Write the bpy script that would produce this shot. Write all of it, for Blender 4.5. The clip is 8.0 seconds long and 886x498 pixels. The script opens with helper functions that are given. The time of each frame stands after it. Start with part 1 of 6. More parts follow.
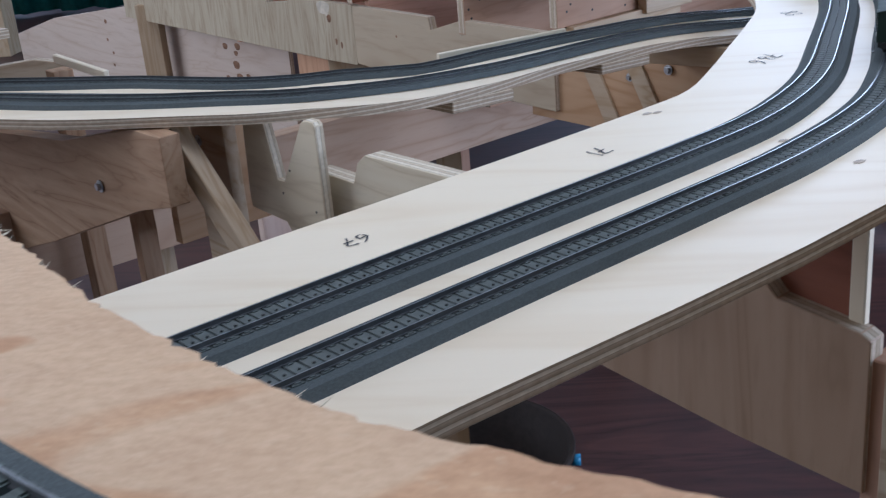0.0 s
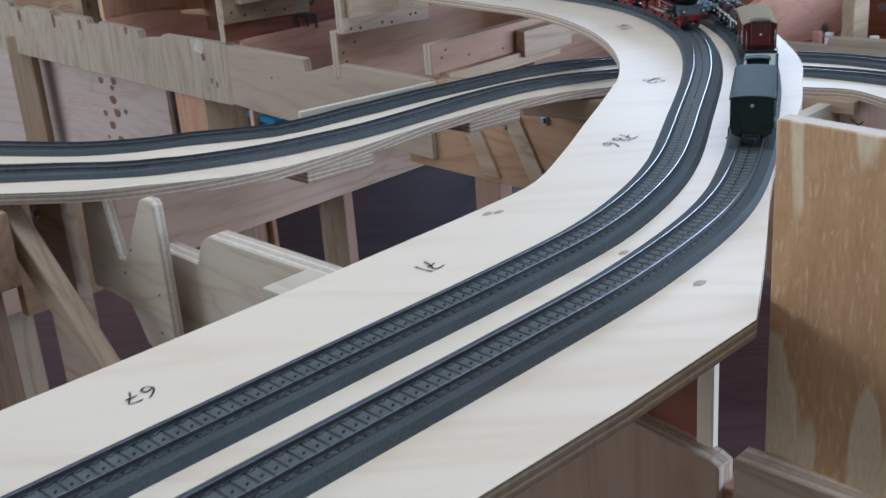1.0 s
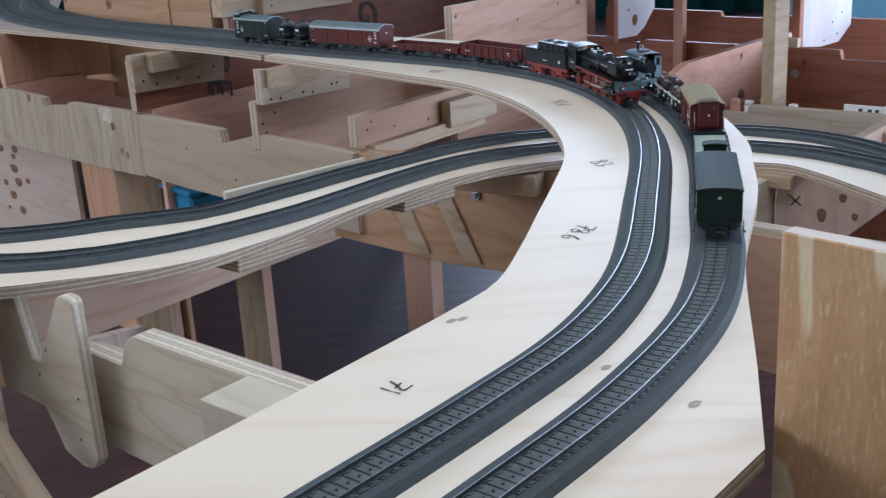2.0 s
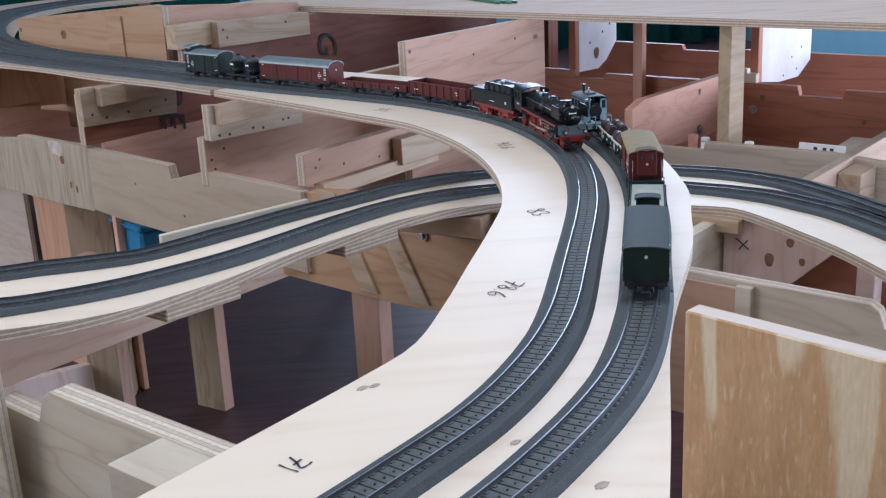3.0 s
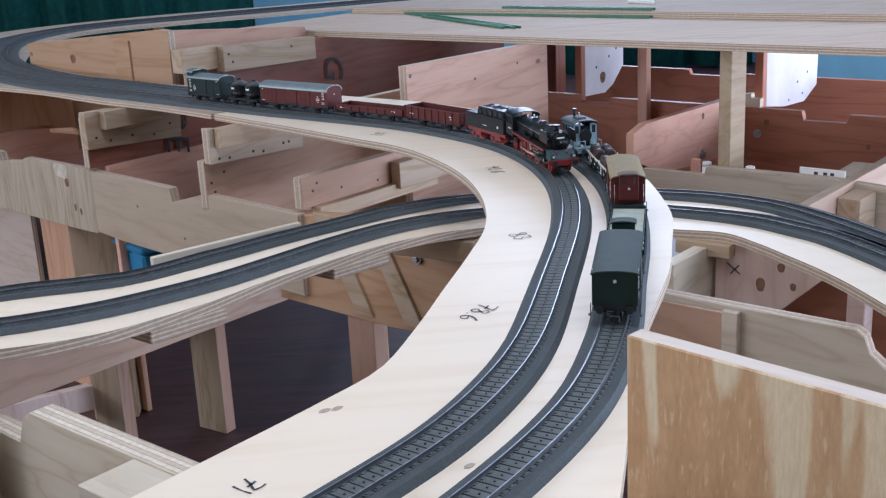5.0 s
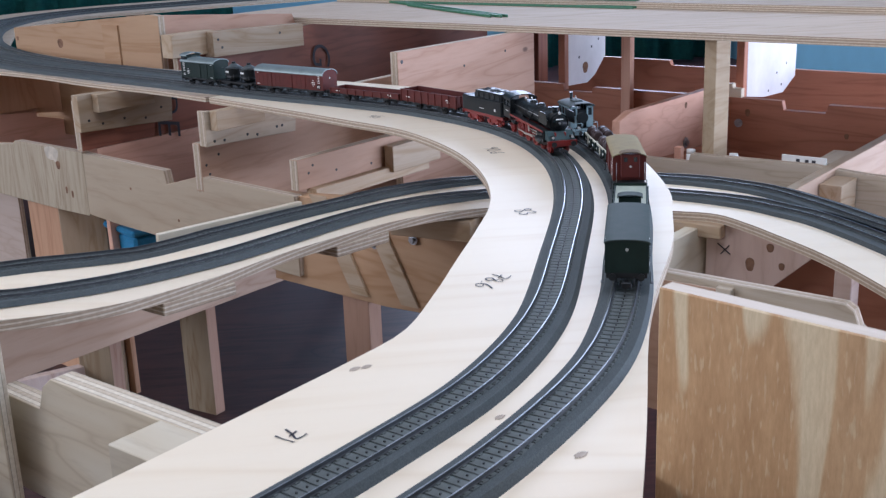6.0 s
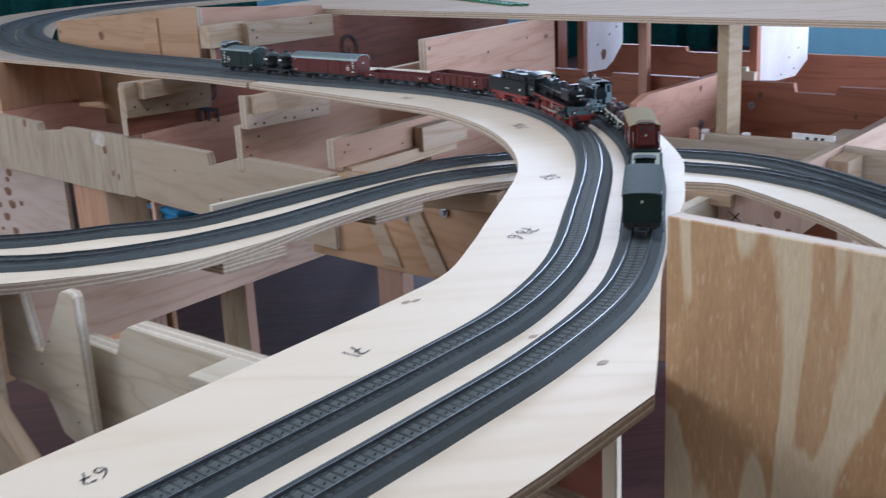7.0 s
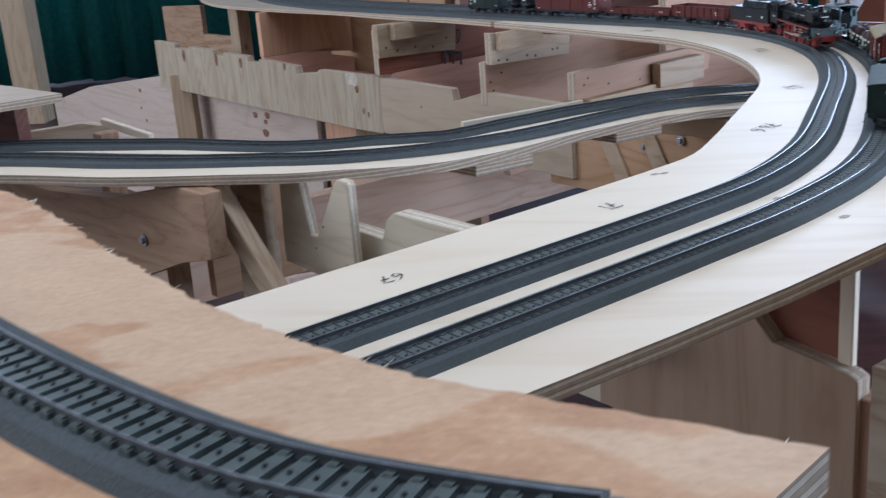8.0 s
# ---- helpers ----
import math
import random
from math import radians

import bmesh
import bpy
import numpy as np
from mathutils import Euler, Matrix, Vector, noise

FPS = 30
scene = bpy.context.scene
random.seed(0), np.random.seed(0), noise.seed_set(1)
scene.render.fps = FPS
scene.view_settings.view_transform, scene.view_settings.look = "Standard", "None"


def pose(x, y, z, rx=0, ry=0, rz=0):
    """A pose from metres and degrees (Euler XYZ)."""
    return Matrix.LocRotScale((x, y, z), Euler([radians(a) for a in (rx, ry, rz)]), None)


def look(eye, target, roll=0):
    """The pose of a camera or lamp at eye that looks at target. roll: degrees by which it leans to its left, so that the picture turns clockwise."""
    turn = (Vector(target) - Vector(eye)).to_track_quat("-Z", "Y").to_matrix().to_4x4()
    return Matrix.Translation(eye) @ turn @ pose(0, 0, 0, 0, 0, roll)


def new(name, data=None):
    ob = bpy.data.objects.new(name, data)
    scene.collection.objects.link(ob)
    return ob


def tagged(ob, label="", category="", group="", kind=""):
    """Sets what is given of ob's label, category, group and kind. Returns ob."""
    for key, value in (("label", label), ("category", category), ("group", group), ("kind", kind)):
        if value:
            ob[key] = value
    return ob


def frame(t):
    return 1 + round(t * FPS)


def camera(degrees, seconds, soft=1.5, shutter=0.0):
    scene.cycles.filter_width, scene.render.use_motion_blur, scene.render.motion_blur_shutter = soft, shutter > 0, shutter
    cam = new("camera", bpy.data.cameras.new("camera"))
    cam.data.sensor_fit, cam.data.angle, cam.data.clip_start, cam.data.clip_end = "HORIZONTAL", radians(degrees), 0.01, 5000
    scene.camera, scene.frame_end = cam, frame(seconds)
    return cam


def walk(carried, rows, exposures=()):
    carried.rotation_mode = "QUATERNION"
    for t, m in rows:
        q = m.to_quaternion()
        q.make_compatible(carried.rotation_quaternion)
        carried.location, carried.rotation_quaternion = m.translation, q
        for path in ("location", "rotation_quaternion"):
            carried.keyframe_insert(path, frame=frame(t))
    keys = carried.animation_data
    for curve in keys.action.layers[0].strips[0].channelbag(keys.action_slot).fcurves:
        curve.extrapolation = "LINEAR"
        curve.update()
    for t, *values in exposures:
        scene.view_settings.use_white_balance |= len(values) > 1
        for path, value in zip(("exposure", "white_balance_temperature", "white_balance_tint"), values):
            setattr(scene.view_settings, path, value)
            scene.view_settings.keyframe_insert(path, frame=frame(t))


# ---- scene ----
cam = camera(43.11, 8.0, soft=1.25, shutter=0.25)
PATH = [
    (0, (-0.0507, 0.2276, 0.2285), (-0.1416, 1.1562, -0.1314), -5.07),
    (0.2, (-0.0323, 0.2427, 0.2365), (-0.1145, 1.1705, -0.1274), -4.28),
    (0.5, (-0.0049, 0.2640, 0.2475), (-0.0705, 1.1924, -0.1182), -4.49),
    (0.8, (0.0096, 0.2975, 0.2597), (-0.0303, 1.2286, -0.1029), -4.43),
    (1, (0.0097, 0.3169, 0.2704), (-0.0035, 1.2500, -0.0889), -4.39),
    (1.2, (0.0017, 0.3367, 0.2785), (0.0105, 1.2746, -0.0683), -4.07),
    (1.5, (-0.0172, 0.3550, 0.2861), (0.0108, 1.2978, -0.0461), -4.08),
    (1.7, (-0.0284, 0.3723, 0.2840), (0.0160, 1.3172, -0.0404), -3.91),
    (2, (-0.0251, 0.3889, 0.2865), (0.0504, 1.3333, -0.0335), -3.44),
    (2.2, (-0.0116, 0.3970, 0.2856), (0.0755, 1.3426, -0.0279), -3.52),
    (3.3, (0.0251, 0.4188, 0.3094), (0.1267, 1.3674, 0.0097), -2.56),
    (3.5, (0.0286, 0.4152, 0.3120), (0.1298, 1.3647, 0.0150), -2.33),
    (4, (0.0393, 0.4121, 0.3087), (0.1316, 1.3646, 0.0184), -2.53),
    (4.2, (0.0426, 0.4102, 0.3030), (0.1317, 1.3637, 0.0150), -2.64),
    (5.3, (0.0591, 0.4079, 0.3014), (0.1405, 1.3644, 0.0209), -2.88),
    (5.5, (0.0502, 0.4027, 0.3020), (0.1312, 1.3590, 0.0212), -2.84),
    (6, (0.0154, 0.3766, 0.2937), (0.1241, 1.3282, 0.0062), -2.16),
    (6.2, (-0.0007, 0.3546, 0.2894), (0.1201, 1.3033, -0.0028), -2.02),
    (6.5, (-0.0086, 0.3227, 0.2968), (0.1143, 1.2712, 0.0047), -2.23),
    (6.8, (-0.0106, 0.2886, 0.2985), (0.1062, 1.2382, 0.0076), -2.42),
    (7, (-0.0151, 0.2571, 0.2939), (0.0763, 1.2093, 0.0025), -2.88),
    (7.2, (-0.0225, 0.2221, 0.2853), (0.0175, 1.1763, -0.0113), -3.84),
    (7.5, (-0.0275, 0.1927, 0.2672), (-0.0589, 1.1452, -0.0357), -4.60),
    (7.7, (-0.0290, 0.1680, 0.2592), (-0.0953, 1.1184, -0.0447), -4.88),
    (8, (-0.0502, 0.1437, 0.2365), (-0.1535, 1.0928, -0.0611), -4.41),
]
walk(cam, [(t, look(eye, target, roll)) for t, eye, target, roll in PATH], [(0.0, -0.22, 5170, 13), (1.5, -0.23, 5220, 11), (2.0, -0.18, 5270, 13), (3.5, 0.0, 5370, 17), (6.5, -0.02, 5370, 17), (7.0, -0.11, 5320, 15), (8.0, -0.14, 5220, 13)])

# ---------------------------------------------------------------- light
world = bpy.data.worlds.new("world")
scene.world = world
world.use_nodes = True
_bg = world.node_tree.nodes["Background"]
_sky = world.node_tree.nodes.new("ShaderNodeTexSky")
_sky.sky_type, _sky.sun_disc = "NISHITA", False
_sky.sun_elevation, _sky.sun_rotation = radians(35), radians(70)
world.node_tree.links.new(_sky.outputs[0], _bg.inputs[0])
_bg.inputs[1].default_value = 0.1
FLOOR = -0.68
CEIL = 2.3


def window_lamp(name, eye, target, w, h, watts, tint):
    d = bpy.data.lights.new(name, "AREA")
    d.shape, d.size, d.size_y, d.energy, d.color = "RECTANGLE", w, h, watts, tint
    ob = new(name, d)
    ob.matrix_world = look(eye, target)
    return ob


window_lamp("window_light", (2.66, 1.9, 0.66), (0.0, 2.2, 0.3), 3.0, 1.2, 40, (0.86, 0.92, 1.0))
# Low lamp added out of view to light the timbers below the table.
window_lamp("window_light", (2.66, 1.9, -0.21), (0.8, 2.7, -0.12), 3.0, 0.5, 60, (0.93, 0.95, 1.0))
window_lamp("window_light", (-4.3, 7.3, 0.95), (-2.0, 3.0, 0.3), 1.5, 2.0, 66, (0.9, 0.95, 1.0))
# Lamp of an unseen window, added on the left to light the decks warmly.
window_lamp("window_light", (-4.9, 1.2, 1.15), (0.0, 1.2, 0.3), 4.4, 1.7, 152, (1.0, 0.95, 0.87))
window_lamp("window_light", (1.85, 7.3, 1.5), (0.6, 2.5, 0.0), 1.7, 1.0, 80, (0.86, 0.92, 1.0))
# Fill lamp added under the ceiling to brighten the near deck.
window_lamp("ceiling_tube_light", (0.0, 0.8, CEIL - 0.1), (0.0, 0.8, 0.0), 2.4, 1.2, 36, (1.0, 0.96, 0.92))


# ---------------------------------------------------------------- materials
def nodes_of(name, rough=0.6, metal=0.0, spec=0.5):
    m = bpy.data.materials.new(name)
    m.use_nodes = True
    nt = m.node_tree
    b = nt.nodes["Principled BSDF"]
    b.inputs["Roughness"].default_value = rough
    b.inputs["Metallic"].default_value = metal
    b.inputs["Specular IOR Level"].default_value = spec
    return m, nt, b


def add(nt, kind, **values):
    n = nt.nodes.new(kind)
    for key, value in values.items():
        n.inputs[key].default_value = value
    return n


def ramp(nt, source, stops):
    r = nt.nodes.new("ShaderNodeValToRGB")
    while len(r.color_ramp.elements) < len(stops):
        r.color_ramp.elements.new(0.5)
    for e, (p, c) in zip(r.color_ramp.elements, stops):
        e.position, e.color = p, (*c, 1)
    nt.links.new(source, r.inputs[0])
    return r


def bump(nt, b, source, strength, distance):
    n = add(nt, "ShaderNodeBump", Strength=strength, Distance=distance)
    nt.links.new(source, n.inputs["Height"])
    nt.links.new(n.outputs[0], b.inputs["Normal"])
    return n


def mixed(nt, kind, fac, a, c):
    m = nt.nodes.new("ShaderNodeMix")
    m.data_type, m.blend_type = "RGBA", kind
    for socket, value in ((m.inputs[0], fac), (m.inputs[6], a), (m.inputs[7], c)):
        if isinstance(value, (int, float)):
            socket.default_value = value
        elif isinstance(value, tuple):
            socket.default_value = (*value, 1)
        else:
            nt.links.new(value, socket)
    return m.outputs[2]


def wood(name, pale, mid, dark, grain=1.0, rough=0.55, knots=0.0, axis=0, contrast=0.5, turn=0.0):
    """Sawn or veneered wood whose grain runs along one local axis, with rings, fine fibre and a few knots."""
    m, nt, b = nodes_of(name, rough, spec=0.35)
    tc = nt.nodes.new("ShaderNodeTexCoord")
    info = nt.nodes.new("ShaderNodeObjectInfo")
    shift = add(nt, "ShaderNodeVectorMath")
    shift.operation = "MULTIPLY_ADD"
    nt.links.new(info.outputs["Random"], shift.inputs[0])
    shift.inputs[1].default_value = (3.1, 1.7, 2.3)
    nt.links.new(tc.outputs["Object"], shift.inputs[2])
    mp = nt.nodes.new("ShaderNodeMapping")
    sc = [9.0 * grain] * 3
    sc[axis] = 1.1 * grain
    mp.inputs["Scale"].default_value = sc
    mp.inputs["Rotation"].default_value = (0, 0, radians(turn))
    nt.links.new(shift.outputs[0], mp.inputs[0])
    rings = add(nt, "ShaderNodeTexNoise", Scale=1.3, Detail=3.0, Roughness=0.55, Distortion=1.4)
    nt.links.new(mp.outputs[0], rings.inputs["Vector"])
    wave = nt.nodes.new("ShaderNodeMath")
    wave.operation = "PINGPONG"
    wave.inputs[1].default_value = 0.09
    nt.links.new(rings.outputs[0], wave.inputs[0])
    up = nt.nodes.new("ShaderNodeMath")
    up.operation = "MULTIPLY"
    up.inputs[1].default_value = 11.0
    nt.links.new(wave.outputs[0], up.inputs[0])
    fine = add(nt, "ShaderNodeTexNoise", Scale=16.0, Detail=4.0, Roughness=0.7)
    nt.links.new(mp.outputs[0], fine.inputs["Vector"])
    big = add(nt, "ShaderNodeTexNoise", Scale=0.45, Detail=2.0)
    nt.links.new(mp.outputs[0], big.inputs["Vector"])
    base = ramp(nt, up.outputs[0], [(0.0, pale), (0.6, tuple(p + (q - p) * contrast for p, q in zip(pale, mid))), (0.86, mid), (1.0, tuple(p + (q - p) * contrast * 0.8 for p, q in zip(mid, dark)))])
    col = mixed(nt, "MIX", ramp(nt, big.outputs[0], [(0.35, (0, 0, 0)), (0.75, (0.6, 0.6, 0.6))]).outputs[0], base.outputs[0], mid)
    col = mixed(nt, "MIX", ramp(nt, fine.outputs[0], [(0.52, (0, 0, 0)), (0.8, (0.55 * contrast + 0.1,) * 3)]).outputs[0], col, dark)
    if knots:
        mk = nt.nodes.new("ShaderNodeMapping")
        ks = [5.0, 5.0, 5.0]
        ks[axis] = 2.6
        mk.inputs["Scale"].default_value = ks
        nt.links.new(shift.outputs[0], mk.inputs[0])
        v = add(nt, "ShaderNodeTexVoronoi", Scale=1.0)
        nt.links.new(mk.outputs[0], v.inputs["Vector"])
        col = mixed(nt, "MIX", ramp(nt, v.outputs["Distance"], [(0.05 * knots, (0.85,) * 3), (0.11 * knots, (0, 0, 0))]).outputs[0], col, tuple(c * 0.5 for c in dark))
    hue = add(nt, "ShaderNodeHueSaturation")
    vary = add(nt, "ShaderNodeMapRange")
    vary.inputs[3].default_value, vary.inputs[4].default_value = 0.86, 1.12
    nt.links.new(info.outputs["Random"], vary.inputs[0])
    nt.links.new(vary.outputs[0], hue.inputs["Value"])
    nt.links.new(col, hue.inputs["Color"])
    nt.links.new(hue.outputs[0], b.inputs["Base Color"])
    bump(nt, b, fine.outputs[0], 0.12, 0.001)
    return m


def ply_edge(name, pale, dark, plies, axis="Z"):
    """Cut edge of plywood: layers of alternating grain, counted over one metre of height."""
    m, nt, b = nodes_of(name, 0.75, spec=0.2)
    tc = nt.nodes.new("ShaderNodeTexCoord")
    sep = nt.nodes.new("ShaderNodeSeparateXYZ")
    nt.links.new(tc.outputs["Object"], sep.inputs[0])
    mul = add(nt, "ShaderNodeMath")
    mul.operation = "MULTIPLY_ADD"
    mul.inputs[1].default_value, mul.inputs[2].default_value = plies, 1.0
    nt.links.new(sep.outputs[axis], mul.inputs[0])
    fr = add(nt, "ShaderNodeMath")
    fr.operation = "PINGPONG"
    fr.inputs[1].default_value = 1.0
    nt.links.new(mul.outputs[0], fr.inputs[0])
    n = add(nt, "ShaderNodeTexNoise", Scale=220.0, Detail=3.0)
    nt.links.new(tc.outputs["Object"], n.inputs["Vector"])
    r = ramp(nt, fr.outputs[0], [(0.38, pale), (0.5, tuple(c * 0.55 for c in dark)), (0.62, dark)])
    col = mixed(nt, "MULTIPLY", 0.5, r.outputs[0], ramp(nt, n.outputs[0], [(0.3, (0.6, 0.56, 0.5)), (0.7, (1, 1, 1))]).outputs[0])
    nt.links.new(col, b.inputs["Base Color"])
    bump(nt, b, fr.outputs[0], 0.3, 0.0006)
    return m


def paint(name, colour, rough=0.45, metal=0.0, dirt=0.25, grain=900.0, spec=0.5):
    """Painted plastic or metal with slight dust and a fine relief."""
    m, nt, b = nodes_of(name, rough, metal, spec)
    tc = nt.nodes.new("ShaderNodeTexCoord")
    n = add(nt, "ShaderNodeTexNoise", Scale=grain * 0.12, Detail=4.0, Roughness=0.6)
    nt.links.new(tc.outputs["Object"], n.inputs["Vector"])
    f = add(nt, "ShaderNodeTexNoise", Scale=grain, Detail=2.0)
    nt.links.new(tc.outputs["Object"], f.inputs["Vector"])
    lo = tuple(c * (1 - dirt) for c in colour)
    hi = tuple(min(1, c * (1 + 0.5 * dirt) + 0.01 * dirt) for c in colour)
    nt.links.new(ramp(nt, n.outputs[0], [(0.3, lo), (0.7, hi)]).outputs[0], b.inputs["Base Color"])
    rr = add(nt, "ShaderNodeMapRange")
    rr.inputs[3].default_value, rr.inputs[4].default_value = max(0.05, rough - 0.1), min(1, rough + 0.15)
    nt.links.new(n.outputs[0], rr.inputs[0])
    nt.links.new(rr.outputs[0], b.inputs["Roughness"])
    bump(nt, b, f.outputs[0], 0.06, 0.0003)
    return m


def gravel(name, a, c, size):
    m, nt, b = nodes_of(name, 0.9, spec=0.25)
    tc = nt.nodes.new("ShaderNodeTexCoord")
    v = add(nt, "ShaderNodeTexVoronoi", Scale=size)
    n = add(nt, "ShaderNodeTexNoise", Scale=30.0, Detail=3.0)
    for t in (v, n):
        nt.links.new(tc.outputs["Object"], t.inputs["Vector"])
    col = mixed(nt, "MIX", ramp(nt, v.outputs["Color"], [(0.25, (0, 0, 0)), (0.8, (1, 1, 1))]).outputs[0], a, c)
    col = mixed(nt, "MULTIPLY", 0.4, col, ramp(nt, n.outputs[0], [(0.3, (0.7, 0.7, 0.7)), (0.7, (1, 1, 1))]).outputs[0])
    nt.links.new(col, b.inputs["Base Color"])
    bump(nt, b, v.outputs["Distance"], 0.25, 0.0005)
    return m


def patched(name, base, streak, pale, size, rough, amount=0.9, relief=0.15, flecks=0.55):
    """Veneer with streaked grain and large soft-edged paler patches."""
    m, nt, b = nodes_of(name, rough, spec=0.35)
    tc = nt.nodes.new("ShaderNodeTexCoord")
    mp = nt.nodes.new("ShaderNodeMapping")
    mp.inputs["Scale"].default_value = size
    nt.links.new(tc.outputs["Object"], mp.inputs[0])
    big = add(nt, "ShaderNodeTexNoise", Scale=1.05, Detail=2.5, Roughness=0.5, Distortion=0.6)
    mid = add(nt, "ShaderNodeTexNoise", Scale=4.0, Detail=5.0, Roughness=0.65)
    fine = add(nt, "ShaderNodeTexNoise", Scale=28.0, Detail=3.0, Roughness=0.7)
    for t in (big, mid, fine):
        nt.links.new(mp.outputs[0], t.inputs["Vector"])
    col = mixed(nt, "MIX", ramp(nt, mid.outputs[0], [(0.35, (0, 0, 0)), (0.7, (1, 1, 1))]).outputs[0], base, streak)
    col = mixed(nt, "MIX", ramp(nt, big.outputs[0], [(0.505, (0, 0, 0)), (0.53, (amount,) * 3), (0.66, (amount * 0.83,) * 3), (0.68, (0.1, 0.1, 0.1))]).outputs[0], col, pale)
    fleck = add(nt, "ShaderNodeTexNoise", Scale=24.0, Detail=2.0, Roughness=0.5)
    nt.links.new(mp.outputs[0], fleck.inputs["Vector"])
    col = mixed(nt, "MIX", ramp(nt, fleck.outputs[0], [(0.58, (0, 0, 0)), (0.66, (flecks,) * 3)]).outputs[0], col, pale)
    col = mixed(nt, "MULTIPLY", 0.6, col, ramp(nt, fine.outputs[0], [(0.3, (0.72, 0.68, 0.62)), (0.65, (1, 1, 1))]).outputs[0])
    nt.links.new(col, b.inputs["Base Color"])
    bump(nt, b, fine.outputs[0], relief, 0.001)
    return m


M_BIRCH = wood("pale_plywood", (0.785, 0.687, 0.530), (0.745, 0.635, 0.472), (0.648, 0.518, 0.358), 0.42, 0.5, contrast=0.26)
# The same plywood darkened: dimmer light at the rear put into its colour.
M_DIMBIRCH = wood("pale_plywood_dimmed", (0.528, 0.449, 0.370), (0.466, 0.370, 0.273), (0.352, 0.255, 0.176), 0.8, 0.5, contrast=0.35)
M_EDGE = ply_edge("plywood_edge", (0.64, 0.545, 0.425), (0.43, 0.335, 0.245), 420.0)
M_EDGEP = ply_edge("fresh_plywood_edge", (0.74, 0.67, 0.545), (0.60, 0.51, 0.385), 200.0, "Y")
M_EDGEV = ply_edge("upright_plywood_edge", (0.58, 0.49, 0.385), (0.47, 0.38, 0.28), 200.0, "Y")
M_PLY = wood("knotty_plywood", (0.533, 0.456, 0.344), (0.430, 0.335, 0.232), (0.241, 0.163, 0.095), 0.8, 0.6, 0.25, contrast=0.5)
M_PALEPLY = wood("bare_plywood", (0.640, 0.580, 0.455), (0.570, 0.490, 0.355), (0.330, 0.245, 0.150), 0.6, 0.6, 0.0, contrast=0.6)
M_ROSE = wood("pale_rose_ply", (0.640, 0.520, 0.455), (0.560, 0.420, 0.345), (0.340, 0.215, 0.160), 0.7, 0.6, 0.0, axis=2, contrast=0.5)
# Pink timber with warm direct light put into its colour.
M_SUNLITPINK = wood("sunlit_pink_timber", (0.78, 0.475, 0.345), (0.70, 0.395, 0.275), (0.45, 0.24, 0.15), 0.8, 0.6, 0.0, contrast=0.4)
M_WARM = wood("warm_brown_ply", (0.64, 0.385, 0.235), (0.56, 0.315, 0.180), (0.36, 0.18, 0.10), 0.8, 0.6, 0.0, axis=2, contrast=0.45)
M_TANPLY = wood("tan_ply_upright_grain", (0.44, 0.315, 0.220), (0.385, 0.265, 0.178), (0.23, 0.145, 0.09), 0.7, 0.6, 0.0, axis=2, contrast=0.4)
M_JOIST = wood("pale_pink_joist", (0.525, 0.385, 0.285), (0.46, 0.315, 0.220), (0.29, 0.175, 0.115), 0.8, 0.6, 0.2, contrast=0.4)
M_LEG = wood("yellowed_pine_leg", (0.45, 0.355, 0.235), (0.39, 0.295, 0.180), (0.26, 0.18, 0.10), 0.9, 0.65, 0.0, axis=2, contrast=0.4)
M_POSTPINE = wood("upright_pine", (0.350, 0.275, 0.180), (0.285, 0.205, 0.120), (0.180, 0.115, 0.060), 1.2, 0.65, 0.3, axis=2, contrast=0.5)
M_POSTPINK = wood("upright_pink_pine", (0.420, 0.270, 0.195), (0.360, 0.215, 0.145), (0.215, 0.112, 0.069), 1.0, 0.65, 0.3, axis=2, contrast=0.4)
M_DUSK = wood("tan_pink_ply", (0.500, 0.325, 0.220), (0.435, 0.265, 0.170), (0.260, 0.145, 0.085), 0.8, 0.6, 0.2, contrast=0.4)
M_KNOTTY = wood("pale_pink_ply", (0.585, 0.490, 0.420), (0.510, 0.405, 0.330), (0.30, 0.20, 0.135), 0.55, 0.6, 0.0, contrast=0.5)
M_GREYPLY = wood("grey_plywood", (0.52, 0.45, 0.355), (0.455, 0.385, 0.285), (0.26, 0.20, 0.13), 0.7, 0.6, 0.3, contrast=0.5)
M_BEAM = wood("upright_grain_ply", (0.425, 0.362, 0.262), (0.345, 0.280, 0.192), (0.185, 0.130, 0.078), 1.3, 0.65, 0.0, axis=2, contrast=0.55)
M_SMOOTH = wood("smooth_beige_ply", (0.44, 0.365, 0.262), (0.385, 0.305, 0.212), (0.22, 0.165, 0.105), 0.6, 0.65, 0.0, contrast=0.4)
M_PINE = wood("pine_timber", (0.464, 0.365, 0.258), (0.378, 0.271, 0.163), (0.258, 0.163, 0.086), 1.2, 0.6, 0.3, contrast=0.42)
M_PINK = wood("pink_timber", (0.456, 0.288, 0.202), (0.387, 0.224, 0.146), (0.215, 0.112, 0.069), 0.9, 0.6, 0.3, contrast=0.38)
M_BROWNPLY = wood("brown_plywood", (0.410, 0.275, 0.172), (0.320, 0.195, 0.112), (0.145, 0.074, 0.037), 1.0, 0.6, 0.3, contrast=0.7)
M_RED = wood("red_formply", (0.267, 0.103, 0.063), (0.207, 0.075, 0.046), (0.106, 0.039, 0.026), 0.8, 0.45, 0.2, contrast=0.35)
M_TABLE = wood("weathered_table_ply", (0.49, 0.390, 0.295), (0.425, 0.325, 0.235), (0.26, 0.19, 0.13), 1.0, 0.8, 0.0, contrast=0.4, turn=45)
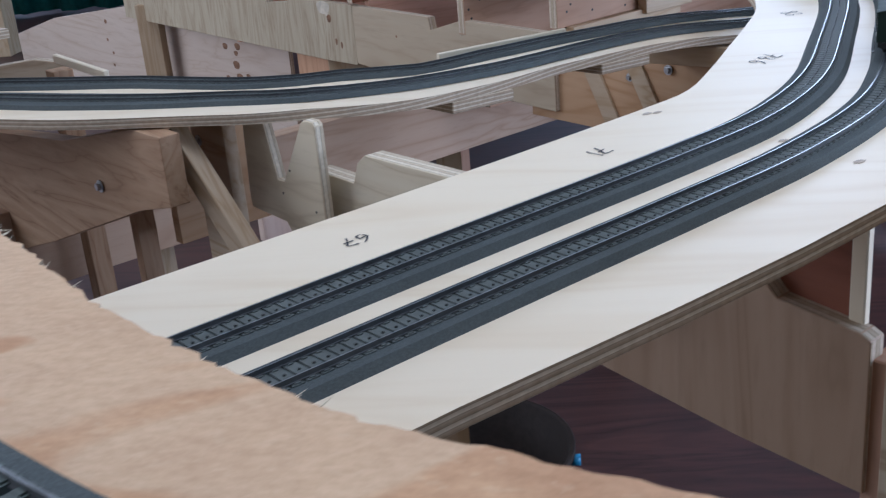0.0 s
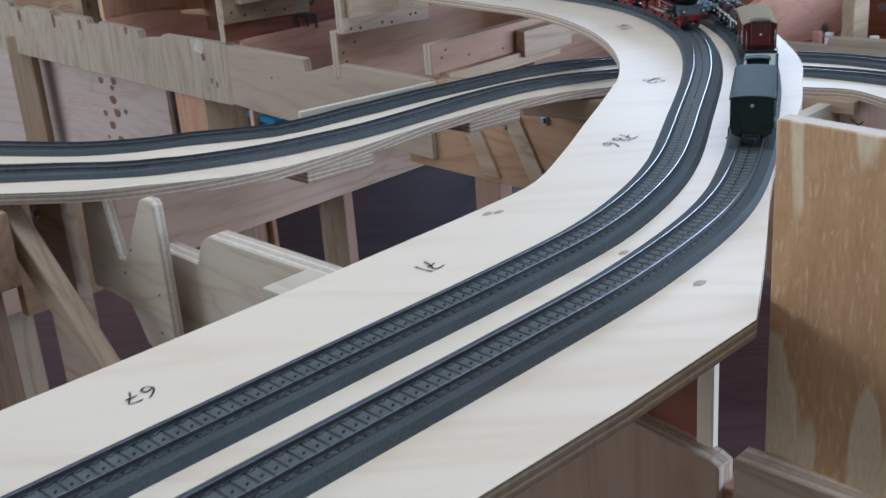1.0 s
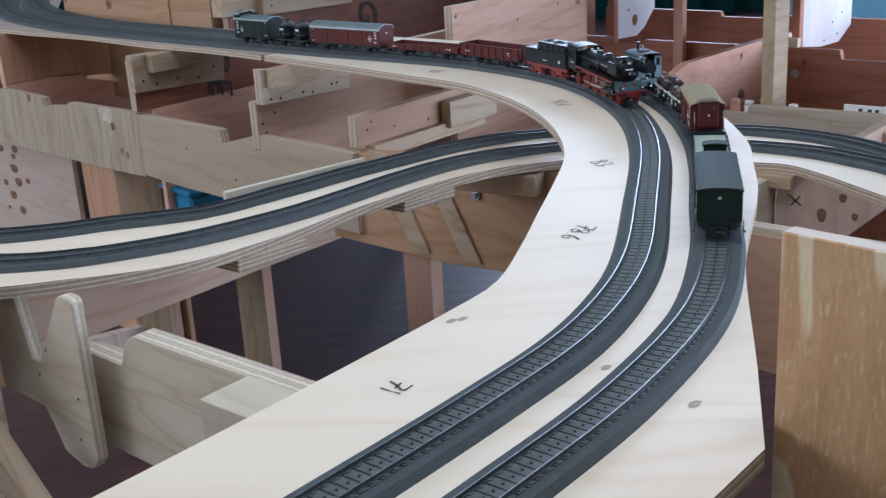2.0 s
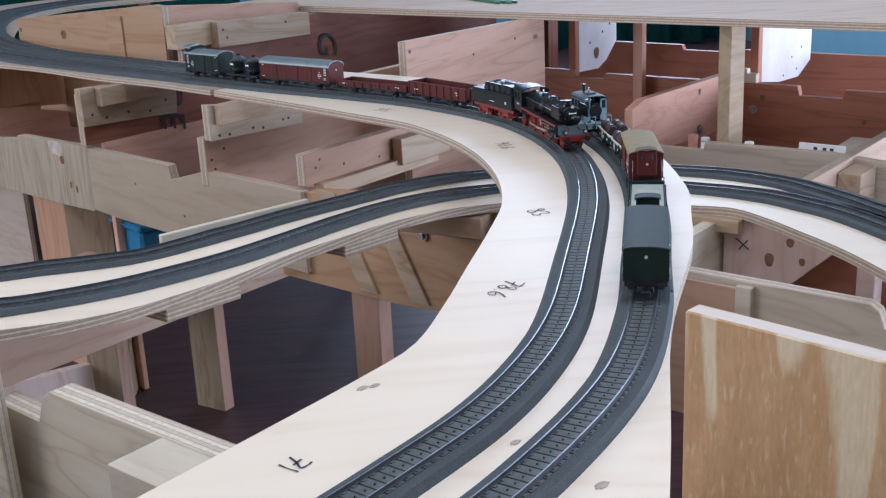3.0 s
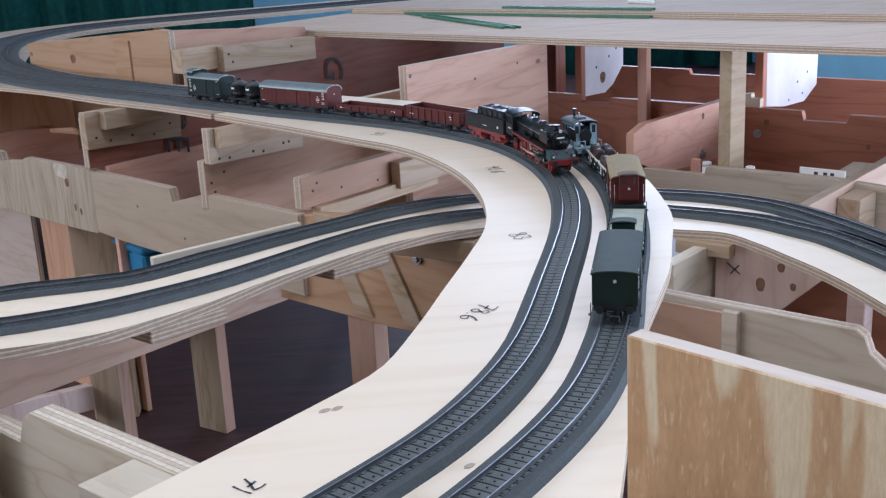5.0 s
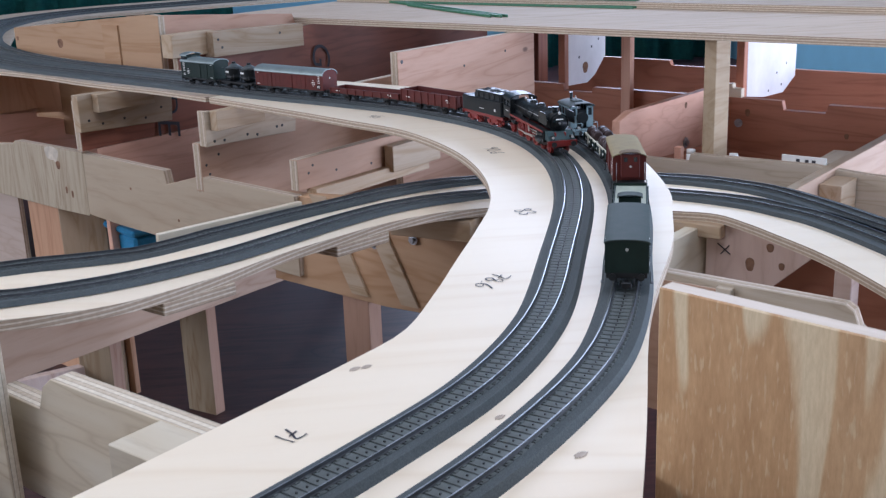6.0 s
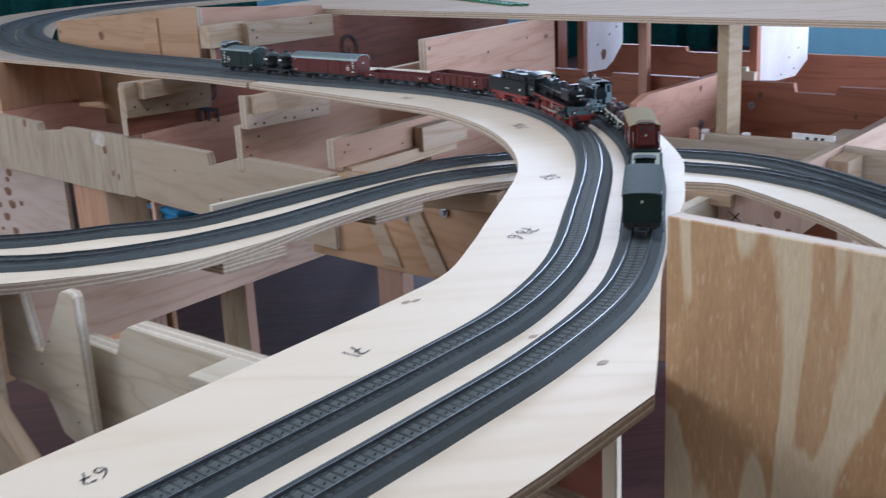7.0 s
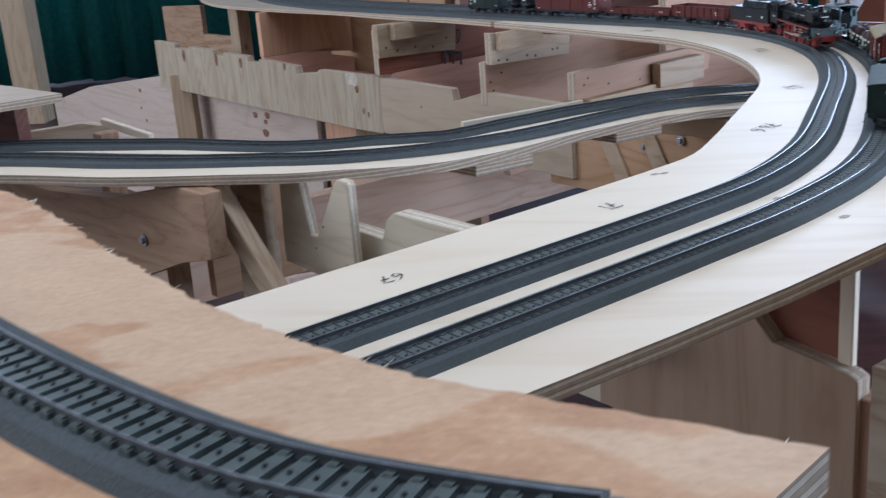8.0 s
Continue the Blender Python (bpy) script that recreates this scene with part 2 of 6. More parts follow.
M_RUST = wood("rust_red_formply", (0.50, 0.220, 0.132), (0.41, 0.168, 0.098), (0.20, 0.080, 0.045), 0.8, 0.5, 0.0, contrast=0.32)
M_ORANGE = wood("orange_ply", (0.46, 0.30, 0.175), (0.38, 0.225, 0.115), (0.28, 0.15, 0.07), 0.8, 0.6, 0.25, contrast=0.35)
M_NEAR = patched("weathered_ply", (0.575, 0.362, 0.205), (0.43, 0.240, 0.125), (0.635, 0.475, 0.318), (7.0, 11.0, 12.0), 0.6, 0.6, 0.03, flecks=0.22)
M_PATCH = patched("patched_ply", (0.51, 0.32, 0.160), (0.41, 0.24, 0.112), (0.66, 0.55, 0.365), (15.0, 15.0, 3.2), 0.5, flecks=0.35)
M_BED = gravel("grey_roadbed", (0.070, 0.081, 0.084), (0.092, 0.106, 0.109), 1300.0)
M_SLEEPER = paint("sleeper_plastic", (0.110, 0.124, 0.120), 0.7, dirt=0.3, spec=0.3)
M_TIE = paint("glossy_sleeper", (0.085, 0.105, 0.100), 0.34, dirt=0.3, spec=0.5)
M_STUD = paint("contact_stud", (0.02, 0.02, 0.022), 0.4)
M_RAIL = paint("rail_steel", (0.33, 0.345, 0.37), 0.36, 1.0, 0.3)
M_WEB = paint("rail_side", (0.075, 0.080, 0.085), 0.7, 0.0, 0.3, spec=0.25)
M_INK = paint("marker_ink", (0.03, 0.03, 0.04), 0.6)
M_BROWN = paint("wagon_brown", (0.088, 0.016, 0.012), 0.6, dirt=0.2, spec=0.25)
M_CREAM = paint("cream_roof", (0.25, 0.205, 0.115), 0.75, dirt=0.12, spec=0.15)
M_SILVER = paint("silver_roof", (0.20, 0.245, 0.245), 0.4, 0.35, 0.15)
M_GREEN = paint("dark_green", (0.006, 0.018, 0.014), 0.55, dirt=0.2, spec=0.25)
M_GREENROOF = paint("grey_green_roof", (0.030, 0.043, 0.038), 0.65, dirt=0.15, spec=0.25)
M_DECK = paint("pale_deck", (0.40, 0.44, 0.36), 0.6, dirt=0.15)
M_BLACK = paint("loco_black", (0.006, 0.008, 0.009), 0.36, dirt=0.12, spec=0.28)
M_UNDER = paint("underframe_black", (0.014, 0.015, 0.016), 0.5, dirt=0.2, spec=0.3)
M_LRED = paint("frame_red", (0.19, 0.014, 0.010), 0.42, dirt=0.25)
M_STEEL = paint("bright_steel", (0.45, 0.44, 0.42), 0.3, 0.9, 0.3)
M_GREY = paint("grey_green_loco", (0.20, 0.28, 0.30), 0.45, dirt=0.15)
M_DARKROOF = paint("dark_grey_roof", (0.055, 0.068, 0.070), 0.6, dirt=0.2)
M_WHITE = paint("white_print", (0.75, 0.75, 0.72), 0.5, dirt=0.05)
M_IVORY = paint("ivory_stakes", (0.62, 0.60, 0.48), 0.5, dirt=0.1)
M_BARREL = paint("barrel_brown", (0.038, 0.020, 0.018), 0.4, dirt=0.3)
M_GLASSY = paint("dark_pane", (0.02, 0.025, 0.03), 0.12, dirt=0.1)
M_LAMP = paint("lamp_lens", (0.45, 0.45, 0.42), 0.2, dirt=0.05)
M_COAL = gravel("coal", (0.012, 0.012, 0.013), (0.05, 0.05, 0.055), 420.0)
M_BOLT = paint("zinc_bolt", (0.45, 0.46, 0.48), 0.35, 0.9, 0.3)
M_CURTAIN = paint("green_curtain", (0.028, 0.150, 0.136), 0.8, dirt=0.25, grain=300.0, spec=0.2)
M_BLUE = paint("light_blue_wall", (0.24, 0.48, 0.62), 0.7, dirt=0.06, grain=60.0)
M_WALL = paint("hall_wall", (0.62, 0.62, 0.58), 0.8, dirt=0.08, grain=40.0)
M_CEIL = paint("hall_ceiling", (0.72, 0.71, 0.68), 0.85, dirt=0.06, grain=40.0)
# White stands in for daylight blown out on pale plywood.
M_DAYLITPLY = paint("daylit_ply", (0.70, 0.67, 0.66), 0.45, dirt=0.18, grain=60.0)
M_GREENROD = paint("green_plastic", (0.05, 0.17, 0.09), 0.45, dirt=0.3)
M_TARP = paint("blue_plastic", (0.03, 0.22, 0.42), 0.45, dirt=0.15)
M_FLOOR = wood("dark_floor", (0.075, 0.034, 0.032), (0.045, 0.022, 0.023), (0.016, 0.009, 0.011), 0.7, 0.42, contrast=0.8)


# ---------------------------------------------------------------- building helpers
def part(name, bm, material, parent=None, label="", m=None):
    me = bpy.data.meshes.new(name)
    bm.to_mesh(me)
    bm.free()
    for mat in material if isinstance(material, (list, tuple)) else [material]:
        me.materials.append(mat)
    ob = new(name, me)
    ob.parent = parent
    if m is not None:
        ob.matrix_basis = m
    return tagged(ob, label)


def thing(name, m, label, category, group=""):
    ob = new(name)
    ob.empty_display_size = 0.02
    ob.matrix_basis = m
    return tagged(ob, label, category, group)


def box(bm, x0, x1, y0, y1, z0, z1, soft=0.0, mat=0):
    vs = [bm.verts.new((x, y, z)) for x in (x0, x1) for y in (y0, y1) for z in (z0, z1)]
    fs = [bm.faces.new([vs[i] for i in q]) for q in ((0, 1, 3, 2), (4, 6, 7, 5), (0, 4, 5, 1), (2, 3, 7, 6), (0, 2, 6, 4), (1, 5, 7, 3))]
    for f in fs:
        f.material_index = mat
    if soft:
        bmesh.ops.bevel(bm, geom=list({e for f in fs for e in f.edges}), offset=soft, segments=1, affect="EDGES")
    return bm


def tube(bm, a, c, r, r2=None, n=16, caps=True, mat=0, smooth=True):
    a, c = Vector(a), Vector(c)
    q = (c - a).to_track_quat("Z", "Y").to_matrix()
    rings = []
    for p, rad in ((a, r), (c, r if r2 is None else r2)):
        rings.append([bm.verts.new(p + q @ Vector((rad * math.cos(t), rad * math.sin(t), 0))) for t in (2 * math.pi * i / n for i in range(n))])
    for i in range(n):
        f = bm.faces.new((rings[0][i], rings[0][(i + 1) % n], rings[1][(i + 1) % n], rings[1][i]))
        f.smooth, f.material_index = smooth, mat
    if caps:
        for f in (bm.faces.new(rings[0][::-1]), bm.faces.new(rings[1])):
            f.material_index = mat
    return bm


def prism(bm, outline, y0, y1, soft=0.0, mats=(0, 0)):
    """An outline in x and z, drawn out from y0 to y1."""
    a = [bm.verts.new((x, y0, z)) for x, z in outline]
    c = [bm.verts.new((x, y1, z)) for x, z in outline]
    fs = [bm.faces.new(a), bm.faces.new(c[::-1])]
    n = len(outline)
    for i in range(n):
        f = bm.faces.new((a[i], c[i], c[(i + 1) % n], a[(i + 1) % n]))
        f.material_index = mats[1]
        fs.append(f)
    bmesh.ops.recalc_face_normals(bm, faces=fs)
    if soft:
        bmesh.ops.bevel(bm, geom=list({e for f in fs for e in f.edges}), offset=soft, segments=1, affect="EDGES")
    return bm


def cross(bm, outline, x0, x1, mat=0, smooth=False):
    """A cross-section in y and z, drawn out from x0 to x1."""
    a = [bm.verts.new((x0, y, z)) for y, z in outline]
    c = [bm.verts.new((x1, y, z)) for y, z in outline]
    fs = [bm.faces.new(a), bm.faces.new(c[::-1])]
    n = len(outline)
    for i in range(n):
        f = bm.faces.new((a[i], c[i], c[(i + 1) % n], a[(i + 1) % n]))
        f.smooth = smooth
        fs.append(f)
    for f in fs:
        f.material_index = mat
    bmesh.ops.recalc_face_normals(bm, faces=fs)
    return bm


def along(p, q, z=0.0):
    """A pose at p whose x runs level towards q."""
    return pose(p[0], p[1], z, 0, 0, math.degrees(math.atan2(q[1] - p[1], q[0] - p[0])))


def plank(name, p, q, outline, thick, material, label, category="plank", edge=None, group=""):
    """An upright plank from p to q with an outline of (distance, height); its thickness lies to the left of p to q."""
    edge = M_EDGEV if edge is M_EDGE else edge
    bm = prism(bmesh.new(), outline, 0.0, thick, 0.0008, (0, 1 if edge else 0))
    ob = part(name, bm, [material, edge] if edge else material, None, label, along(p, q))
    return tagged(ob, label, category, group, "")


def plain_plank(name, p, q, z0, z1, thick, material, label, category="plank", edge=None, group=""):
    n = math.hypot(q[0] - p[0], q[1] - p[1])
    return plank(name, p, q, [(0, z0), (n, z0), (n, z1), (0, z1)], thick, material, label, category, edge, group)


def stick(name, a, c, w, h, material, label, category="timber", group="", twist=0.0):
    """A straight timber from a to c, its grain along its length."""
    a, c = Vector(a), Vector(c)
    n = (c - a).length
    bm = box(bmesh.new(), 0, n, -w / 2, w / 2, -h / 2, h / 2, 0.0012)
    m = Matrix.Translation(a) @ (c - a).to_track_quat("X", "Z").to_matrix().to_4x4() @ pose(0, 0, 0, twist)
    return tagged(part(name, bm, material, None, label, m), label, category, group)


class Line:
    """A smooth level line through control places, by its length."""

    def __init__(self, ctrl, step=0.005):
        p = np.array(ctrl, float)
        p = np.vstack([2 * p[0] - p[1], p, 2 * p[-1] - p[-2]])
        out = []
        for i in range(1, len(p) - 2):
            a, b, c, d = p[i - 1 : i + 3]
            ta, tb, tc = (max(1e-6, np.linalg.norm(v) ** 0.5) for v in (b - a, c - b, d - c))
            m1 = tb * ((b - a) / ta - (c - a) / (ta + tb) + (c - b) / tb)
            m2 = tb * ((c - b) / tb - (d - b) / (tb + tc) + (d - c) / tc)
            for t in np.linspace(0, 1, 40, endpoint=False):
                out.append((2 * t**3 - 3 * t**2 + 1) * b + (t**3 - 2 * t**2 + t) * m1 + (-2 * t**3 + 3 * t**2) * c + (t**3 - t**2) * m2)
        out.append(p[-2])
        out = np.array(out)
        s = np.r_[0, np.cumsum(np.linalg.norm(np.diff(out, axis=0), axis=1))]
        self.length = float(s[-1])
        self.s = np.linspace(0, self.length, int(self.length / step) + 2)
        self.p = np.stack([np.interp(self.s, s, out[:, k]) for k in (0, 1)], 1)

    def at(self, s):
        return np.array([np.interp(s, self.s, self.p[:, k]) for k in (0, 1)])

    def way(self, s):
        d = self.at(s + 0.004) - self.at(s - 0.004)
        return d / np.linalg.norm(d)

    def side(self, s, off):
        d = self.way(s)
        return self.at(s) + off * np.array([-d[1], d[0]])

    def near(self, x, y):
        return float(self.s[np.argmin(((self.p - (x, y)) ** 2).sum(1))])

    def shifted(self, off):
        return Line([self.side(s, np.interp(s, *zip(*off))) for s in np.linspace(0.01, self.length - 0.01, 60)])


def adopt(name, label, category, obs, group=""):
    """One thing made of parts that were built in place."""
    root = thing(name, pose(0, 0, 0), label, category, group)
    for ob in obs:
        ob.parent = root
        for key in ("category", "group"):
            if key in ob:
                del ob[key]
    return root


# ---------------------------------------------------------------- the hall
def hall():
    bm = bmesh.new()
    box(bm, -5.2, 2.75, -4.0, 7.6, FLOOR - 0.05, FLOOR)
    tagged(part("floor", bm, M_FLOOR), "dark stained timber hall floor with a dull sheen", "floor", kind="structure")
    bm = bmesh.new()
    box(bm, -5.2, 2.75, -4.0, 7.6, CEIL, CEIL + 0.1)
    tagged(part("ceiling", bm, M_CEIL), "plain white hall ceiling", "ceiling", kind="structure")

    def pierced(name, fixed, lo, hi, openings, axis, material, label):
        bm = bmesh.new()
        for a, c, z0, z1 in openings:
            if axis == "x":
                box(bm, a, c, fixed, fixed + 0.12, z0, z1)
            else:
                box(bm, fixed, fixed + 0.12, a, c, z0, z1)
        return tagged(part(name, bm, material), label, "wall", kind="structure")

    pierced("wall_east", 2.75, 0, 0, [(-4.0, 0.4, FLOOR, CEIL), (3.4, 7.72, FLOOR, CEIL), (0.4, 3.4, FLOOR, -0.48), (0.4, 3.4, 1.28, CEIL)], "y", M_BLUE, "light blue hall wall with a long low opening added for the lamps")
    pierced("wall_west", -5.32, 0, 0, [(-4.0, -1.0, FLOOR, CEIL), (3.4, 7.72, FLOOR, CEIL), (-1.0, 3.4, FLOOR, 0.3), (-1.0, 3.4, 2.0, CEIL)], "y", M_WALL, "pale unseen hall wall with a long opening added for a lamp")
    pierced("wall_south", -4.12, 0, 0, [(-5.2, 2.75, FLOOR, CEIL)], "x", M_WALL, "plain pale hall wall")
    pierced("wall_north", 7.6, 0, 0, [(-5.2, -5.0, FLOOR, CEIL), (-3.5, 1.0, FLOOR, CEIL), (-5.0, -3.5, FLOOR, -0.1), (-5.0, -3.5, 2.0, CEIL), (1.0, 2.75, FLOOR, 1.0), (1.0, 2.75, 2.0, CEIL)], "x", M_BLUE, "light blue painted hall wall with window openings")

    def curtain(x0, x1, y, z0, z1):
        n = int((x1 - x0) / 0.02)
        bm = bmesh.new()
        cols = []
        for i in range(n + 1):
            x = x0 + (x1 - x0) * i / n
            d = 0.05 * math.sin(x * 23 + 1.3 * math.sin(x * 5.0)) + 0.02 * math.sin(x * 61)
            cols.append([bm.verts.new((x, y + d * (1.1 - 0.25 * k / 3), z0 + (z1 - z0) * k / 3)) for k in range(4)])
        for i in range(n):
            for k in range(3):
                bm.faces.new((cols[i][k], cols[i + 1][k], cols[i + 1][k + 1], cols[i][k + 1])).smooth = True
        bmesh.ops.solidify(bm, geom=bm.faces[:], thickness=0.004)
        tagged(part("curtain", bm, M_CURTAIN), "long dark green gathered curtain", "curtain", "hall curtains")

    curtain(-3.95, -0.37, 6.75, FLOOR + 0.02, 2.1)
    curtain(1.25, 2.70, 7.35, FLOOR + 0.02, 0.95)


hall()

# ---------------------------------------------------------------- boards and tracks
INNER = Line([(-0.95, -0.037), (-0.55, 0.363), (-0.1825, 0.7325), (-0.0625, 0.8515), (0.0385, 0.952), (0.102, 1.0215), (0.145, 1.087), (0.18, 1.160), (0.227, 1.303),
              (0.279, 1.478), (0.302, 1.600), (0.308, 1.700), (0.298, 1.810), (0.262, 1.930), (0.172, 2.082), (0.081, 2.188), (-0.050, 2.325), (-0.177, 2.468), (-0.432, 2.748),
              (-0.606, 2.950), (-0.808, 3.280), (-0.935, 3.642), (-0.99, 4.0), (-0.95, 4.3), (-0.80, 4.55), (-0.50, 4.72), (-0.2, 4.86), (0.6, 5.2)])
_c = INNER.near(0.279, 1.478)
_d = INNER.near(0.262, 1.93)
OUTER = INNER.shifted([(0, -0.0636), (INNER.near(0.0, 0.91), -0.063), (INNER.near(0.2, 1.23), -0.057), (_c, -0.057), (_d, -0.052), (INNER.near(0.081, 2.188), -0.060), (INNER.near(-0.05, 2.325), -0.071), (INNER.near(-0.177, 2.468), -0.080), (9, -0.08)])


GAUGE = 0.0089


def low_z(x):
    """Height of the lower deck, which falls towards the crossing."""
    return float(np.interp(x, [-0.9, -0.3, 0.25, 0.6], [-0.055, -0.058, -0.1, -0.1]))


def far_z(x):
    """Height of the lower deck's far half, which dips below the near half before the crossing."""
    return low_z(x) + float(np.interp(x, [-0.75, -0.55, -0.35, -0.2, -0.12, -0.03, 0.1], [0, -0.006, -0.018, -0.018, -0.009, -0.005, 0]))


def widening(line):
    """Half the width of the roadbed, which spreads to a broad shared strip towards the return loop."""
    a, c = line.near(0.172, 2.082), line.near(-0.177, 2.468)
    return lambda s: 0.021 + 0.0165 * min(1.0, max(0.0, (s - a) / (c - a)))


def track(name, line, s0, s1, z, label, pieces=None, bed=0.021, lift=0.0052, tie=0.0032, proud=0.0007, ties=None):
    """Rails, sleepers and roadbed along a line; z is a height or a function of x."""
    at_z = z if callable(z) else (lambda x: z)
    root = thing(name, pose(0, 0, 0), label, "railway track")
    ss = np.arange(s0, s1, 0.012)

    # a roadbed with sloping shoulders
    bm = bmesh.new()
    half = bed if callable(bed) else (lambda s: bed)
    prof = [(1, 0.0, 0.0), (1, -0.003, lift), (-1, 0.003, lift), (-1, 0.0, 0.0)]
    rows = [[bm.verts.new((*line.side(s, k * half(s) + o), at_z(line.at(s)[0]) + h)) for s in ss] for k, o, h in prof]
    for k in range(3):
        for i in range(len(ss) - 1):
            bm.faces.new((rows[k][i], rows[k + 1][i], rows[k + 1][i + 1], rows[k][i + 1]))
    for i in (0, len(ss) - 1):
        bm.faces.new([r[i] for r in rows])
    bmesh.ops.recalc_face_normals(bm, faces=bm.faces[:])
    part("roadbed", bm, M_BED, root, "grey granular foam roadbed")
    for sign in (1, -1):
        # one rolled section: foot, web and head
        prof = [(0.0010, 0.0011), (0.0010, 0.0014), (0.0003, 0.0016), (0.0003, 0.0029), (0.00045, 0.0031), (0.00045, 0.0040)]
        prof = prof + [(-y, h) for y, h in prof[::-1]]
        bm = bmesh.new()
        rows = [[bm.verts.new((*line.side(s, sign * GAUGE + o), at_z(line.at(s)[0]) + lift + h)) for s in ss] for o, h in prof]
        for k in range(len(rows)):
            a, c = rows[k], rows[(k + 1) % len(rows)]
            for i in range(len(ss) - 1):
                f = bm.faces.new((a[i], a[i + 1], c[i + 1], c[i]))
                f.material_index = 0 if k == 5 else 1
        for i in (0, len(ss) - 1):
            bm.faces.new([r[i] for r in rows])
        bmesh.ops.recalc_face_normals(bm, faces=bm.faces[:])
        part("rail", bm, [M_RAIL, M_WEB], root, "polished steel rail")
    # sleepers
    bm = bmesh.new()
    box(bm, -tie, tie, -0.0116, 0.0116, 0, 0.0022)
    for y in (-GAUGE, GAUGE):
        box(bm, -0.0014, 0.0014, y - 0.0022, y + 0.0022, 0.0022, 0.0028)
    box(bm, -0.0005, 0.0005, -0.0005, 0.0005, 0.0022, 0.0031, mat=1)
    me = bpy.data.meshes.new("sleeper")
    bm.to_mesh(me)
    bm.free()
    me.materials.append(ties or M_SLEEPER)
    me.materials.append(M_STUD)
    verts, faces, mats = [], [], []
    base_v = [tuple(v.co) for v in me.vertices]
    base_f = [(tuple(p.vertices), p.material_index) for p in me.polygons]
    for s in np.arange(s0 + 0.004, s1 - 0.004, 0.0079):
        x, y = line.at(s)
        w = line.way(s)
        m = pose(x, y, at_z(x) + lift + proud - 0.0022, 0, 0, math.degrees(math.atan2(w[1], w[0])))
        if pieces and pieces[0] < s < pieces[1]:
            ob = new("sleeper", me)
            ob.parent, ob.matrix_basis = root, m
        else:
            k = len(verts)
            verts += [tuple(m @ Vector(v)) for v in base_v]
            faces += [tuple(k + i for i in f) for f, _ in base_f]
            mats += [j for _, j in base_f]
    if faces:
        rest = bpy.data.meshes.new("sleeper_rest")
        rest.from_pydata(verts, [], faces)
        for p, j in zip(rest.polygons, mats):
            p.material_index = j
        rest.materials.append(ties or M_SLEEPER)
        rest.materials.append(M_STUD)
        ob = new("sleeper_rest", rest)
        ob.parent = root
        tagged(ob, kind="stuff")
    return root




def sheet(name, left, right, zf, thick, material, label, n=220):
    """A bent plywood deck between two edges whose height follows zf(x)."""
    a, c = Line(left), Line(right)
    bm = bmesh.new()
    rows = []
    for line, drop in ((a, 0), (c, 0), (c, thick), (a, thick)):
        rows.append([bm.verts.new((*p, zf(p[0]) - drop)) for p in (line.at(f * line.length) for f in np.linspace(0, 1, n))])
    for k in range(4):
        for i in range(n - 1):
            bm.faces.new((rows[k][i], rows[(k + 1) % 4][i], rows[(k + 1) % 4][i + 1], rows[k][i + 1])).material_index = 1 if k in (1, 3) else 0
    for i in (0, n - 1):
        bm.faces.new([rows[k][i] for k in range(4)]).material_index = 1
    bmesh.ops.recalc_face_normals(bm, faces=bm.faces[:])
    return tagged(part(name, bm, [material, M_EDGE], None, label), label, "board")


def flat(name, outline, z1, thick, material, label, edge=None):
    """A level board cut to an outline."""
    bm = bmesh.new()
    top = [bm.verts.new((x, y, 0)) for x, y in outline]
    low = [bm.verts.new((x, y, -thick)) for x, y in outline]
    bm.faces.new(top)
    bm.faces.new(low[::-1])
    for i in range(len(outline)):
        j = (i + 1) % len(outline)
        bm.faces.new((top[i], low[i], low[j], top[j])).material_index = 1
    bmesh.ops.recalc_face_normals(bm, faces=bm.faces[:])
    return tagged(part(name, bm, [material, edge or M_EDGE], None, label, pose(0, 0, z1)), label, "board")


def eased(ctrl, step=0.02):
    l = Line(ctrl)
    return [tuple(l.at(s)) for s in np.linspace(0, l.length, max(2, int(l.length / step)))]


IN_EDGE = eased([(-0.95, 0.116), (-0.62, 0.446), (-0.30, 0.766), (-0.12, 0.943), (-0.02, 1.045), (0.035, 1.103), (0.071, 1.146), (0.104, 1.226), (0.133, 1.310), (0.166, 1.405),
                 (0.195, 1.50), (0.208, 1.60), (0.206, 1.71), (0.187, 1.82), (0.14, 1.95), (0.067, 2.055), (-0.016, 2.17), (-0.158, 2.36)])
OUT_EDGE = [(-0.95, -0.195), (-0.5, 0.245), (-0.09, 0.635), (-0.047, 0.6725), (0.011, 0.7235), (0.085, 0.7915), (0.171, 0.877)] + eased([(0.2005, 0.966), (0.262, 1.155), (0.335, 1.325), (0.364, 1.415), (0.387, 1.49), (0.403, 1.60), (0.409, 1.70),
                                                     (0.402, 1.83), (0.379, 1.985), (0.339, 2.115), (0.271, 2.247), (0.188, 2.36), (0.045, 2.50)])
flat("main_board", IN_EDGE + OUT_EDGE[::-1], 0.0, 0.011, M_BIRCH, "pale curved plywood deck carrying two tracks, with written heights")
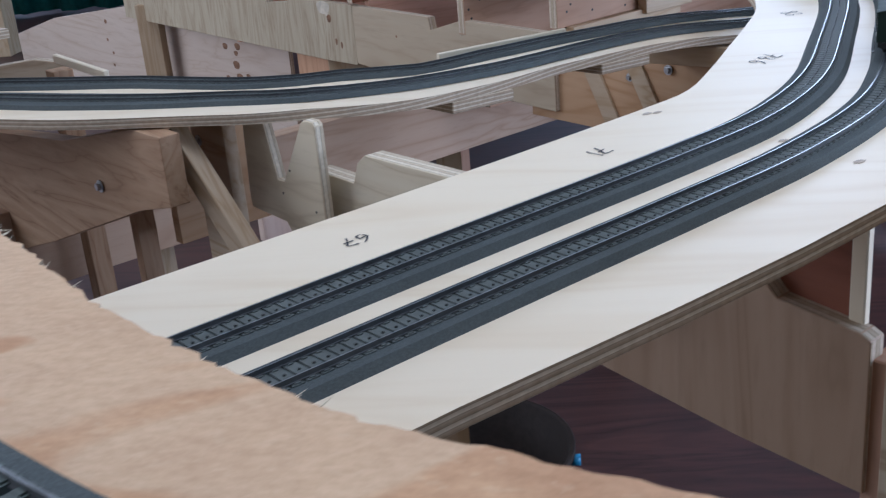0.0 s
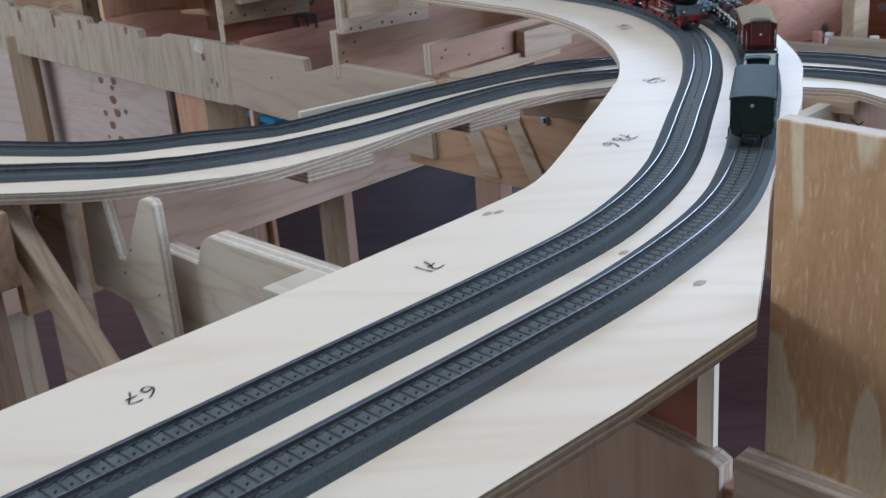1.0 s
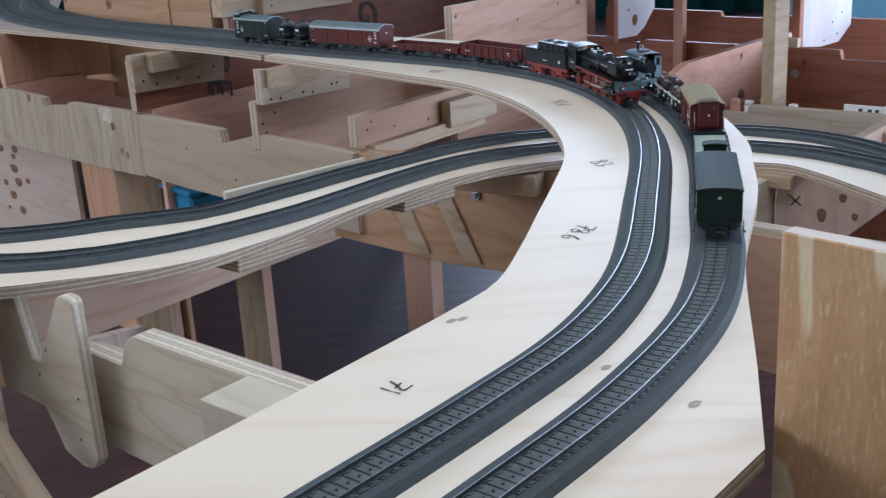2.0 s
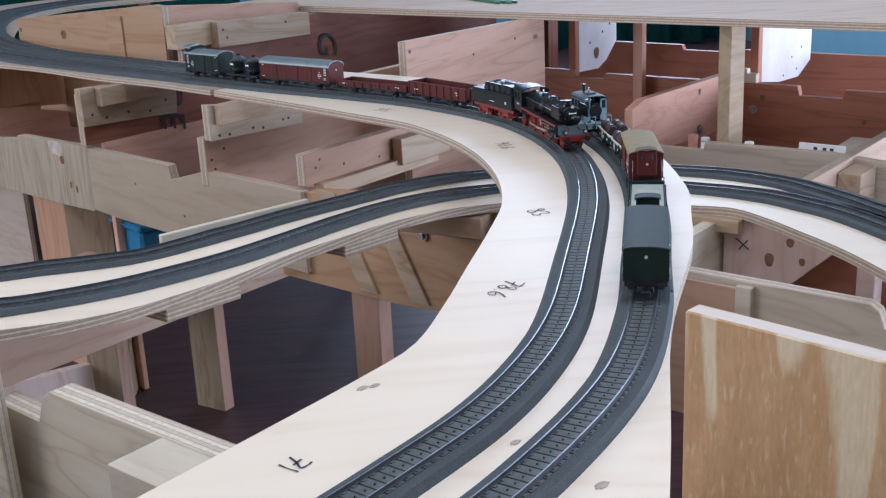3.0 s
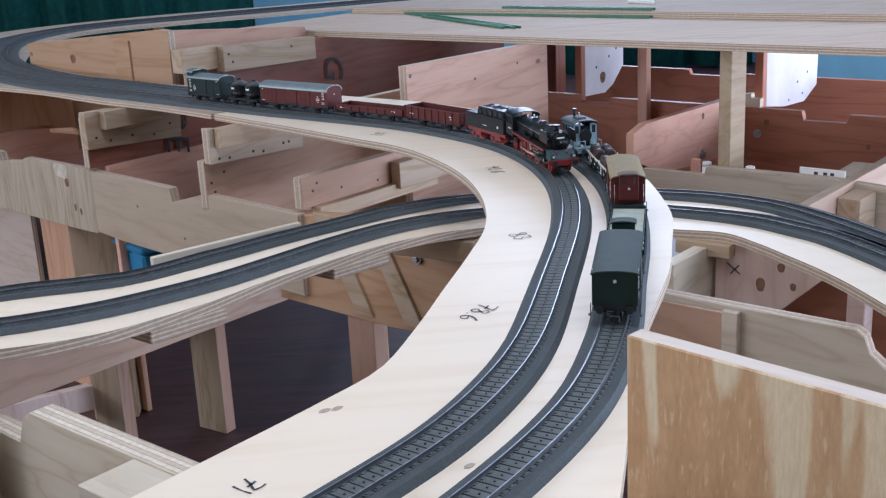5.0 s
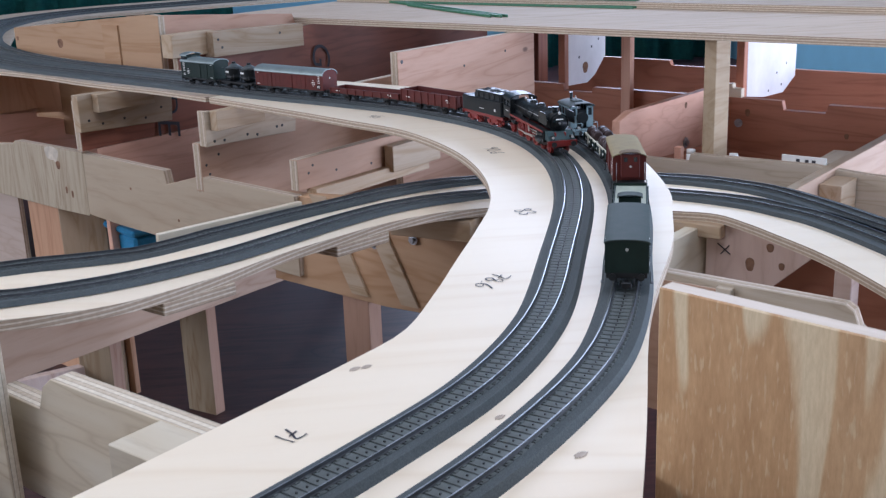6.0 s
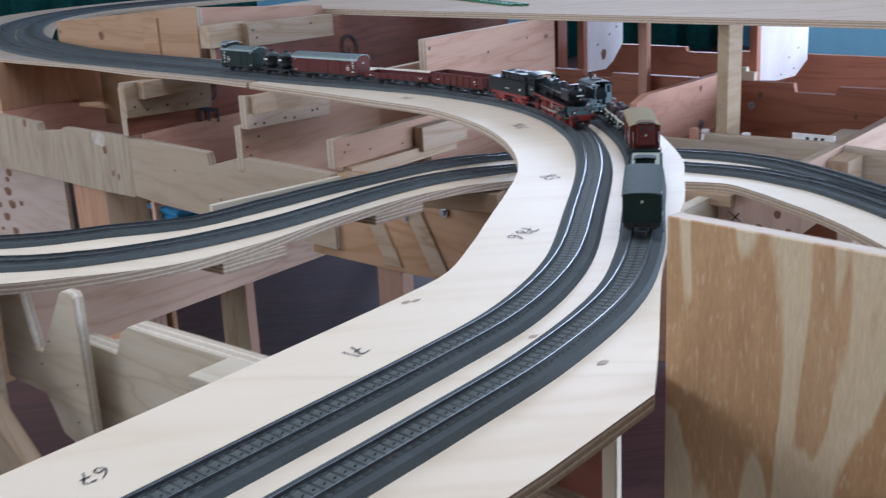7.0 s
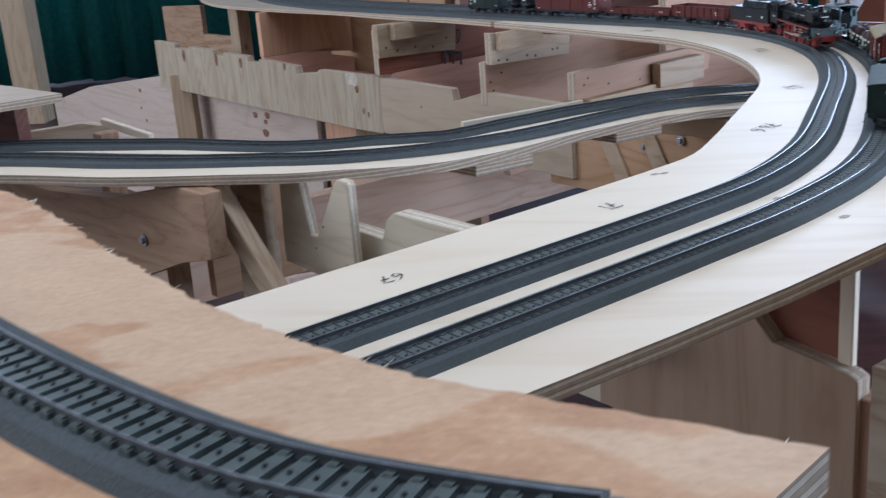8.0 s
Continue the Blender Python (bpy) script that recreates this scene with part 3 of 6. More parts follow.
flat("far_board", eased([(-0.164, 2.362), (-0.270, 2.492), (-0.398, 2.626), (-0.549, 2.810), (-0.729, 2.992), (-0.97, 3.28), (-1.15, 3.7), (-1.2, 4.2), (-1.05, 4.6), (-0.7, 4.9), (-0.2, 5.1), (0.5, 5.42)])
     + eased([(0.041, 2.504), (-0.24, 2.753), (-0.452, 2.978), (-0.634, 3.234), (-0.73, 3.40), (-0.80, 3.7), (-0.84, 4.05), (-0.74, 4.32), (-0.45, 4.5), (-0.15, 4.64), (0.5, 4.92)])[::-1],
     0.0, 0.009, M_DIMBIRCH, "pale plywood deck curving round in a wide return loop")
LOW_NEAR = Line([(-1.3, 1.63), (-0.75, 1.55), (-0.617, 1.512), (-0.505, 1.487), (-0.40, 1.474), (-0.345, 1.466), (-0.296, 1.470), (-0.248, 1.492), (-0.198, 1.523), (-0.147, 1.565), (-0.092, 1.617), (-0.032, 1.687),
                 (0.035, 1.768), (0.111, 1.845), (0.191, 1.900), (0.26, 1.926), (0.36, 1.930), (0.44, 1.904), (0.501, 1.864), (0.565, 1.817), (0.602, 1.778), (0.629, 1.730), (0.649, 1.690), (0.673, 1.591), (0.69, 1.45), (0.7, 1.1)])
LOW_FAR = Line([(-1.3, 1.68), (-0.95, 1.655), (-0.77, 1.640), (-0.662, 1.631), (-0.58, 1.626), (-0.497, 1.616), (-0.42, 1.613), (-0.345, 1.632), (-0.285, 1.649), (-0.228, 1.672), (-0.166, 1.702), (-0.104, 1.747), (-0.037, 1.808),
                (0.036, 1.868), (0.116, 1.935), (0.2015, 1.995), (0.285, 2.018), (0.42, 2.005), (0.528, 1.953), (0.564, 1.932), (0.597, 1.906), (0.645, 1.845), (0.677, 1.757), (0.70, 1.66), (0.735, 1.5), (0.755, 1.1)])


def low_bed(line, ctrl):
    """Half the roadbed's width by x: broad at the turnout, narrow in the curve, broad again past the crossing."""
    return lambda s: float(np.interp(line.at(s)[0], *zip(*ctrl)))


# the lower deck in two halves, which meet behind the near track
_mid = [tuple(LOW_NEAR.side(_s, 0.040 if LOW_NEAR.at(_s)[0] < -0.5 else 0.029)) for _s in np.linspace(0.02, LOW_NEAR.length - 0.02, 60)]
_back = [tuple(LOW_FAR.side(_s, float(np.interp(LOW_FAR.at(_s)[0], [-0.6, -0.4, 0.5, 0.65], [0.03, 0.025, 0.026, 0.034])))) for _s in np.linspace(0.02, LOW_FAR.length - 0.02, 60)]
sheet("lower_board", [(-1.3, 1.54), (-0.75, 1.472), (-0.585, 1.429), (-0.44, 1.413), (-0.36, 1.405), (-0.30, 1.412), (-0.243, 1.43), (-0.19, 1.458), (-0.145, 1.498), (-0.09, 1.557), (-0.03, 1.635),
                      (0.04, 1.712), (0.11, 1.782), (0.2, 1.843), (0.3, 1.866), (0.41, 1.83), (0.48, 1.785), (0.535, 1.752), (0.558, 1.697), (0.572, 1.642), (0.59, 1.559), (0.6, 1.45), (0.6, 1.1)],
      _mid, low_z, 0.012, M_BIRCH, "pale plywood lower deck passing under the main deck")
sheet("lower_board", _mid, _back, far_z, 0.012, M_BIRCH, "pale plywood lower deck carrying the dipping far track")
NEAR_EDGE = eased([(-0.62, 0.92), (-0.36, 0.728), (-0.241, 0.592), (-0.179, 0.522), (-0.135, 0.483), (-0.102, 0.457), (-0.06, 0.436), (-0.021, 0.417), (0.013, 0.40)], 0.0035)
NEAR_EDGE = [(x + random.uniform(-0.0011, 0.0011), y + random.uniform(-0.0011, 0.0011)) for x, y in NEAR_EDGE]
# The rear part runs on unseen behind the viewer, added to shade the front plank.
flat("near_board", [(-1.5, 1.35)] + NEAR_EDGE + [(-0.035, 0.335), (-0.10, 0.20), (-0.45, -0.7), (-1.7, -0.7)], 0.10, 0.012, M_NEAR, "rough orange plywood deck close to the viewer with a ragged edge")
# splinters standing out from the ragged edge
bm = bmesh.new()
for _ in range(70):
    _k = random.randrange(6, len(NEAR_EDGE) - 1)
    _p = Vector((*NEAR_EDGE[_k], 0.10 - random.uniform(0.0, 0.004)))
    _d = Vector((random.uniform(0.1, 0.9), random.uniform(0.3, 1.0), random.uniform(-0.2, 0.5))).normalized() * random.uniform(0.001, 0.0045)
    tube(bm, _p - _d * 0.4, _p + _d, random.uniform(0.0002, 0.0006), 0.00005, n=4)
tagged(part("splinter", bm, M_BIRCH, bpy.data.objects["near_board"], "pale splinters on the sawn edge", pose(0, 0, -0.10)), kind="stuff")
NEAR_TRACK = Line([(-0.60, 0.80), (-0.40, 0.62), (-0.27, 0.498), (-0.218, 0.452), (-0.178, 0.420), (-0.147, 0.398), (-0.119, 0.382), (-0.095, 0.372), (-0.06, 0.36), (-0.03, 0.352)])

track("railway_track", INNER, 0.02, INNER.length - 0.02, 0.0, "model railway track with studs on the inner curve", (INNER.near(-0.1, 0.82), INNER.near(-0.1, 0.82) + 1.95), widening(INNER))
track("railway_track", OUTER, 0.02, OUTER.length - 0.02, 0.0, "model railway track with studs on the outer curve", (OUTER.near(-0.1, 0.74), OUTER.near(-0.1, 0.74) + 1.95), widening(OUTER))
track("railway_track", LOW_NEAR, 0.02, LOW_NEAR.length - 0.02, low_z, "model railway track on the lower plywood deck", bed=low_bed(LOW_NEAR, [(-0.62, 0.033), (-0.42, 0.027), (-0.28, 0.021), (0.5, 0.021), (0.59, 0.028)]))
track("railway_track", LOW_FAR, 0.02, LOW_FAR.length - 0.02, far_z, "model railway track on the lower plywood deck", bed=low_bed(LOW_FAR, [(-0.75, 0.030), (-0.5, 0.024), (-0.3, 0.021), (0.5, 0.021), (0.59, 0.027)]))
track("railway_track", NEAR_TRACK, 0.02, NEAR_TRACK.length - 0.005, 0.10, "model railway track on the orange plywood deck", (0.0, 1.0), tie=0.0023, proud=0.0018, ties=M_TIE)

# ---------------------------------------------------------------- timber framework
U = (math.sqrt(0.5), math.sqrt(0.5))
V = (-U[0], U[1])


def go(p, way, n):
    return (p[0] + way[0] * n, p[1] + way[1] * n)


# knotty stepped beam crossing behind the lower deck
_p, _q = (-1.235, 3.463), (-0.02, 2.116)
_n = math.hypot(_q[0] - _p[0], _q[1] - _p[1])
_s = math.hypot(-0.25 + 1.235, 2.372 - 3.463)
plank("stepped_beam", _p, _q, [(0, -0.245), (1.095, -0.252), (1.208, -0.250), (1.208, -0.124), (0.955, -0.126), (0.945, -0.134), (0.862, -0.142), (0.852, -0.144), (0.846, -0.126), (0.66, -0.121), (0.655, -0.132), (0.60, -0.130), (0.595, -0.118),
                               (0.46, -0.116), (0.452, -0.126), (0.40, -0.125), (0.394, -0.114), (0.24, -0.112), (0.234, -0.122), (0.15, -0.120), (0.145, -0.109), (0.0, -0.107)], 0.018, M_BEAM,
      "upright-grained plywood beam with a nicked top edge", "beam", M_EDGE)
plank("beam_extension", _p, _q, [(1.2085, -0.246), (1.30, -0.252), (_n, -0.262), (_n, -0.128), (_s + 0.10, -0.126), (_s + 0.005, -0.152), (_s, -0.128), (1.2085, -0.125)], 0.017, M_SMOOTH,
      "smooth beige plywood plank with a stepped top joined to the beam", "plank", M_EDGE)
stick("post", (-1.138, 3.385, FLOOR), (-1.138, 3.385, -0.2), 0.055, 0.06, M_PINE, "pale pine post behind the stepped beam", "post", "layout posts")
# panel with a column of knots
plank("knotty_sheet", (-1.15, 3.48), (-0.655, 2.94), [(-1.3, FLOOR), (0.735, FLOOR), (0.735, -0.255), (0.15, -0.205), (-0.23, -0.240), (-0.86, -0.325), (-1.3, -0.42)], 0.012, M_KNOTTY, "wide pale plywood panel with a column of dark knots", "panel", M_EDGE)
plain_plank("pink_boarding", (-0.63, 2.925), (-0.40, 2.68), FLOOR, -0.24, 0.012, M_WARM, "pinkish plank panel behind the stepped beam", "panel")
stick("post", (-0.46, 2.68, FLOOR), (-0.46, 2.68, -0.2), 0.05, 0.09, M_PINE, "yellow pine post below the stepped beam", "post", "layout posts")
stick("shelf_batten", (-0.50, 2.50, -0.415), (-0.22, 2.70, -0.415), 0.16, 0.02, M_PINE, "flat batten behind the joist carrying a crate", "batten")
stick("post", (-0.46, 2.60, FLOOR), (-0.46, 2.60, -0.425), 0.03, 0.03, M_PINE, "short post under the flat batten", "post", "layout posts")
bm = bmesh.new()
box(bm, -0.085, 0.085, -0.06, 0.06, 0, 0.115, 0.006)
box(bm, -0.09, 0.09, -0.065, 0.065, 0.115, 0.128, 0.004)
tagged(part("plastic_crate", bm, M_TARP, None, "", pose(-0.305, 2.625, -0.405, 0, 0, 35)), "blue plastic crate behind the stepped beam", "crate")

# supports below the far deck, square to it
plank("bracket_plank", (-0.415, 2.533), go((-0.415, 2.533), U, 0.22), [(0, -0.080), (0.215, -0.090), (0.22, -0.030), (0.16, -0.026), (0.06, -0.011), (0.0, -0.0095)], 0.018, M_PINE,
      "pale screwed plank holding up the far deck", "plank")
plain_plank("riser_block", go((-0.40, 2.518), U, 0.03), go((-0.40, 2.518), U, 0.16), -0.045, -0.0105, 0.02, M_PINE, "short pine block under the far deck", "block")
plain_plank("red_plank", go((-0.415, 2.545), U, -0.005), go((-0.415, 2.545), U, 0.42), -0.117, -0.02, 0.018, M_RED, "red formply plank with printed letters", "plank", M_EDGE)
plank("far_rail_plank", (-0.8, 3.02), go((-0.8, 3.02), U, 1), [(0.01, -0.123), (0.100, -0.123), (0.327, -0.148), (0.527, -0.148), (0.527, -0.0095), (0.01, -0.0095)], 0.018, M_WARM,
      "orange-brown plank below the far deck", "plank")
plank("far_rail_plank", (-0.8, 3.02), go((-0.8, 3.02), U, 1), [(0.01, -0.265), (0.16, -0.30), (0.527, -0.42), (0.527, -0.150), (0.327, -0.148), (0.324, -0.170), (0.222, -0.145), (0.226, -0.125), (0.100, -0.124), (0.01, -0.124)], 0.014, M_SUNLITPINK,
      "pinkish notched plank below the far deck", "plank")
plain_plank("under_plank", go((-0.415, 2.545), U, 0.035), go((-0.415, 2.545), U, 0.46), -0.36, -0.1178, 0.012, M_SUNLITPINK, "broad pinkish plank below the lettered board", "plank")
plank("bracket_plank", (-0.162, 2.277), go((-0.162, 2.277), U, 0.215), [(0, -0.072), (0.21, -0.080), (0.215, -0.042), (0.0, -0.0112)], 0.018, M_PLY, "pale screwed plywood plank under the deck joint", "plank", M_EDGE)
plain_plank("riser_block", go((-0.148, 2.263), U, 0.01), go((-0.148, 2.263), U, 0.12), -0.045, -0.0112, 0.018, M_PINE, "short pine block under the deck joint", "block")
plank("cross_plank", (-0.176, 2.288), go((-0.176, 2.288), U, 0.55), [(0, -0.15), (0.05, -0.30), (0.55, -0.30), (0.55, -0.02), (0.24, -0.02), (0.235, -0.06), (0.0, -0.068)], 0.018, M_DUSK,
      "broad pinkish plank square to the far deck", "plank", M_EDGE)
plain_plank("cross_plank", (-0.011, 2.122), go((-0.011, 2.122), U, 0.38), -0.122, -0.072, 0.018, M_DUSK, "pinkish plank with a squared end behind the lower deck", "plank", M_EDGE)
plain_plank("cross_plank", go((0.008, 2.121), U, 0.012), go((0.008, 2.121), U, 0.30), -0.145, -0.122, 0.022, M_PINE, "pale batten under the pinkish plank", "batten")
plain_plank("filler_block", go((0.15, 2.25), U, 0.0), go((0.15, 2.25), U, 0.13), -0.13, -0.085, 0.02, M_PINE, "short pine offcut behind the lower deck", "block")
plain_plank("ply_strip", (-0.180, 1.733), (-0.004, 1.853), -0.112, -0.072, 0.008, M_PALEPLY, "thin plywood strip along the lower deck", "strip")

# planks round the opening inside the return loop
_l = (-0.711, 3.356)
plank("loop_plank", _l, (-0.30, 2.915), [(0, -0.2), (0.6, -0.2), (0.603, 0.10), (0.57, 0.102), (0.0, 0.054)], 0.018, M_ORANGE, "warm orange plywood plank standing along the deck", "plank", M_EDGE)
plain_plank("stiffener", (-0.447, 3.066), (-0.405, 3.021), -0.1, 0.075, 0.02, M_ORANGE, "orange plywood stiffener on the standing plank", "batten")
plank("loop_plank", go((-0.295, 2.93), U, 0), go((-0.295, 2.93), U, 0.75), [(0, -0.2), (0.75, -0.2), (0.75, 0.04), (0.41, 0.04), (0.40, 0.068), (0, 0.10)], 0.018, M_PINK, "pinkish plank square to the standing plank", "plank")
plain_plank("pine_block", go((-0.269, 2.861), U, 0), go((-0.269, 2.861), U, 0.12), 0.012, 0.062, 0.035, M_PINE, "squared pine block with rough sawn faces", "block")
plank("pine_batten", go((-0.200, 2.90), U, 0.02), go((-0.200, 2.90), U, 0.30), [(0, 0.005), (0.28, 0.0), (0.28, 0.052), (0, 0.060)], 0.03, M_PINE, "pale screwed pine batten", "batten")
plain_plank("red_plank", go((-0.262, 2.885), U, 0), go((-0.262, 2.885), U, 1.15), -0.20, 0.0425, 0.018, M_RED, "dark red formply plank with printed letters", "plank", M_EDGE)
plank("upright_board", (0.183, 2.473), go((0.183, 2.473), U, 0.46), [(0, -0.30), (0.46, -0.30), (0.46, 0.044), (0.45, 0.044), (0.0, 0.047)], 0.018, M_PINK, "broad pinkish plywood board standing behind the curve", "board", M_EDGE)

# framing under the far table
plank("notched_plank", (1.32, 2.537), (0.50, 3.357), [(0, -0.36), (1.15, -0.36), (1.15, -0.138), (0.93, -0.139), (0.925, -0.156), (0.845, -0.156), (0.84, -0.142), (0.35, -0.142), (0.345, -0.163), (0.25, -0.163), (0.245, -0.144), (0, -0.143)],
      -0.018, M_RUST, "red-brown plank with notched top edge under the table", "plank")
plank("notched_plank", (1.62, 2.88), (0.75, 3.75), [(0, -0.4), (1.2, -0.4), (1.2, -0.13), (0.83, -0.131), (0.825, -0.145), (0.7, -0.145), (0.695, -0.137), (0, -0.137)],
      -0.018, M_RUST, "red-brown notched plank further under the table", "plank")
plank("notched_block", go((1.32, 2.537), U, 0.022), go((0.50, 3.357), U, 0.022), [(0.449, -0.36), (0.485, -0.36), (0.485, -0.1114), (0.4715, -0.1106), (0.4697, -0.1212), (0.449, -0.1213)], 0.018, M_BIRCH, "daylit notched end of a pale block", "block")
plank("gusset_board", (0.76, 3.38), go((0.76, 3.38), U, 1), [(-0.071, 0.043), (-0.074, -0.166), (0.027, -0.170), (0.068, -0.153), (0.123, -0.106), (0.123, 0.043)], 0.012, M_DAYLITPLY, "plywood gusset under the table with daylight painted in as white", "gusset", group="table gussets")
plank("gusset_board", (1.13, 3.02), go((1.13, 3.02), U, 1), [(-0.112, 0.043), (-0.107, -0.156), (-0.001, -0.172), (0.120, -0.177), (0.197, -0.145), (0.201, 0.043)], 0.012, M_DAYLITPLY, "plywood gusset under the table with daylight painted in as white", "gusset", group="table gussets")
stick("post", (0.785, 3.03, FLOOR), (0.785, 3.03, 0.044), 0.024, 0.024, M_SUNLITPINK, "slim pinkish post under the table", "post", "layout posts", 50)
stick("post", (0.70, 3.67, FLOOR), (0.70, 3.67, 0.044), 0.03, 0.05, M_RED, "red post under the table", "post", "layout posts", 45)
stick("post", (0.694, 3.322, FLOOR), (0.694, 3.322, 0.044), 0.02, 0.02, M_RUST, "red post beside the white gusset", "post", "layout posts", 45)
stick("post", (1.034, 2.932, FLOOR), (1.034, 2.932, 0.044), 0.02, 0.02, M_RUST, "red post beside the white gusset", "post", "layout posts", 45)
_leg = stick("leg", (0.808, 2.490, FLOOR), (0.808, 2.490, 0.044), 0.025, 0.064, M_LEG, "squared dull pine leg under the table edge", "table leg", "", 45)
plank("table_rail", (1.136, 2.089), (0.655, 2.57), [(0, -0.30), (0.68, -0.30), (0.68, -0.197), (0.5465, -0.197), (0.5425, -0.180), (0.30, -0.177), (0.20, -0.184), (0, -0.187)], -0.018, M_GREYPLY, "greyish plywood rail behind the lower deck", "rail", M_EDGE)
plank("pink_brace", go((0.66, 2.6), U, -0.03), go((0.66, 2.6), U, 0.5), [(0, -0.19), (0.03, -0.195), (0.12, -0.232), (0.33, -0.247), (0.53, -0.247), (0.53, -0.122), (0.05, -0.115), (0, -0.128)], 0.018, M_SUNLITPINK, "pinkish knotty plank with a bolt", "plank")
plain_plank("beam", go((0.834, 2.177), U, -0.14), go((0.834, 2.177), U, 0.60), -0.30, -0.1765, -0.020, M_JOIST, "pinkish plank on edge crossing the grey rail", "beam", M_PLY)
stick("post", (1.230, 2.527, -0.258), (1.230, 2.527, 0.044), 0.026, 0.026, M_POSTPINK, "slim brown post fixed to the crossing beam", "post", "layout posts", 45)
stick("post", (0.793, 2.66, FLOOR), (0.793, 2.66, -0.205), 0.016, 0.016, M_SUNLITPINK, "slim pink post behind the grey rail", "post", "layout posts", 45)
plain_plank("pine_block", (0.8975, 2.211), go((0.8975, 2.211), U, 0.0785), -0.30, -0.190, -0.04, M_PINE, "squared pine block in the corner of beam and rail", "block")
stick("batten", (0.962, 2.327, -0.186), (1.045, 2.415, -0.186), 0.045, 0.012, M_GREYPLY, "flat pine offcut beside the crossing beam", "batten")

# the large far table, its edge square to the far deck
_a = (-0.19, 3.40)
_tops = [flat("tabletop", [_a, go(_a, V, -2.4), go(go(_a, V, -2.4), U, 0.46), go(_a, U, 0.46)], 0.058, 0.014, M_TABLE, "wide pale plywood tabletop on posts behind the layout"),
         flat("tabletop", [go(_a, U, 0.43), go(go(_a, V, -2.4), U, 0.43), go(go(_a, V, -2.4), U, 0.84), go(_a, U, 0.84)], 0.0725, 0.0142, M_TABLE, "second pale plywood tabletop beyond the first")]
for _x, _y in ((1.5, 2.0), (0.15, 3.55), (2.0, 2.3), (1.72, 1.75)):
    _tops.append(stick("leg", (_x, _y, FLOOR), (_x, _y, 0.0445), 0.045, 0.045, M_PINE, "", "leg", "", 45))
adopt("far_table", "wide pale plywood table on pine legs behind the layout", "table", _tops + [_leg])


def rod(a, c, w, z=0.058):
    """A flexible sleeper strip without rails, lying on the table."""
    a, c = Vector((*a, z)), Vector((*c, z))
    n = (c - a).length
    root = thing("track_strip", Matrix.Translation(a) @ pose(0, 0, 0, 0, 0, math.degrees(math.atan2(c[1] - a[1], c[0] - a[0]))), "green plastic track strip lying on the table", "track strip", "track strips")
    bm = bmesh.new()
    for y in (-w / 3, w / 3):
        box(bm, 0, n, y - 0.0025, y + 0.0025, 0, 0.006, 0.0008)
    part("runner", bm, M_GREENROD, root)
    bm = bmesh.new()
    for i in range(int(n / 0.03)):
        box(bm, i * 0.03 + 0.006, i * 0.03 + 0.014, -w / 2, w / 2, 0.0008, 0.004)
    tagged(part("crosspiece", bm, M_GREENROD, root), kind="stuff")


rod((0.263, 3.555), (0.471, 2.950), 0.022)
rod((0.299, 3.407), (0.448, 2.966), 0.022)
rod((0.263, 3.555), (0.796, 3.011), 0.026)
rod((0.505, 3.373), (0.813, 3.049), 0.022, 0.0725)
stick("pen", (0.821, 3.310, 0.0765), (0.865, 3.229, 0.0765), 0.008, 0.008, M_WHITE, "white marker pen lying on the table", "pen")

# framing right of the curve
plank("grey_rail", (0.72, 1.297), (0.40, 1.617), [(0, -0.30), (0.46, -0.30), (0.46, -0.123), (0.215, -0.124), (0.205, -0.13), (0.198, -0.148), (0.18, -0.162), (0, -0.166)], -0.018, M_GREYPLY,
      "greyish plywood rail with a rounded notch", "rail", M_EDGE)
plain_plank("glue_block", (0.480, 1.537), (0.4668, 1.5502), -0.30, -0.127, 0.010, M_GREYPLY, "upright pale glue block on the grey rail", "block")
plain_plank("rail_facing", (0.4662, 1.5508), (0.398, 1.619), -0.30, -0.131, 0.006, M_DUSK, "short brown facing board on the grey rail", "board", M_EDGE)
plank("knotty_plank", (0.75, 1.56), (0.527, 1.762), [(0.135, -0.1125), (0.30, -0.1125), (0.30, -0.225), (0.245, -0.225), (0.2077, -0.1896), (0.1596, -0.1442)], -0.018, M_ROSE, "pinkish plank with dark knots and a pencil cross", "plank")
plain_plank("brace_plank", (0.45, 1.69), (0.532, 1.772), -0.20, -0.118, 0.018, M_PALEPLY, "pale plank running under the lower deck", "plank")
stick("deck_block", (0.49, 1.792, -0.121), (0.545, 1.742, -0.121), 0.03, 0.018, M_PINE, "pine block under the lower deck edge", "block")
stick("post", (0.662, 1.630, FLOOR), (0.662, 1.630, -0.1125), 0.022, 0.03, M_ROSE, "pale post under the lower deck", "post", "layout posts", 45)
plain_plank("red_plank", (0.79, 1.585), (0.56, 1.80), -0.42, -0.12, -0.018, M_RUST, "dark red plank below the lower deck", "plank")

# the broad plywood panel beside the curve
_d = (0.62, -0.785)
_pn = (0.186, 0.904)
plain_plank("plywood_sheet", _pn, go(_pn, _d, 0.46), FLOOR, 0.106, 0.012, M_PATCH,
            "upright plywood sheet with pale patches in its veneer", "plywood sheet", wood("sawn_top", (0.64, 0.57, 0.49), (0.56, 0.48, 0.39), (0.42, 0.33, 0.24), 2.0, 0.8))

# upright plywood end panel beside the near deck's corner
_sl = (0.0372, 0.4255)
plain_plank("plywood_sheet", _sl, go(_sl, U, 0.30), FLOOR, 0.113, -0.012, M_PLY, "upright plywood end panel with a pale layered top edge", "panel", M_EDGEV)

# framing below the near side of the main deck
_f = (0.42, 0.667)
_k = math.sqrt(2)
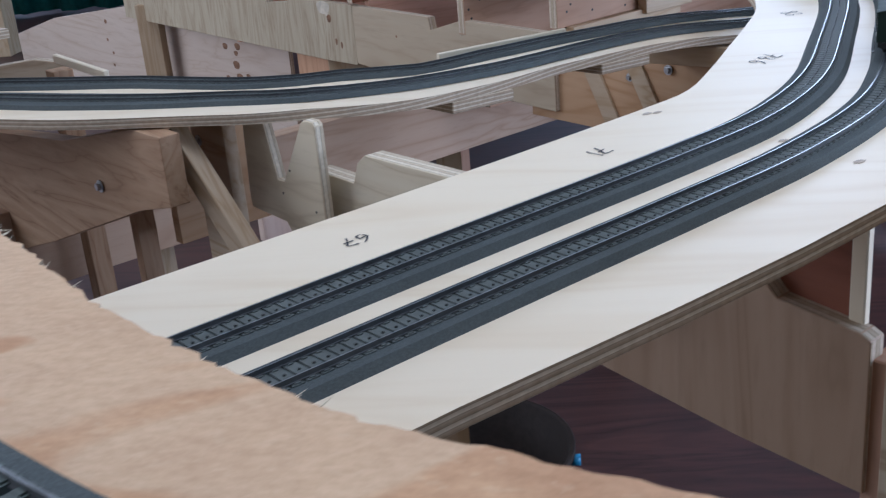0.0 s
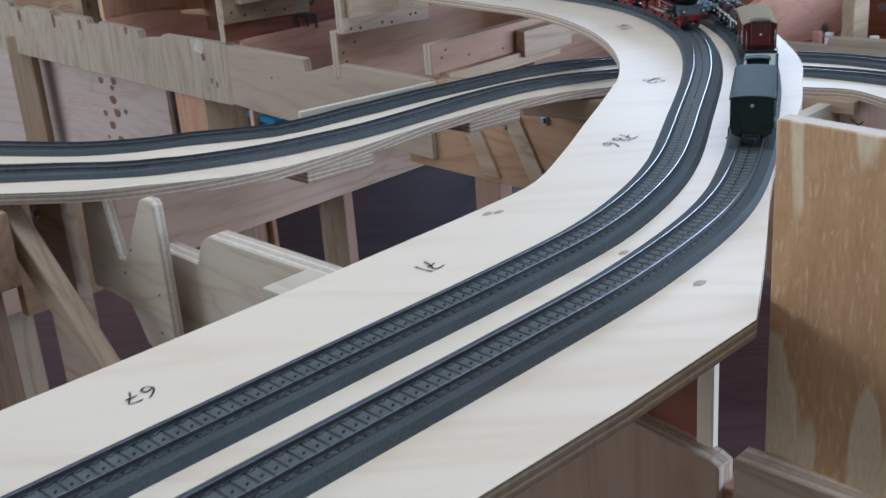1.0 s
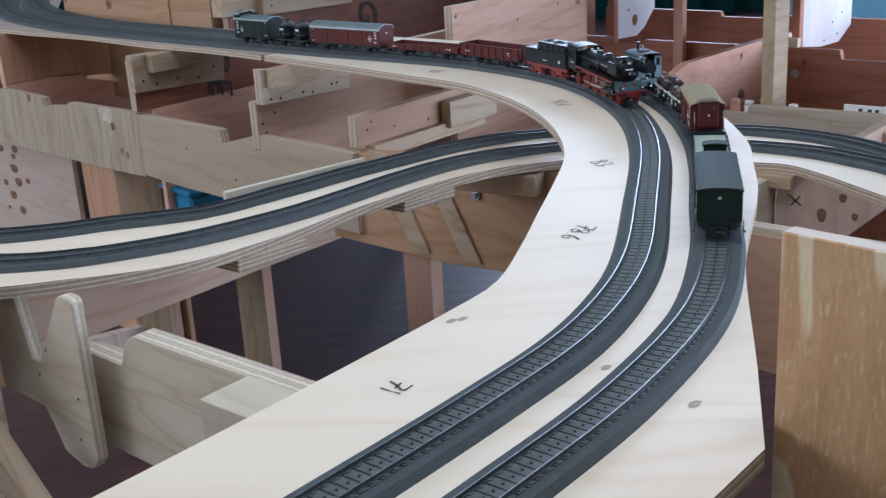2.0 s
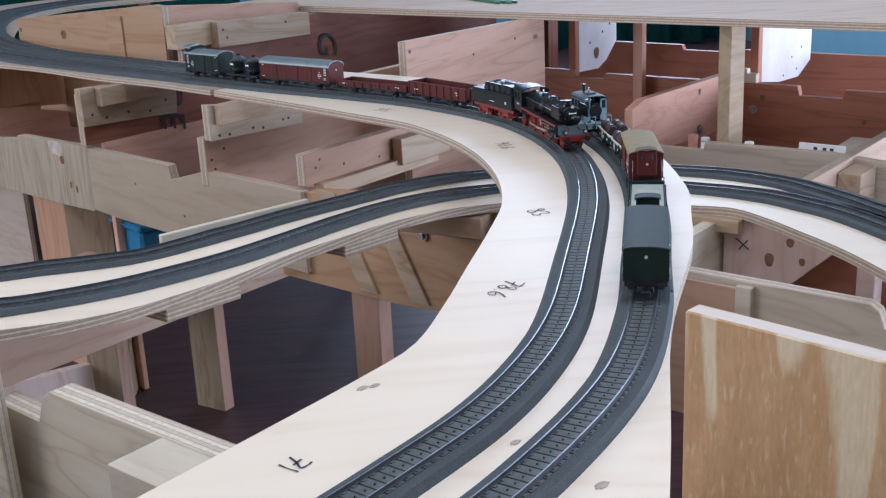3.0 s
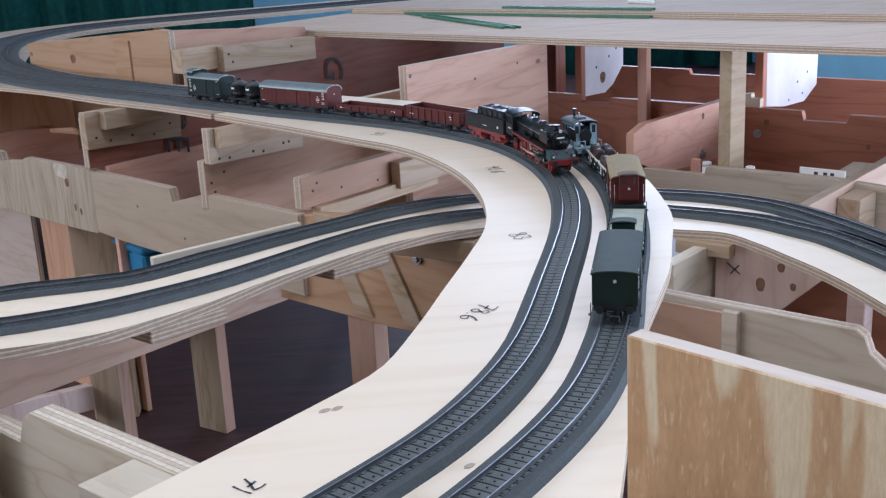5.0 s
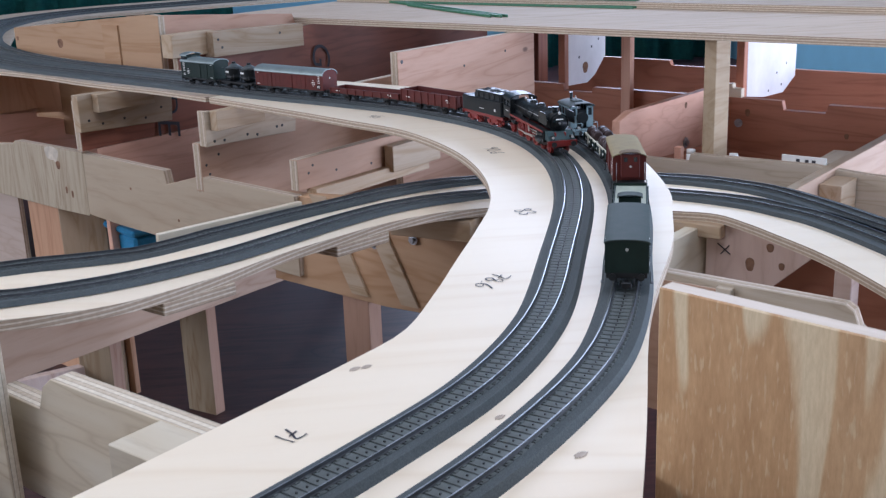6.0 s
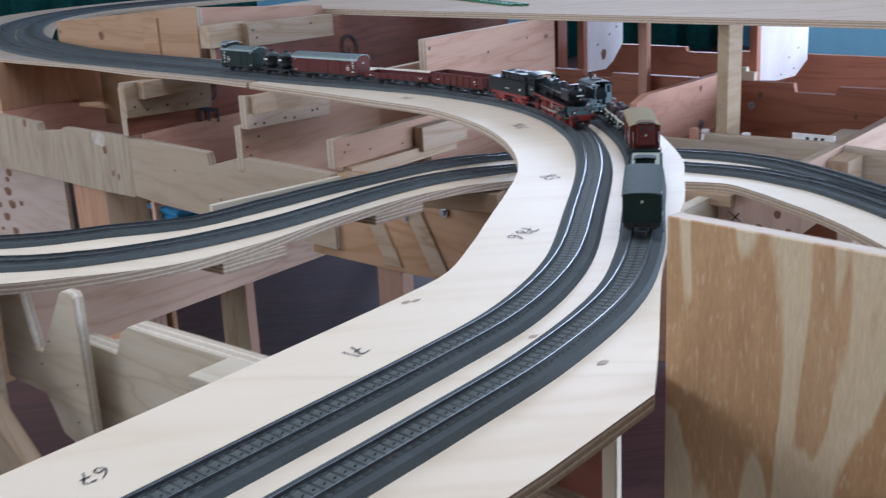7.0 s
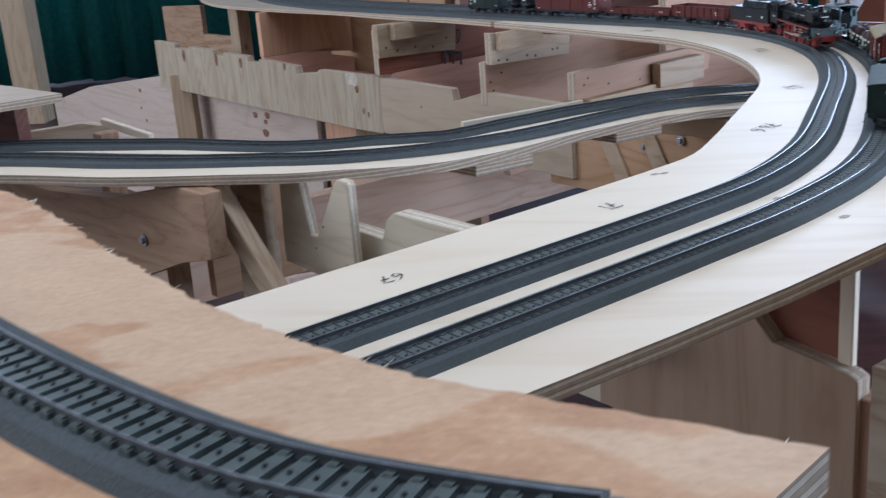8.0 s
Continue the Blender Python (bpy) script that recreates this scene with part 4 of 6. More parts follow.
plank("front_plank", (0.172, 0.915), go((0.172, 0.915), V, 0.27), [(0.012, -0.245), (0.12, -0.238), (0.19, -0.230), (0.27, -0.221), (0.27, -0.105), (0.215, -0.105), (0.21, -0.0112), (0.12, -0.0112), (0.112, -0.06), (0.102, -0.095), (0.085, -0.113), (0.02, -0.121), (0.012, -0.125)], -0.018, M_TANPLY,
      "plywood plank with a rounded notch under the main deck", "plank", M_EDGE)
plain_plank("front_plank", (0.44, 0.647), (0.178, 0.909), -0.5, -0.100, 0.018, M_PLY, "pale plywood plank leading away from the main deck", "plank", M_EDGE)
stick("post", (0.185, 0.93, FLOOR), (0.185, 0.93, -0.14), 0.03, 0.03, M_PINK, "brown post behind the plywood plank", "post", "layout posts", 45)
plain_plank("red_plank", (0.1575, 0.9525), (0.03, 1.080), -0.14, -0.016, -0.012, M_RED, "dark red board with a pale end under the main deck", "plank")
stick("end_strip", (0.162, 0.948, -0.13), (0.162, 0.948, -0.0112), 0.012, 0.008, M_BIRCH, "pale upright strip under the main deck", "batten", "", 45)
stick("post", (-0.13, 0.70, FLOOR), (-0.13, 0.70, -0.0112), 0.06, 0.05, M_PINE, "pale pine post under the main deck", "post", "layout posts", 45)
for _x, _y in ((-0.7, -0.5), (-1.5, -0.5), (-1.3, 1.0)):
    stick("post", (_x, _y, FLOOR), (_x, _y, 0.0878), 0.04, 0.04, M_PINE, "pine post holding up the orange deck", "post", "layout posts", 45)
stick("post", (-0.17, 0.33, FLOOR), (-0.17, 0.33, 0.0878), 0.04, 0.04, M_PINE, "pine post holding up the orange deck", "post", "layout posts", 45)

# open bucket on the floor
root = thing("bucket", pose(-0.154, 1.385, FLOOR), "open dark round bucket standing on the floor", "bucket")
M_BUCKET = paint("bucket_plastic", (0.022, 0.016, 0.014), 0.65, dirt=0.3, spec=0.25)
bm = bmesh.new()
_prof = [(0.001, 0.0), (0.10, 0.0), (0.123, 0.200), (0.126, 0.200), (0.1265, 0.207), (0.123, 0.209), (0.1195, 0.205), (0.097, 0.004), (0.001, 0.004)]
_rings = [[bm.verts.new((r * math.cos(2 * math.pi * i / 56), r * math.sin(2 * math.pi * i / 56), z)) for i in range(56)] for r, z in _prof]
for _ra, _rb in zip(_rings, _rings[1:]):
    for i in range(56):
        bm.faces.new((_ra[i], _ra[(i + 1) % 56], _rb[(i + 1) % 56], _rb[i])).smooth = True
part("bucket_body", bm, M_BUCKET, root)
bm = tube(bmesh.new(), (0.120, -0.012, 0.19), (0.1315, -0.012, 0.19), 0.007, n=16)
part("handle_lug", bm, M_TARP, root, "blue handle lug on the rim")

# framing left of the curve, below the lower deck
plank("gusset", (-0.2895, 1.3655), go((-0.2895, 1.3655), V, 0.2), [(-0.004, -0.066), (-0.004, -0.226), (0.006, -0.237), (0.022, -0.240), (0.052, -0.231), (0.066, -0.205), (0.076, -0.190), (0.148, -0.186), (0.150, -0.172),
                                                                  (0.143, -0.0715), (0.100, -0.0715), (0.083, -0.140), (0.070, -0.140), (0.022, -0.066), (0.015, -0.0615), (0.0, -0.0615)], -0.012, M_PALEPLY,
      "plywood gusset with a deep notch under the lower deck", "gusset", M_EDGEP)
plank("notched_beam", (0.09, 1.026), (-0.305, 1.421), [(0, -0.238), (0.559, -0.228), (0.559, -0.130), (0.484, -0.132), (0.474, -0.108), (0.459, -0.097), (0, -0.096)], -0.024, M_PALEPLY, "thick plywood beam with a notched end", "beam", M_EDGEP)
plain_plank("beam_block", (0.0153, 1.0747), (-0.119, 1.209), -0.14, -0.082, 0.05, M_PALEPLY, "squared pine block beside the plywood beam", "block")
plank("dark_plank", (-0.461, 1.379), (-1.05, 1.968), [(0, -0.152), (0.08, -0.172), (0.37, -0.276), (0.64, -0.363), (0.83, -0.40), (0.83, -0.150), (0.50, -0.141), (0.277, -0.118), (0.066, -0.0715), (0.0, -0.0715)], -0.025, M_BROWNPLY, "brown plank with strong grain and a bolt", "plank")
stick("brace", (-0.466, 1.446, -0.084), (-0.335, 1.33, -0.265), 0.022, 0.03, M_PINE, "slanting pine brace under the lower deck", "brace")
plain_plank("bolted_plank", (-0.4197, 1.4797), (-0.475, 1.535), -0.42, -0.0715, -0.018, M_PINE, "short upright pine plank with a bolt behind the brace", "plank")
plain_plank("brown_boarding", (-0.545, 1.635), (-0.44, 1.74), -0.29, -0.105, 0.018, M_ORANGE, "orange-brown panel below the lower deck", "panel")
stick("post", (-0.74, 1.80, FLOOR), (-0.74, 1.80, -0.069), 0.03, 0.03, M_BROWNPLY, "brown post under the lower deck", "post", "layout posts", 45)
stick("post", (-0.62, 1.70, FLOOR), (-0.62, 1.70, -0.069), 0.02, 0.03, M_BROWNPLY, "slim brown post under the lower deck", "post", "layout posts", 45)

# the long joist and its legs
_jo = [plain_plank("beam", (-0.95, 1.66), (0.14, 2.75), -0.405, -0.27, 0.036, M_JOIST, "long pinkish joist behind the lower deck", "joist")]
for _x, _y, _m in ((-0.70, 1.95, M_PINE), (0.10, 2.70, M_PINE)):
    _jo.append(stick("leg", (_x, _y, FLOOR), (_x, _y, -0.35), 0.026, 0.048, _m, "pine leg", "leg", "", 45))
adopt("joist_frame", "long pinkish joist on pine legs below the layout", "joist", _jo)
plank("cross_joist", (0.30, 1.81), (-0.06, 2.17), [(0, -0.27), (0.27, -0.283), (0.51, -0.278), (0.51, -0.135), (0.30, -0.12), (0.0, -0.112)], -0.03, M_ORANGE, "orange-brown plank bolted under the lower deck", "plank")
# Two pale slanting strips on the face of the bolted plank.
for _o in (0.20, 0.30):
    plank("brace", (0.30, 1.81), (-0.06, 2.17), [(_o, -0.272), (_o + 0.035, -0.272), (_o + 0.115, -0.122), (_o + 0.08, -0.122)], 0.005, M_PINE, "pale slanting strip on the bolted plank", "brace", None, "brace strips")
stick("post", (0.075, 2.06, FLOOR), (0.075, 2.06, -0.27), 0.055, 0.03, M_PINK, "pinkish post under the bolted plank", "post", "layout posts", 45)
stick("deck_block", (0.13, 1.93, -0.128), (0.235, 1.86, -0.128), 0.05, 0.03, M_PINE, "pine block under the lower deck", "block")
for _k in (0.0, 0.23):
    plain_plank("post", go((-0.279, 2.578), U, -_k), go((-0.22, 2.532), U, -_k), FLOOR, -0.29, 0.028, M_POSTPINE, "broad pine post with a pinkish side behind the joist", "post", M_POSTPINK, "layout posts")
_lp = go((-0.4416, 2.4154), U, -0.22)
plank("low_plank", _lp, go(_lp, U, 0.22), [(0, -0.525), (0.22, -0.5515), (0.22, -0.5035), (0, -0.474)], 0.02, M_ROSE, "pale low plank fixed to the broad post", "plank")

# butt plates under the joints of the lower deck
for _x, _y, _r in ((0.07, 1.745, 46), (-0.115, 1.532, 46)):
    _z = low_z(_x)
    bm = box(bmesh.new(), -0.05, 0.05, -0.003, 0.05, -0.026, -0.0125, 0.001)
    tagged(part("butt_plate", bm, [M_EDGE], None, "", pose(_x, _y, _z, 0, math.degrees(math.atan(0.076)) * 0.7, _r)), "layered plywood plate under a deck joint", "plate", "butt plates")

# things at the far left
_side = [stick("leg", (-1.1, 1.8, FLOOR), (-1.1, 1.8, -0.0005), 0.05, 0.05, M_RED, "", "leg")]
_side.append(flat("tabletop", [(-0.745, 1.68), (-1.6, 2.4), (-1.9, 2.0), (-1.0, 1.45)], 0.012, 0.012, M_DIMBIRCH, "pale tabletop corner with a dark underside"))
_side.append(plain_plank("apron", (-0.80, 1.68), (-1.4, 2.19), -0.06, -0.0005, 0.02, M_RED, "dark red apron below the tabletop", "apron"))
adopt("side_table", "pale-topped side table with a dark red apron", "table", _side)
stick("edge_batten", (-0.735, 1.785, -0.050), (-0.6217, 1.675, -0.0575), 0.008, 0.012, M_BIRCH, "thin pale batten behind the lower deck", "batten")
plank("edge_plank", (-1.1, 1.85), (-0.751, 1.85), [(0, -0.14), (0.349, -0.14), (0.349, -0.070), (0.301, -0.062), (0.163, -0.0765), (0, -0.09)], 0.018, M_PLY, "plywood plank with a stepped top behind the lower deck", "plank", M_EDGE)
plank("red_upright", (-1.20, 3.90), (-1.40, 4.10), [(0, -0.5), (0.28, -0.5), (0.28, -0.055), (0.0, -0.045)], 0.018, M_BROWNPLY, "red-brown upright board behind the beam", "board")
plain_plank("red_upright", (-1.0, 3.70), (-1.2, 3.90), -0.5, -0.14, 0.018, M_BROWNPLY, "red-brown board behind the beam", "board")
stick("column", (-2.62, 5.5, FLOOR), (-2.62, 5.5, 1.6), 0.13, 0.13, M_PINE, "pale wooden column before the curtain", "column")
stick("post", (-0.93, 3.33, FLOOR), (-0.93, 3.33, -0.009), 0.05, 0.04, M_PINE, "pine post under the far deck", "post", "layout posts", 45)
for _x, _y in ((-1.0, 4.0), (-0.6, 4.7), (0.3, 5.15)):
    stick("post", (_x, _y, FLOOR), (_x, _y, -0.009), 0.05, 0.05, M_PINE, "pine post under the return loop", "post", "layout posts", 45)


def bolt(p, way, r=0.008):
    """A zinc hexagon bolt on a washer."""
    way = Vector(way).normalized()
    root = thing("bolt", Matrix.Translation(p) @ way.to_track_quat("Z", "Y").to_matrix().to_4x4(), "zinc bolt with a washer screwed into timber", "bolt", "frame bolts")
    part("washer", tube(bmesh.new(), (0, 0, 0), (0, 0, 0.0015), r, n=20), M_BOLT, root)
    part("bolt_head", tube(bmesh.new(), (0, 0, 0.0015), (0, 0, 0.006), r * 0.6, n=6, smooth=False), M_BOLT, root)


bolt((-0.589, 1.505, -0.16), (-1, -1, 0))
bolt((0.152, 1.953, -0.165), (-1, -1, 0))
bolt((0.098, 2.009, -0.185), (-1, -1, 0), 0.007)
bolt((0.852, 2.79, -0.225), (1, -1, 0), 0.012)
bolt((1.0, 2.854, -0.20), (-1, -1, 0), 0.010)
bolt((-0.463, 1.523, -0.115), (-1, -1, 0), 0.007)


# ---------------------------------------------------------------- writing on the wood
def written(text, p, turn, size, m=None, label=""):
    c = bpy.data.curves.new("writing", "FONT")
    c.body, c.size, c.align_x, c.align_y, c.extrude, c.shear = text, size, "CENTER", "CENTER", 0.00015, 0.2
    c.offset = -0.006 * size
    c.materials.append(M_INK)
    ob = new("writing", c)
    ob.matrix_basis = m if m is not None else pose(p[0], p[1], 0.0003, 0, 0, turn)
    me = bpy.data.meshes.new_from_object(ob)
    bpy.data.objects.remove(ob)
    ob = new("writing", me)
    ob.matrix_basis = m if m is not None else pose(p[0], p[1], 0.0003, 0, 0, turn)
    tagged(ob, label or "height written in black marker on the deck", "writing", "deck heights")
    return ob


PEN = {"7": [[(0.02, 0.93), (0.30, 0.96), (0.56, 0.90), (0.36, 0.45), (0.20, -0.05)], [(0.08, 0.44), (0.58, 0.52)]],
       "1": [[(0.20, 1.0), (0.24, 0.5), (0.22, 0.0)]],
       "6": [[(0.50, 1.0), (0.18, 0.62), (0.06, 0.26), (0.26, 0.0), (0.50, 0.16), (0.42, 0.42), (0.10, 0.30)]],
       "8": [[(0.48, 0.84), (0.26, 1.0), (0.08, 0.80), (0.30, 0.54), (0.52, 0.24), (0.28, 0.0), (0.06, 0.20), (0.28, 0.50), (0.50, 0.82)]],
       "3": [[(0.06, 0.90), (0.32, 1.0), (0.50, 0.80), (0.24, 0.54), (0.52, 0.30), (0.30, 0.0), (0.02, 0.10)]],
       "9": [[(0.50, 0.72), (0.26, 0.98), (0.06, 0.74), (0.24, 0.52), (0.50, 0.70), (0.46, 0.30), (0.28, -0.04)]],
       "0": [[(0.30, 1.0), (0.06, 0.60), (0.14, 0.08), (0.38, 0.02), (0.52, 0.46), (0.42, 0.92), (0.26, 0.98)]],
       "5": [[(0.54, 0.98), (0.14, 0.96), (0.10, 0.58), (0.38, 0.60), (0.50, 0.30), (0.30, 0.0), (0.04, 0.10)]],
       ".": [[(0.04, 0.02), (0.12, 0.03)]]}


def inked(figures, p, turn, size):
    """Figures drawn by hand with a marker: flat strokes of uneven width."""
    bm = bmesh.new()
    wide = [0.30 if g in ".1" else 0.68 for g in figures]
    x0 = -sum(wide) / 2
    for g, w in zip(figures, wide):
        dy, k = random.uniform(-0.05, 0.05), random.uniform(0.92, 1.06)
        for stroke in PEN[g]:
            pts = [(x0 + k * x - (0.1 if g == "1" else 0.0), k * y - 0.5 + dy) for x, y in stroke]
            line = eased(pts, 0.05) if len(pts) > 2 else pts
            rows = []
            for i, (x, y) in enumerate(line):
                a, c = line[max(0, i - 1)], line[min(len(line) - 1, i + 1)]
                d = math.hypot(c[0] - a[0], c[1] - a[1]) or 1.0
                h = 0.038 + 0.012 * math.sin(5.0 * i / len(line) + 9.0 * x)
                nx, ny = -(c[1] - a[1]) / d * h, (c[0] - a[0]) / d * h
                rows.append([bm.verts.new((size * (x + s * nx), size * (y + s * ny), 0.0)) for s in (1, -1)])
            for a, c in zip(rows, rows[1:]):
                bm.faces.new((a[0], a[1], c[1], c[0]))
        x0 += w
    for f in bm.faces:
        if f.normal.z < 0:
            f.normal_flip()
    return tagged(part("writing", bm, M_INK, None, "", pose(p[0], p[1], 0.0005, 0, 0, turn)), "height written in black marker on the deck", "writing", "deck heights")


inked(["7", "1"], (-0.010, 0.988), 226, 0.0165)
inked(["6", "7"], (-0.161, 0.837), 215, 0.014)
inked(["7", "8", ".", "6"], (0.155, 1.246), 232, 0.0165)
inked(["8", "3"], (0.224, 1.457), 284, 0.0175)
inked(["9", "0", ".", "6"], (0.245, 1.765), 276, 0.0168)
inked(["9", "5"], (0.113, 2.065), 310, 0.0175)
_e = (-0.405, 2.543)
_m = Matrix.Translation((*go((-0.409, 2.5435), U, 0.19), -0.092)) @ pose(0, 0, 0, 0, 0, 45) @ pose(0, 0, 0, 90, 0, 0)
written("E", None, 0, 0.080, _m @ pose(0.002, -0.008, 0, 0, 0, -90), "letter E stencilled on red board")
written("D", None, 0, 0.055, _m @ pose(0.012, 0.036, 0, 0, 0, -90), "letter D stencilled on red board")
_m = Matrix.Translation((*go((-0.258, 2.881), U, 0.435), -0.03)) @ pose(0, 0, 0, 0, 0, 45) @ pose(0, 0, 0, 90, 0, 0)
written("G", None, 0, 0.088, _m @ pose(0, 0, 0, 0, 0, -90), "letter G stencilled on red board")


def knot(p, r, z=0.0002, turn=0.0):
    bm = bmesh.new()
    n = 14
    ring = [bm.verts.new((r * (1 + 0.25 * math.sin(3.0 * i)) * math.cos(2 * math.pi * i / n), 0.6 * r * math.sin(2 * math.pi * i / n), 0)) for i in range(n)]
    top = [bm.verts.new((v.co.x * 0.8, v.co.y * 0.8, 0.0003)) for v in ring]
    bm.faces.new(top)
    for i in range(n):
        bm.faces.new((ring[i], ring[(i + 1) % n], top[(i + 1) % n], top[i]))
    tagged(part("wood_plug", bm, M_KNOT, None, "", pose(p[0], p[1], z, 0, 0, turn)), "small oval patch of darker wood in the deck", "patch", "wood patches")


M_TORN = paint("torn_veneer", (0.56, 0.50, 0.41), 0.8, dirt=0.4, grain=300.0, spec=0.2)
M_KNOT = paint("knot_wood", (0.42, 0.34, 0.26), 0.6, dirt=0.4, grain=500.0)
for _x, _y, _r in ((0.033, 1.083, 0.0045), (0.041, 1.085, 0.0042), (0.116, 0.989, 0.004), (0.152, 0.932, 0.005)):
    knot((_x, _y), _r, turn=40)


def spot(host, s, z, r, material, name="knot", tall=1.0, side=-1, lift=0.0004):
    """A knot, screw head or nail on the face of an upright plank."""
    bm = bmesh.new()
    n = 24
    ring = [bm.verts.new((s + r * (1 + 0.10 * math.sin(0.8 * i)) * math.cos(2 * math.pi * i / n), 0, z + tall * r * (1 + 0.1 * math.cos(0.52 * i)) * math.sin(2 * math.pi * i / n))) for i in range(n)]
    top = [bm.verts.new((s + 0.8 * (v.co.x - s), side * lift, z + 0.8 * (v.co.z - z))) for v in ring]
    bm.faces.new(top)
    for i in range(n):
        bm.faces.new((ring[i], ring[(i + 1) % n], top[(i + 1) % n], top[i]))
    bmesh.ops.recalc_face_normals(bm, faces=bm.faces[:])
    part(name, bm, material, host)


M_DARKKNOT = paint("dark_knot", (0.235, 0.135, 0.085), 0.9, dirt=0.5, grain=400.0, spec=0.1)
M_SCREW = paint("screw_head", (0.05, 0.05, 0.052), 0.4, 0.6, 0.3)


def host(name, k=0):
    return bpy.data.objects[name + (".%03d" % k if k else "")]


for _s, _z, _r in ((0.404, -0.300, 0.010), (0.473, -0.295, 0.011), (0.460, -0.314, 0.008), (0.454, -0.346, 0.013), (0.398, -0.388, 0.009), (0.465, -0.379, 0.013), (0.512, -0.370, 0.008), (0.426, -0.417, 0.012), (0.394, -0.453, 0.006), (0.461, -0.451, 0.012),
                   (-0.40, -0.30, 0.008), (-0.41, -0.36, 0.006), (-0.38, -0.40, 0.006), (-0.39, -0.44, 0.006)):
    spot(host("knotty_sheet"), _s, _z, 1.35 * _r, M_DARKKNOT, tall=0.7)
for _s, _z, _r, _t in ((0.20, -0.140, 0.010, 1.9), (0.41, -0.138, 0.010, 1.9), (0.555, -0.137, 0.009, 1.7), (0.79, -0.131, 0.008, 1.3), (1.115, -0.159, 0.008, 1.2), (1.135, -0.207, 0.004, 2.0), (1.155, -0.213, 0.004, 2.0)):
    spot(host("stepped_beam"), _s, _z, _r, M_DARKKNOT, tall=_t)
spot(host("stepped_beam"), 1.095, -0.137, 0.025, M_TORN, "paint_spot", 0.62)
spot(host("stepped_beam"), 1.107, -0.148, 0.006, M_TORN, "paint_spot", 1.1)
for _s, _z in ((0.048, -0.074), (0.085, -0.057), (-0.017, -0.096), (-0.03, 0.005)):
    spot(host("gusset_board"), _s, _z, 0.0040, M_SCREW, "screw")
spot(host("gusset_board"), 0.015, -0.127, 0.014, M_DARKKNOT, tall=1.2)
for _s, _z in ((0.073, -0.122), (0.106, -0.155), (0.133, -0.105), (0.024, -0.160), (-0.07, -0.02)):
    spot(host("gusset_board", 1), _s, _z, 0.0036, M_SCREW, "screw")
spot(host("beam_extension"), 1.36, -0.175, 0.003, M_DARKKNOT)
spot(host("beam_extension"), 1.50, -0.215, 0.003, M_DARKKNOT)
for _s, _z in ((0.018, -0.065), (0.040, -0.067), (0.093, -0.066), (0.116, -0.070), (0.164, -0.064), (0.177, -0.064)):
    spot(host("bracket_plank", 1), _s, _z, 0.0028, M_SCREW, "screw")
for _s, _z in ((0.02, -0.06), (0.05, -0.07), (0.10, -0.068), (0.15, -0.075), (0.19, -0.06)):
    spot(host("bracket_plank"), _s, _z, 0.0028, M_SCREW, "screw")
for _s, _z in ((0.015, 0.042), (0.025, 0.024), (0.203, 0.038)):
    spot(host("pine_batten"), _s, _z, 0.0032, M_SCREW, "screw")
for _s, _z in ((0.034, -0.086), (0.088, -0.104), (0.024, -0.097), (0.174, -0.110)):
    spot(host("cross_plank", 1), _s, _z, 0.0024, M_SCREW, "screw")
for _s, _z in ((0.012, -0.107), (0.018, -0.124), (0.041, -0.093)):
    spot(host("cross_plank"), _s, _z, 0.0026, M_SCREW, "screw")
for _s, _z, _r, _t in ((0.239, -0.163, 0.006, 1.7), (0.197, -0.160, 0.004, 1.4), (0.213, -0.137, 0.005, 1.3), (0.26, -0.205, 0.003, 1.0)):
    spot(host("knotty_plank"), _s, _z, _r, M_DARKKNOT, tall=_t, side=1)
for _s, _z, _r in ((0.206, -0.003, 0.003), (0.012, 0.028, 0.004), (0.35, 0.01, 0.003)):
    spot(host("upright_board"), _s, _z, _r, M_SCREW, "nail")
for _s, _z, _r in ((0.012, 0.028, 0.006), (0.205, 0.024, 0.012), (0.47, -0.02, 0.007)):
    spot(host("loop_plank"), _s, _z, _r, M_DARKKNOT)
spot(host("pink_brace"), 0.30, -0.14, 0.006, M_DARKKNOT, tall=1.3)
for _s, _z, _r, _t in ((0.43, -0.175, 0.006, 1.6), (0.2, -0.21, 0.005, 1.4)):
    spot(host("notched_plank"), _s, _z, _r, M_DARKKNOT, tall=_t, side=1)

for _s, _z in ((0.055, -0.125), (0.075, -0.155), (0.012, -0.165), (0.02, -0.21)):
    spot(host("gusset"), _s, _z, 0.0016, M_SCREW, "screw", side=1)
# pencil cross on the knotty plank
for _a, _c in (((0.284, -0.140), (0.266, -0.153)), ((0.268, -0.141), (0.279, -0.154))):
    stick("pencil_stroke", (0.75 - 0.741 * _a[0] - 0.0003, 1.56 + 0.671 * _a[0] - 0.0003, _a[1]), (0.75 - 0.741 * _c[0] - 0.0003, 1.56 + 0.671 * _c[0] - 0.0003, _c[1]), 0.0006, 0.0009, M_INK, "dark pencil stroke of a cross on the plank", "mark", "pencil cross")

# white card and tubes standing against the grey rail
_o = (1.0078, 2.2428)
_w = thing("paper_card", along(go(_o, V, 0.08), go(_o, V, 0.2)), "white card with dark marks fixed behind the plywood rail", "card")
part("card", box(bmesh.new(), 0.0, 0.085, -0.004, 0.0, -0.26, -0.166, 0.001), M_WHITE, _w)
for _x in (0.02, 0.033, 0.05):
    part("mark", box(bmesh.new(), _x, _x + 0.007, 0.0, 0.0005, -0.184, -0.172), M_INK, _w)
